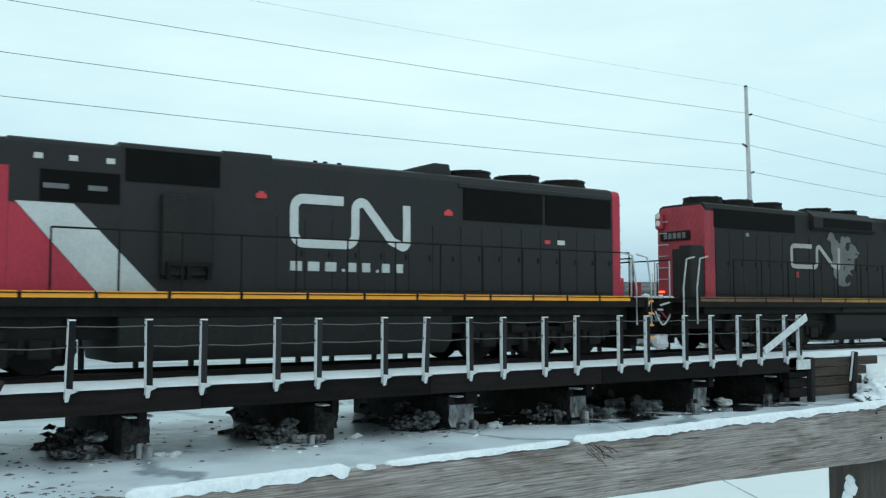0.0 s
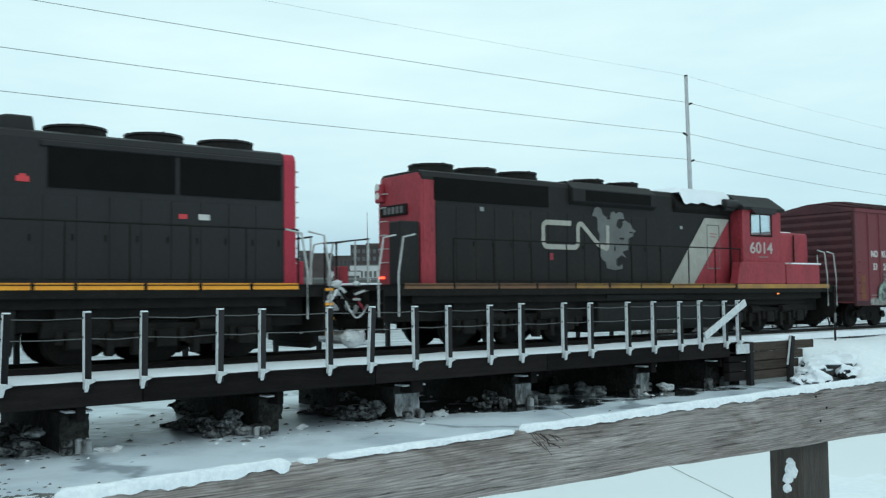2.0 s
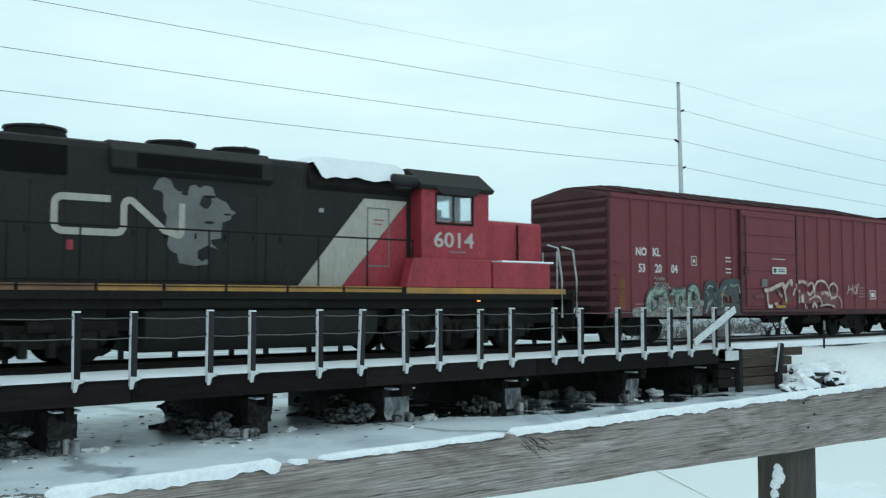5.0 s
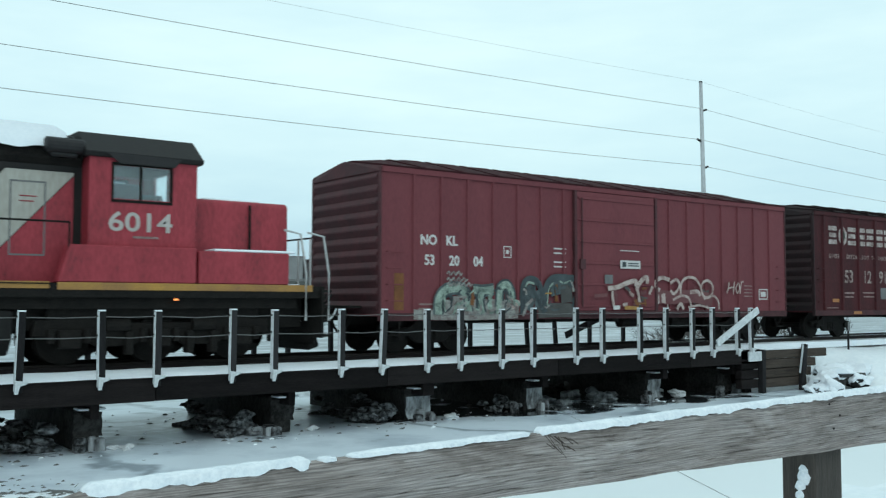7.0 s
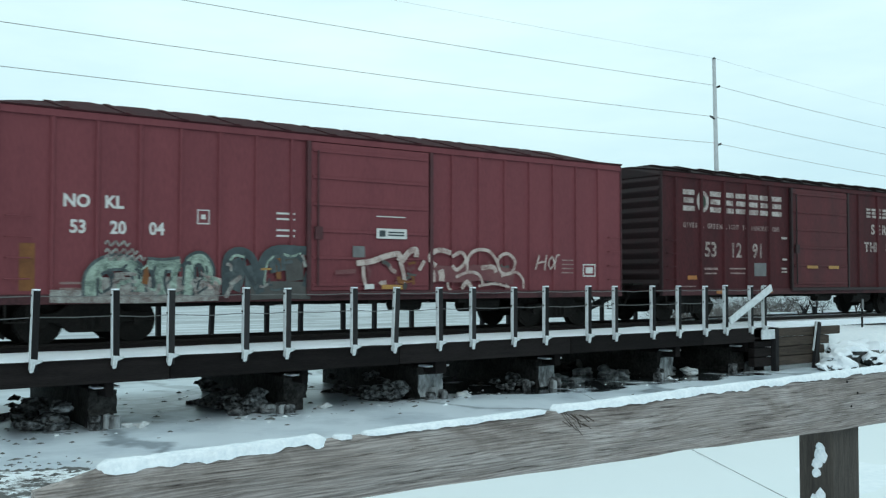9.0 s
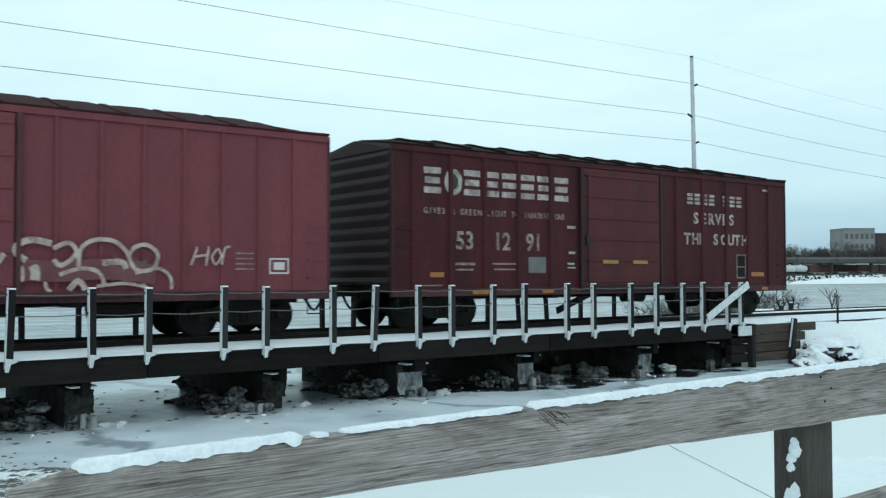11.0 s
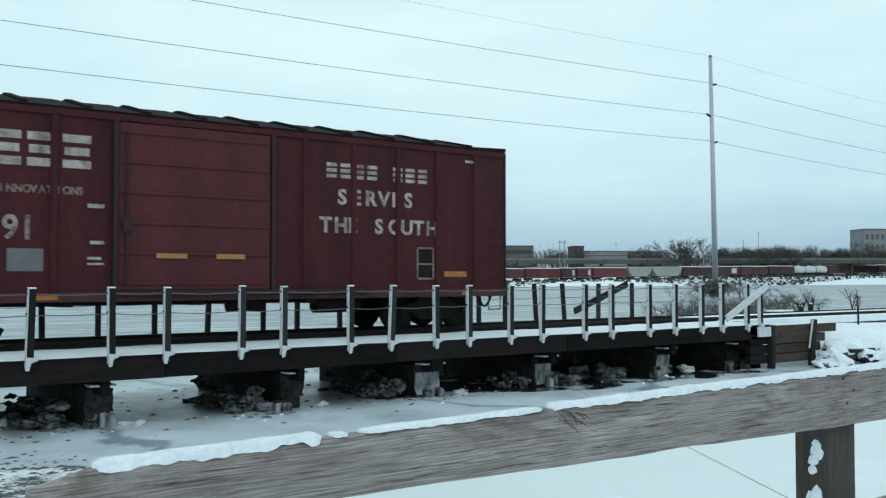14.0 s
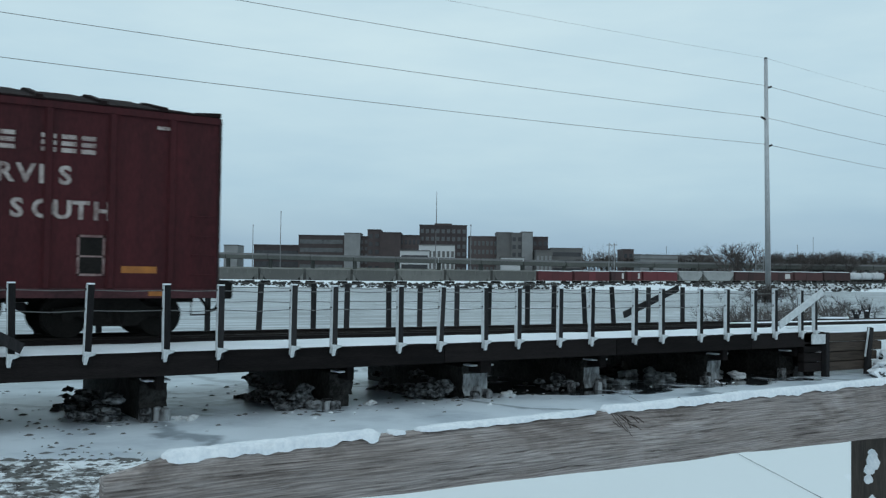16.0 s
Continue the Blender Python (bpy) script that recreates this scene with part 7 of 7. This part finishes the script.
# ---- across the river ----
def far_bank():
    sh = Shape()
    a = [far(-420, 425, -1.5), far(-420, 462, 5.0), far(-420, 700, 6.5), far(900, 520, -1.5), far(900, 560, 7.0), far(900, 900, 8.0)]
    n = 60
    rows = []
    for i in range(n + 1):
        f = i / n
        for j in range(3):
            p, q = Vector(a[j]), Vector(a[3 + j])
            v = p.lerp(q, f)
            v.z += 0.8 * noise.noise((i * 0.6, j * 3.0, 5)) if j else 0
            rows.append(tuple(v))
    sh.add(rows, [(i * 3 + j, (i + 1) * 3 + j, (i + 1) * 3 + j + 1, i * 3 + j + 1) for i in range(n) for j in range(2)])
    tagged(part("embankment", sh, GRASSBANK), "grey-green grassy embankment dusted with snow", "embankment", kind="structure")
    # stones along the waterline
    rnd = random.Random(5)
    st = Shape()
    for k in range(4800):
        x = rnd.uniform(-40, 560)
        y = 246.2 - 0.1086 * x + rnd.uniform(-2.5, 7 + 2 * far_lift(x))
        s = rnd.uniform(0.3, 1.0 + 0.12 * far_lift(x))
        z = max(ICE_Z, ground_height(x, y)) + rnd.uniform(-0.1, 0.1)
        st.add([(x - s, y, z), (x, y - s * 0.7, z - 0.2), (x + s, y, z), (x, y + s * 0.7, z), (x + 0.1 * s, y, z + s * rnd.uniform(0.5, 0.9))], [(0, 1, 4), (1, 2, 4), (2, 3, 4), (3, 0, 4)])
    tagged(part("shore_stones", st, ROCK), "line of dark stones along the far shore", "stones", kind="stuff")
    sn = Shape()
    for k in range(500):
        x = rnd.uniform(-40, 560)
        y = 246.2 - 0.1086 * x + rnd.uniform(-4.5, 5)
        s = rnd.uniform(0.4, 1.4)
        z = max(ICE_Z, ground_height(x, y)) + rnd.uniform(-0.1, 0.1)
        sn.add([(x - s, y, z), (x, y - s * 0.7, z - 0.2), (x + s, y, z), (x, y + s * 0.7, z), (x, y, z + s * 0.4)], [(0, 1, 4), (1, 2, 4), (2, 3, 4), (3, 0, 4)])
    tagged(part("shore_drifts", sn, SNOW), "broken snow drifts along the far shore", "snow", kind="stuff")


far_bank()
TRAIN_TURN = -6.2


def along(s, off=0.0):
    """A place on the far railway, s metres along it."""
    d = Vector((math.cos(radians(TRAIN_TURN)), math.sin(radians(TRAIN_TURN)), 0))
    n = Vector((-d.y, d.x, 0))
    p = Vector(far(0, 350)) + d * s + n * off
    return (p.x, p.y, -0.66 + far_lift(p.x))


def far_trucks(car, half):
    for x in (-half + 1.9, half - 1.9):
        part("truck", Shape().box(x - 1.2, x + 1.2, -1.2, 1.2, 0.1, 0.85), GRIME, car, bevel=0.1)


def far_hopper(s, length, material, tone):
    h = length / 2
    car = thing("hopper_car", along(s), tone + " covered hopper car across the river", "hopper car", "far freight cars", turn=TRAIN_TURN)
    part("body", Shape().slab([(-h, 3.0), (-h + 1.9, 1.0), (h - 1.9, 1.0), (h, 3.0), (h, 4.2), (-h, 4.2)], -1.5, 1.5), material, car, bevel=0.05)
    part("roof", Shape().long([(-1.5, 4.2), (1.5, 4.2), (0.5, 4.5), (-0.5, 4.5)], -h, h), material, car)
    part("end_cage", Shape().box(-h, -h + 0.9, -1.3, 1.3, 1.0, 3.2), HOPPERGREY, car)
    part("end_cage", Shape().box(h - 0.9, h, -1.3, 1.3, 1.0, 3.2), HOPPERGREY, car)
    for i in range(7):
        x = -h + 1.0 + (length - 2.0) * i / 6
        part("rib", Shape().box(x - 0.06, x + 0.06, -1.58, -1.5, 2.9, 4.2), material, car)
    far_trucks(car, h)


def far_box(s, length, material, tone, marks=False):
    h = length / 2
    car = thing("boxcar", along(s), tone + " boxcar standing across the river", "boxcar", "far freight cars", turn=TRAIN_TURN)
    part("body", Shape().box(-h, h, -1.5, 1.5, 1.0, 4.2), material, car, bevel=0.05)
    part("roof", Shape().long([(-1.55, 4.2), (1.55, 4.2), (0, 4.5)], -h, h), FROST, car)
    part("door", Shape().box(-1.4, 1.4, -1.58, -1.5, 1.15, 4.0), material, car)
    if marks:
        part("painted_mark", Shape().box(h * 0.35, h * 0.75, -1.52, -1.505, 1.7, 3.6), LETTER, car)
    far_trucks(car, h)


def far_tank(s, length):
    h = length / 2
    car = thing("tank_car", along(s), "white tank car standing across the river", "tank car", "far freight cars", turn=TRAIN_TURN)
    part("tank", Shape().tube((-h + 0.5, 0, 2.7), (h - 0.5, 0, 2.7), 1.45, 1.45, 20).tube((-h, 0, 2.7), (-h + 0.5, 0, 2.7), 0.9, 1.45, 20).tube((h - 0.5, 0, 2.7), (h, 0, 2.7), 1.45, 0.9, 20), WHITEWALL, car, smooth=True)
    part("dome", Shape().tube((0, 0, 4.1), (0, 0, 4.6), 0.45, 0.45, 12), WHITEWALL, car)
    part("underframe", Shape().box(-h, h, -0.5, 0.5, 0.9, 1.3), GRIME, car)
    far_trucks(car, h)


HOPPER_ENDS = (-118, -103, -89, -75, -60.4, -46.6, -31.7, -16.6, 0.2, 17.3, 34.9)
for a, b in zip(HOPPER_ENDS, HOPPER_ENDS[1:]):
    far_hopper((a + b) / 2, b - a - 0.9, HOPPERGREY, "grey")
s = 34.9
for kind, n, mark in (("r", 14.7, False), ("r", 15.6, False), ("d", 7.0, True), ("r", 7.2, True), ("r", 16.4, False), ("w", 11.9, False), ("w", 15.4, False), ("d", 16.9, False), ("d", 14.3, True), ("b", 16.4, False), ("b", 16.0, False), ("t", 7.1, False), ("t", 6.8, False), ("t", 7.3, False), ("b", 17.0, False), ("d", 16.0, False), ("d", 16.0, False), ("b", 16.0, False), ("r", 16.0, False), ("d", 16.0, False), ("b", 16.0, False)):
    c, long = s + n / 2, n - 0.9
    if kind == "r":
        far_box(c, long, FARRED, "red", mark)
    elif kind in "db":
        far_box(c, long, FARDARK, "dark brown", mark)
    elif kind == "w":
        far_hopper(c, long, PALEHOPPER, "pale")
    else:
        far_tank(c, long)
    s += n


def building(px0, px1, top, d, wall, depth=18.0, floors=0, bays=0, label="", base=4.0, glass=None, ribbon=False, name="office_building"):
    """A block across the river; sides and height by its bearing at the distance d."""
    u0, u1 = (px0 - 784) / 1940 * d, (px1 - 784) / 1940 * d
    z1 = 1.125 + (494 + (0.5 * (px0 + px1) - 784) * 0.014 - top) * d / 1940
    w, h = (u1 - u0), z1 - base
    b = thing(name, far((u0 + u1) / 2, d, base), label or "dark brick office block across the river", "building", "town across the river", turn=FAR_TURN)
    part("wall", Shape().box(-w / 2, w / 2, 0, depth, -6, h), wall, b)
    part("roof", Shape().box(-w / 2 - 0.2, w / 2 + 0.2, -0.25, depth, h, h + 0.5), GREYWALL if wall is not BRICK else BRICK, b)
    if floors:
        fh = h / (floors + 0.4)
        if ribbon:
            for i in range(floors):
                part("window", Shape().box(-w / 2 + 0.8, w / 2 - 0.8, -0.08, 0.05, (i + 0.45) * fh, (i + 0.95) * fh), glass or DARKGLASS, b)
        else:
            bw = w / bays
            pane = Shape().box(-bw * 0.3, bw * 0.3, -0.1, 0.05, 0, fh * 0.52).mesh("window")
            for i in range(floors):
                for j in range(bays):
                    part("window", pane, glass or DARKGLASS, b).location = (-w / 2 + (j + 0.5) * bw, 0, (i + 0.4) * fh)
    return b


LITGLASS = surface("pale_window_glass", two((0.06, 0.068, 0.075), (0.15, 0.16, 0.17)), 0.4, (0.2, 0.4), bump=0)
building(449, 530, 434, 640, BRICK, floors=2, ribbon=True)
building(528, 609, 417, 620, BRICK, floors=4, ribbon=True, glass=LITGLASS)
building(609, 637, 413, 618, PALEWALL, label="pale grey stair tower of the office blocks")
building(636, 652, 419, 622, BRICK, floors=5, bays=2, glass=LITGLASS)
building(650, 673, 407, 619, BRICK, floors=5, bays=2)
building(672, 709, 412, 617, BRICK)
building(707, 744, 417, 622, BRICK, floors=4, bays=5)
main_block = building(742, 826, 399, 625, BRICK, floors=6, bays=9, label="tall dark brick main block with a mast", glass=LITGLASS)
part("mast", Shape().tube((-4, 6, 28), (-4, 6, 48), 0.28, 0.1, 6), GREYWALL, main_block)
part("penthouse", Shape().box(-5, 5, 3, 12, 27.5, 29.2), BRICK, main_block)
building(708, 760, 444, 560, WHITEWALL, floors=2, ribbon=True, label="low white-fronted hall before the brick blocks", depth=10)
building(741, 805, 434, 562, WHITEWALL, floors=2, bays=8, label="white-fronted hall with small windows", depth=10, glass=GREYWALL)
building(830, 881, 419, 622, BRICK, floors=4, bays=7, glass=LITGLASS)
building(879, 907, 412, 618, GREYWALL, label="grey concrete block across the river")
building(905, 925, 413, 616, GREYWALL, label="grey concrete block across the river", floors=5, bays=2)
building(924, 943, 411, 614, PALEWALL, label="pale concrete stair tower")
building(942, 970, 420, 622, BRICK, floors=4, bays=3)
building(888, 928, 456, 540, WHITEWALL, label="low white shed across the river", depth=8)
building(949, 978, 444, 600, GREYWALL, floors=2, bays=4, glass=PALEWALL, label="low grey block across the river")
building(976, 1031, 440, 610, GREYWALL, floors=3, ribbon=True, label="low grey office block")
building(1103, 1122, 442, 640, BRICK, floors=3, bays=2)
building(1120, 1135, 451, 640, GREYWALL, label="low grey block across the river")
for k in range(2):
    building(1134, 1200, 452 + 7 * k, 600 - 3 * k, PALEWALL, floors=1 + k, ribbon=True, label="open parking deck across the river", name="parking_deck")
building(1198, 1262, 453, 620, GREYWALL, floors=2, bays=12, label="long low grey block across the river")
building(1520, 1640, 466, 620, GREYWALL, floors=1, ribbon=True, label="long low pale block across the river", base=8)
building(1636, 1694, 418, 640, PALEWALL, floors=4, bays=6, glass=LITGLASS, label="pale four-storey block across the river")
building(1692, 1790, 428, 645, BRICK, floors=4, bays=9)
building(396, 420, 434, 640, PALEWALL, label="pale gas plant across the river")
building(196, 212, 440, 640, BRICK, label="small chapel with a spire across the river", name="chapel")


def far_mast(px, top, d, r, label="slender steel mast across the river"):
    z = 1.125 + (494 + (px - 784) * 0.014 - top) * d / 1940
    m = thing("lamp_mast", far((px - 784) / 1940 * d, d, 0), label, "mast", "masts across the river")
    part("shaft", Shape().tube((0, 0, -1.5), (0, 0, z), r, r * 0.5, 8), GREYWALL, m)
    part("head", Shape().tube((0, 0, z - 0.5), (0, 0, z), r * 1.2, r * 0.9, 8), GREYWALL, m)


for px, top, d in ((496, 373, 420), (447, 397, 420), (771, 408, 420), (833, 397, 420), (202, 372, 420), (1440, 420, 700), (1412, 433, 640), (1180, 436, 640)):
    far_mast(px, top, d, 0.22)
spire = thing("spire", far(-190, 640, 14), "small dark church spire", "spire")
part("cone", Shape().tube((0, 0, 0), (0, 0, 12), 1.6, 0.05, 8), BRICK, spire)


def lattice_tower(px, half, top, d):
    z = 1.125 + (494 + (px - 784) * 0.014 - top) * d / 1940
    t = thing("lattice_tower", far((px - 784) / 1940 * d, d, -0.9), "twin-legged steel lattice tower", "pylon", "masts across the river", turn=FAR_TURN)
    w = half / 1940 * d
    for x in (-w, w):
        part("leg", Shape().tube((x, 0, -0.5), (x * 0.9, 0, z), 0.16, 0.12, 6), PALEWALL, t)
    k = 7
    for i in range(k):
        a, b = z * i / k, z * (i + 1) / k
        part("brace", Shape().tube((-w, 0, a), (w, 0, b), 0.07, 0.07, 4), PALEWALL, t)
        part("brace", Shape().tube((w, 0, a), (-w, 0, b), 0.07, 0.07, 4), PALEWALL, t)
    for zz in (z * 0.72, z * 0.95):
        part("crossarm", Shape().box(-w * 1.8, w * 1.8, -0.12, 0.12, zz - 0.12, zz + 0.12), PALEWALL, t)


lattice_tower(1083, 5, 425, 400)
lattice_tower(1345, 7, 436, 430)


def highway():
    hw = thing("highway_viaduct", (0, 0, 0), "long grey concrete highway viaduct with a rail", "viaduct")
    bends = [Vector(far(-300, 452, 11.6)), Vector(far(51, 460, 8.0)), Vector(far(420, 475, 8.6))]
    off = Vector((-FORWARD.x, -FORWARD.y, 0)) * 5.8
    for a, b, n in ((bends[0], bends[1], 20), (bends[1], bends[2], 20)):
        for i in range(n):
            p, q = a.lerp(b, i / n), a.lerp(b, (i + 0.985) / n)
            part("deck_span", Shape().beam(p, q, 12, 1.5), ROADDECK, hw)
            part("parapet", Shape().beam(p + off + Vector((0, 0, 1.15)), q + off + Vector((0, 0, 1.15)), 0.3, 0.75), GREYWALL, hw)
            part("column", Shape().tube((p.x, p.y, -2), (p.x, p.y, p.z - 0.6), 0.9, 0.9, 8), ROADDECK, hw)


highway()


# ---- bare trees and brush ----
def bare_tree_mesh(name, height, seed, levels=5, spread=0.5, seg=3, radius=0.03):
    rnd = random.Random(seed)
    sh = Shape()

    def grow(p, d, length, r, level):
        q = p + d * length
        sh.tube(p, q, r, r * 0.65, 6 if level == 0 else seg)
        if level >= levels:
            return
        for k in range(rnd.choice((2, 3, 3)) if level else rnd.choice((4, 5))):
            turn = Vector((rnd.gauss(0, spread), rnd.gauss(0, spread), rnd.gauss(0.1, spread * 0.6)))
            start = p.lerp(q, rnd.uniform(0.55, 1.0))
            grow(start, (d + turn).normalized(), length * rnd.uniform(0.6, 0.82), r * 0.58, level + 1)

    grow(Vector((0, 0, -0.3)), Vector((0, 0, 1)), height * 0.27, height * radius, 0)
    return sh.mesh(name)


CROWNS = [bare_tree_mesh("crown", 10, 31 + k, 6, 0.42, 3, 0.026) for k in range(4)]
BRUSH = [bare_tree_mesh("crown", 3.0, 51 + k, 4, 0.6, 3, 0.011) for k in range(4)]


def tree_at(place, height, k, label, group):
    t = thing("bare_tree", place, label, "tree", group)
    b = part("crown", CROWNS[k % 4], TWIG, t)
    b.scale = (height / 10 * 1.25, height / 10 * 1.25, height / 10)
    b.rotation_euler = (0, 0, k * 1.9)


rnd_t = random.Random(9)
for px, top, d in ((1290, 432, 440), (1308, 428, 445), (1325, 430, 450), (1300, 440, 430), (1238, 436, 600), (1380, 446, 470), (1398, 444, 475), (1414, 446, 480), (1365, 450, 465), (1455, 445, 520), (1475, 443, 530), (1492, 447, 540), (1530, 445, 640), (1548, 444, 650), (1562, 446, 640), (1064, 446, 640), (1078, 447, 640), (1090, 450, 640), (1150, 448, 660), (1170, 446, 660), (1205, 447, 660), (1620, 440, 500), (1650, 446, 520), (1700, 448, 520), (1590, 448, 560)) + tuple((rnd_t.uniform(1355, 1500), rnd_t.uniform(446, 456), rnd_t.uniform(455, 500)) for _ in range(34)) + tuple((rnd_t.uniform(1500, 1900), rnd_t.uniform(448, 458), rnd_t.uniform(480, 620)) for _ in range(30)) + tuple((rnd_t.uniform(1480, 1720), rnd_t.uniform(450, 464), rnd_t.uniform(540, 605)) for _ in range(40)) + tuple((rnd_t.uniform(1030, 1280), rnd_t.uniform(450, 458), rnd_t.uniform(600, 650)) for _ in range(22)):
    z = 1.125 + (494 + (px - 784) * 0.014 - top) * d / 1940
    base = 0.0 if d < 500 else 5.0
    tree_at(far((px - 784) / 1940 * d, d, base), (z - base) * 1.42, rnd_t.randrange(40), "bare leafless tree across the river", "far trees")


def far_woods():
    """The far belt of leafless trees along the skyline."""
    rnd = random.Random(77)
    sh = Shape()
    for k in range(2600):
        u = rnd.uniform(80, 560)
        d = rnd.uniform(650, 760)
        p = far(u, d)
        h = 14.5 + 11 * noise.noise((u * 0.035, 0, 0)) + 4 * noise.noise((u * 0.2, 4, 0)) + rnd.uniform(-3, 3)
        a = rnd.uniform(-0.5, 0.5)
        sh.add([(p[0] - 0.18, p[1], 4), (p[0] + 0.18, p[1], 4), (p[0] + a * 3, p[1], 4 + h), (p[0], p[1] + 0.2, 4)], [(0, 1, 2), (1, 3, 2), (3, 0, 2)])
        for e in range(6):
            z0 = 4 + h * rnd.uniform(0.25, 0.7)
            x1 = p[0] + rnd.uniform(-2.5, 2.5)
            z1 = z0 + rnd.uniform(1, 3.4)
            sh.add([(p[0], p[1], z0 - 0.3), (p[0], p[1] - 0.1, z0 + 0.3), (x1, p[1], z1)], [(0, 1, 2), (2, 1, 0)])
    tagged(part("far_woods", sh, TWIG), "belt of leafless trees on the far skyline", "woods", kind="stuff")


far_woods()


def shrub_at(x, y, z, height, k):
    t = thing("bare_shrub", (x, y, z), "leafless brown shrub on the snowy bank", "shrub", "shrubs on the bank")
    b = part("crown", BRUSH[k % 4], TWIG, t)
    b.scale = (height / 3 * 1.3, height / 3 * 1.3, height / 3)
    b.rotation_euler = (0, 0, k * 2.3)


rnd_s = random.Random(14)
for k in range(46):
    x = rnd_s.uniform(38, 57)
    y = 27.5 + (x - 36) * 0.42 + rnd_s.uniform(-1.5, 3.0)
    x, y = plan(x, y)
    shrub_at(x, y, max(ICE_Z, ground_height(x, y)) - 0.05, rnd_s.uniform(2.0, 3.7), k)
for k in range(20):
    x = rnd_s.uniform(50, 78)
    y = 36 + (x - 50) * 0.35 + rnd_s.uniform(-2, 3)
    x, y = plan(x, y)
    shrub_at(x, y, max(ICE_Z, ground_height(x, y)) - 0.05, rnd_s.uniform(2.0, 3.8), k)
for k in range(52):
    x, y = (109.9 + rnd_s.gauss(0, 1.5), 85.2 + rnd_s.gauss(0, 0.8)) if k < 34 else (110.0 + rnd_s.gauss(0, 5.0), 84.0 + rnd_s.gauss(0, 3.0))
    shrub_at(x, y, ICE_Z - 0.1, rnd_s.uniform(4.0, 5.8) if k < 34 else rnd_s.uniform(2.6, 4.0), k)
sapling = thing("bare_sapling", (*plan(43.5, 24.5), ground_height(*plan(43.5, 24.5))), "slim leafless sapling beside the track", "tree", "shrubs on the bank")
part("crown", bare_tree_mesh("crown", 2.7, 5, 3, 0.4, 4, 0.014), TWIG, sapling)


def weeds():
    """Dry stalks at the water's edge."""
    rnd = random.Random(2)
    sh = Shape()
    for k in range(600):
        x, y = plan(rnd.gauss(3.4, 1.2), rnd.gauss(12.6, 1.0))
        z = max(ICE_Z, ground_height(x, y))
        h, a, c = rnd.uniform(0.015, 0.045), rnd.gauss(0, 0.12), rnd.gauss(0, 0.12)
        sh.add([(x - 0.006, y, z), (x + 0.006, y, z), (x + a, y + c, z + h)], [(0, 1, 2), (2, 1, 0)])
    tagged(part("dry_weeds", sh, TWIG), "dry brown weeds on the muddy shore", "weeds", kind="stuff")


weeds()


# ---- what moves: the train rolls off along the track ----
ROLL = [(0.0, 0.0), (3.0, 12.35), (5.5, 22.65), (7.0, 28.83), (10.0, 41.14), (12.5, 51.82), (14.25, 59.17), (16.0, 66.55)]


def rolled(t):
    return float(np.interp(t, [a for a, b in ROLL], [b for a, b in ROLL]))


def motions():
    for car in TRAIN:
        x, y, z = car.matrix_basis.translation
        walk(car, [(t, pose(x - s, y, z)) for t, s in ROLL])
    for wheel, x, r in WHEELS:
        walk(wheel, [(t, pose(x, 0, r, 0, math.degrees(-rolled(t) / r) % 360, 0)) for t in [16.0 * i / 128 for i in range(129)]])


motions()
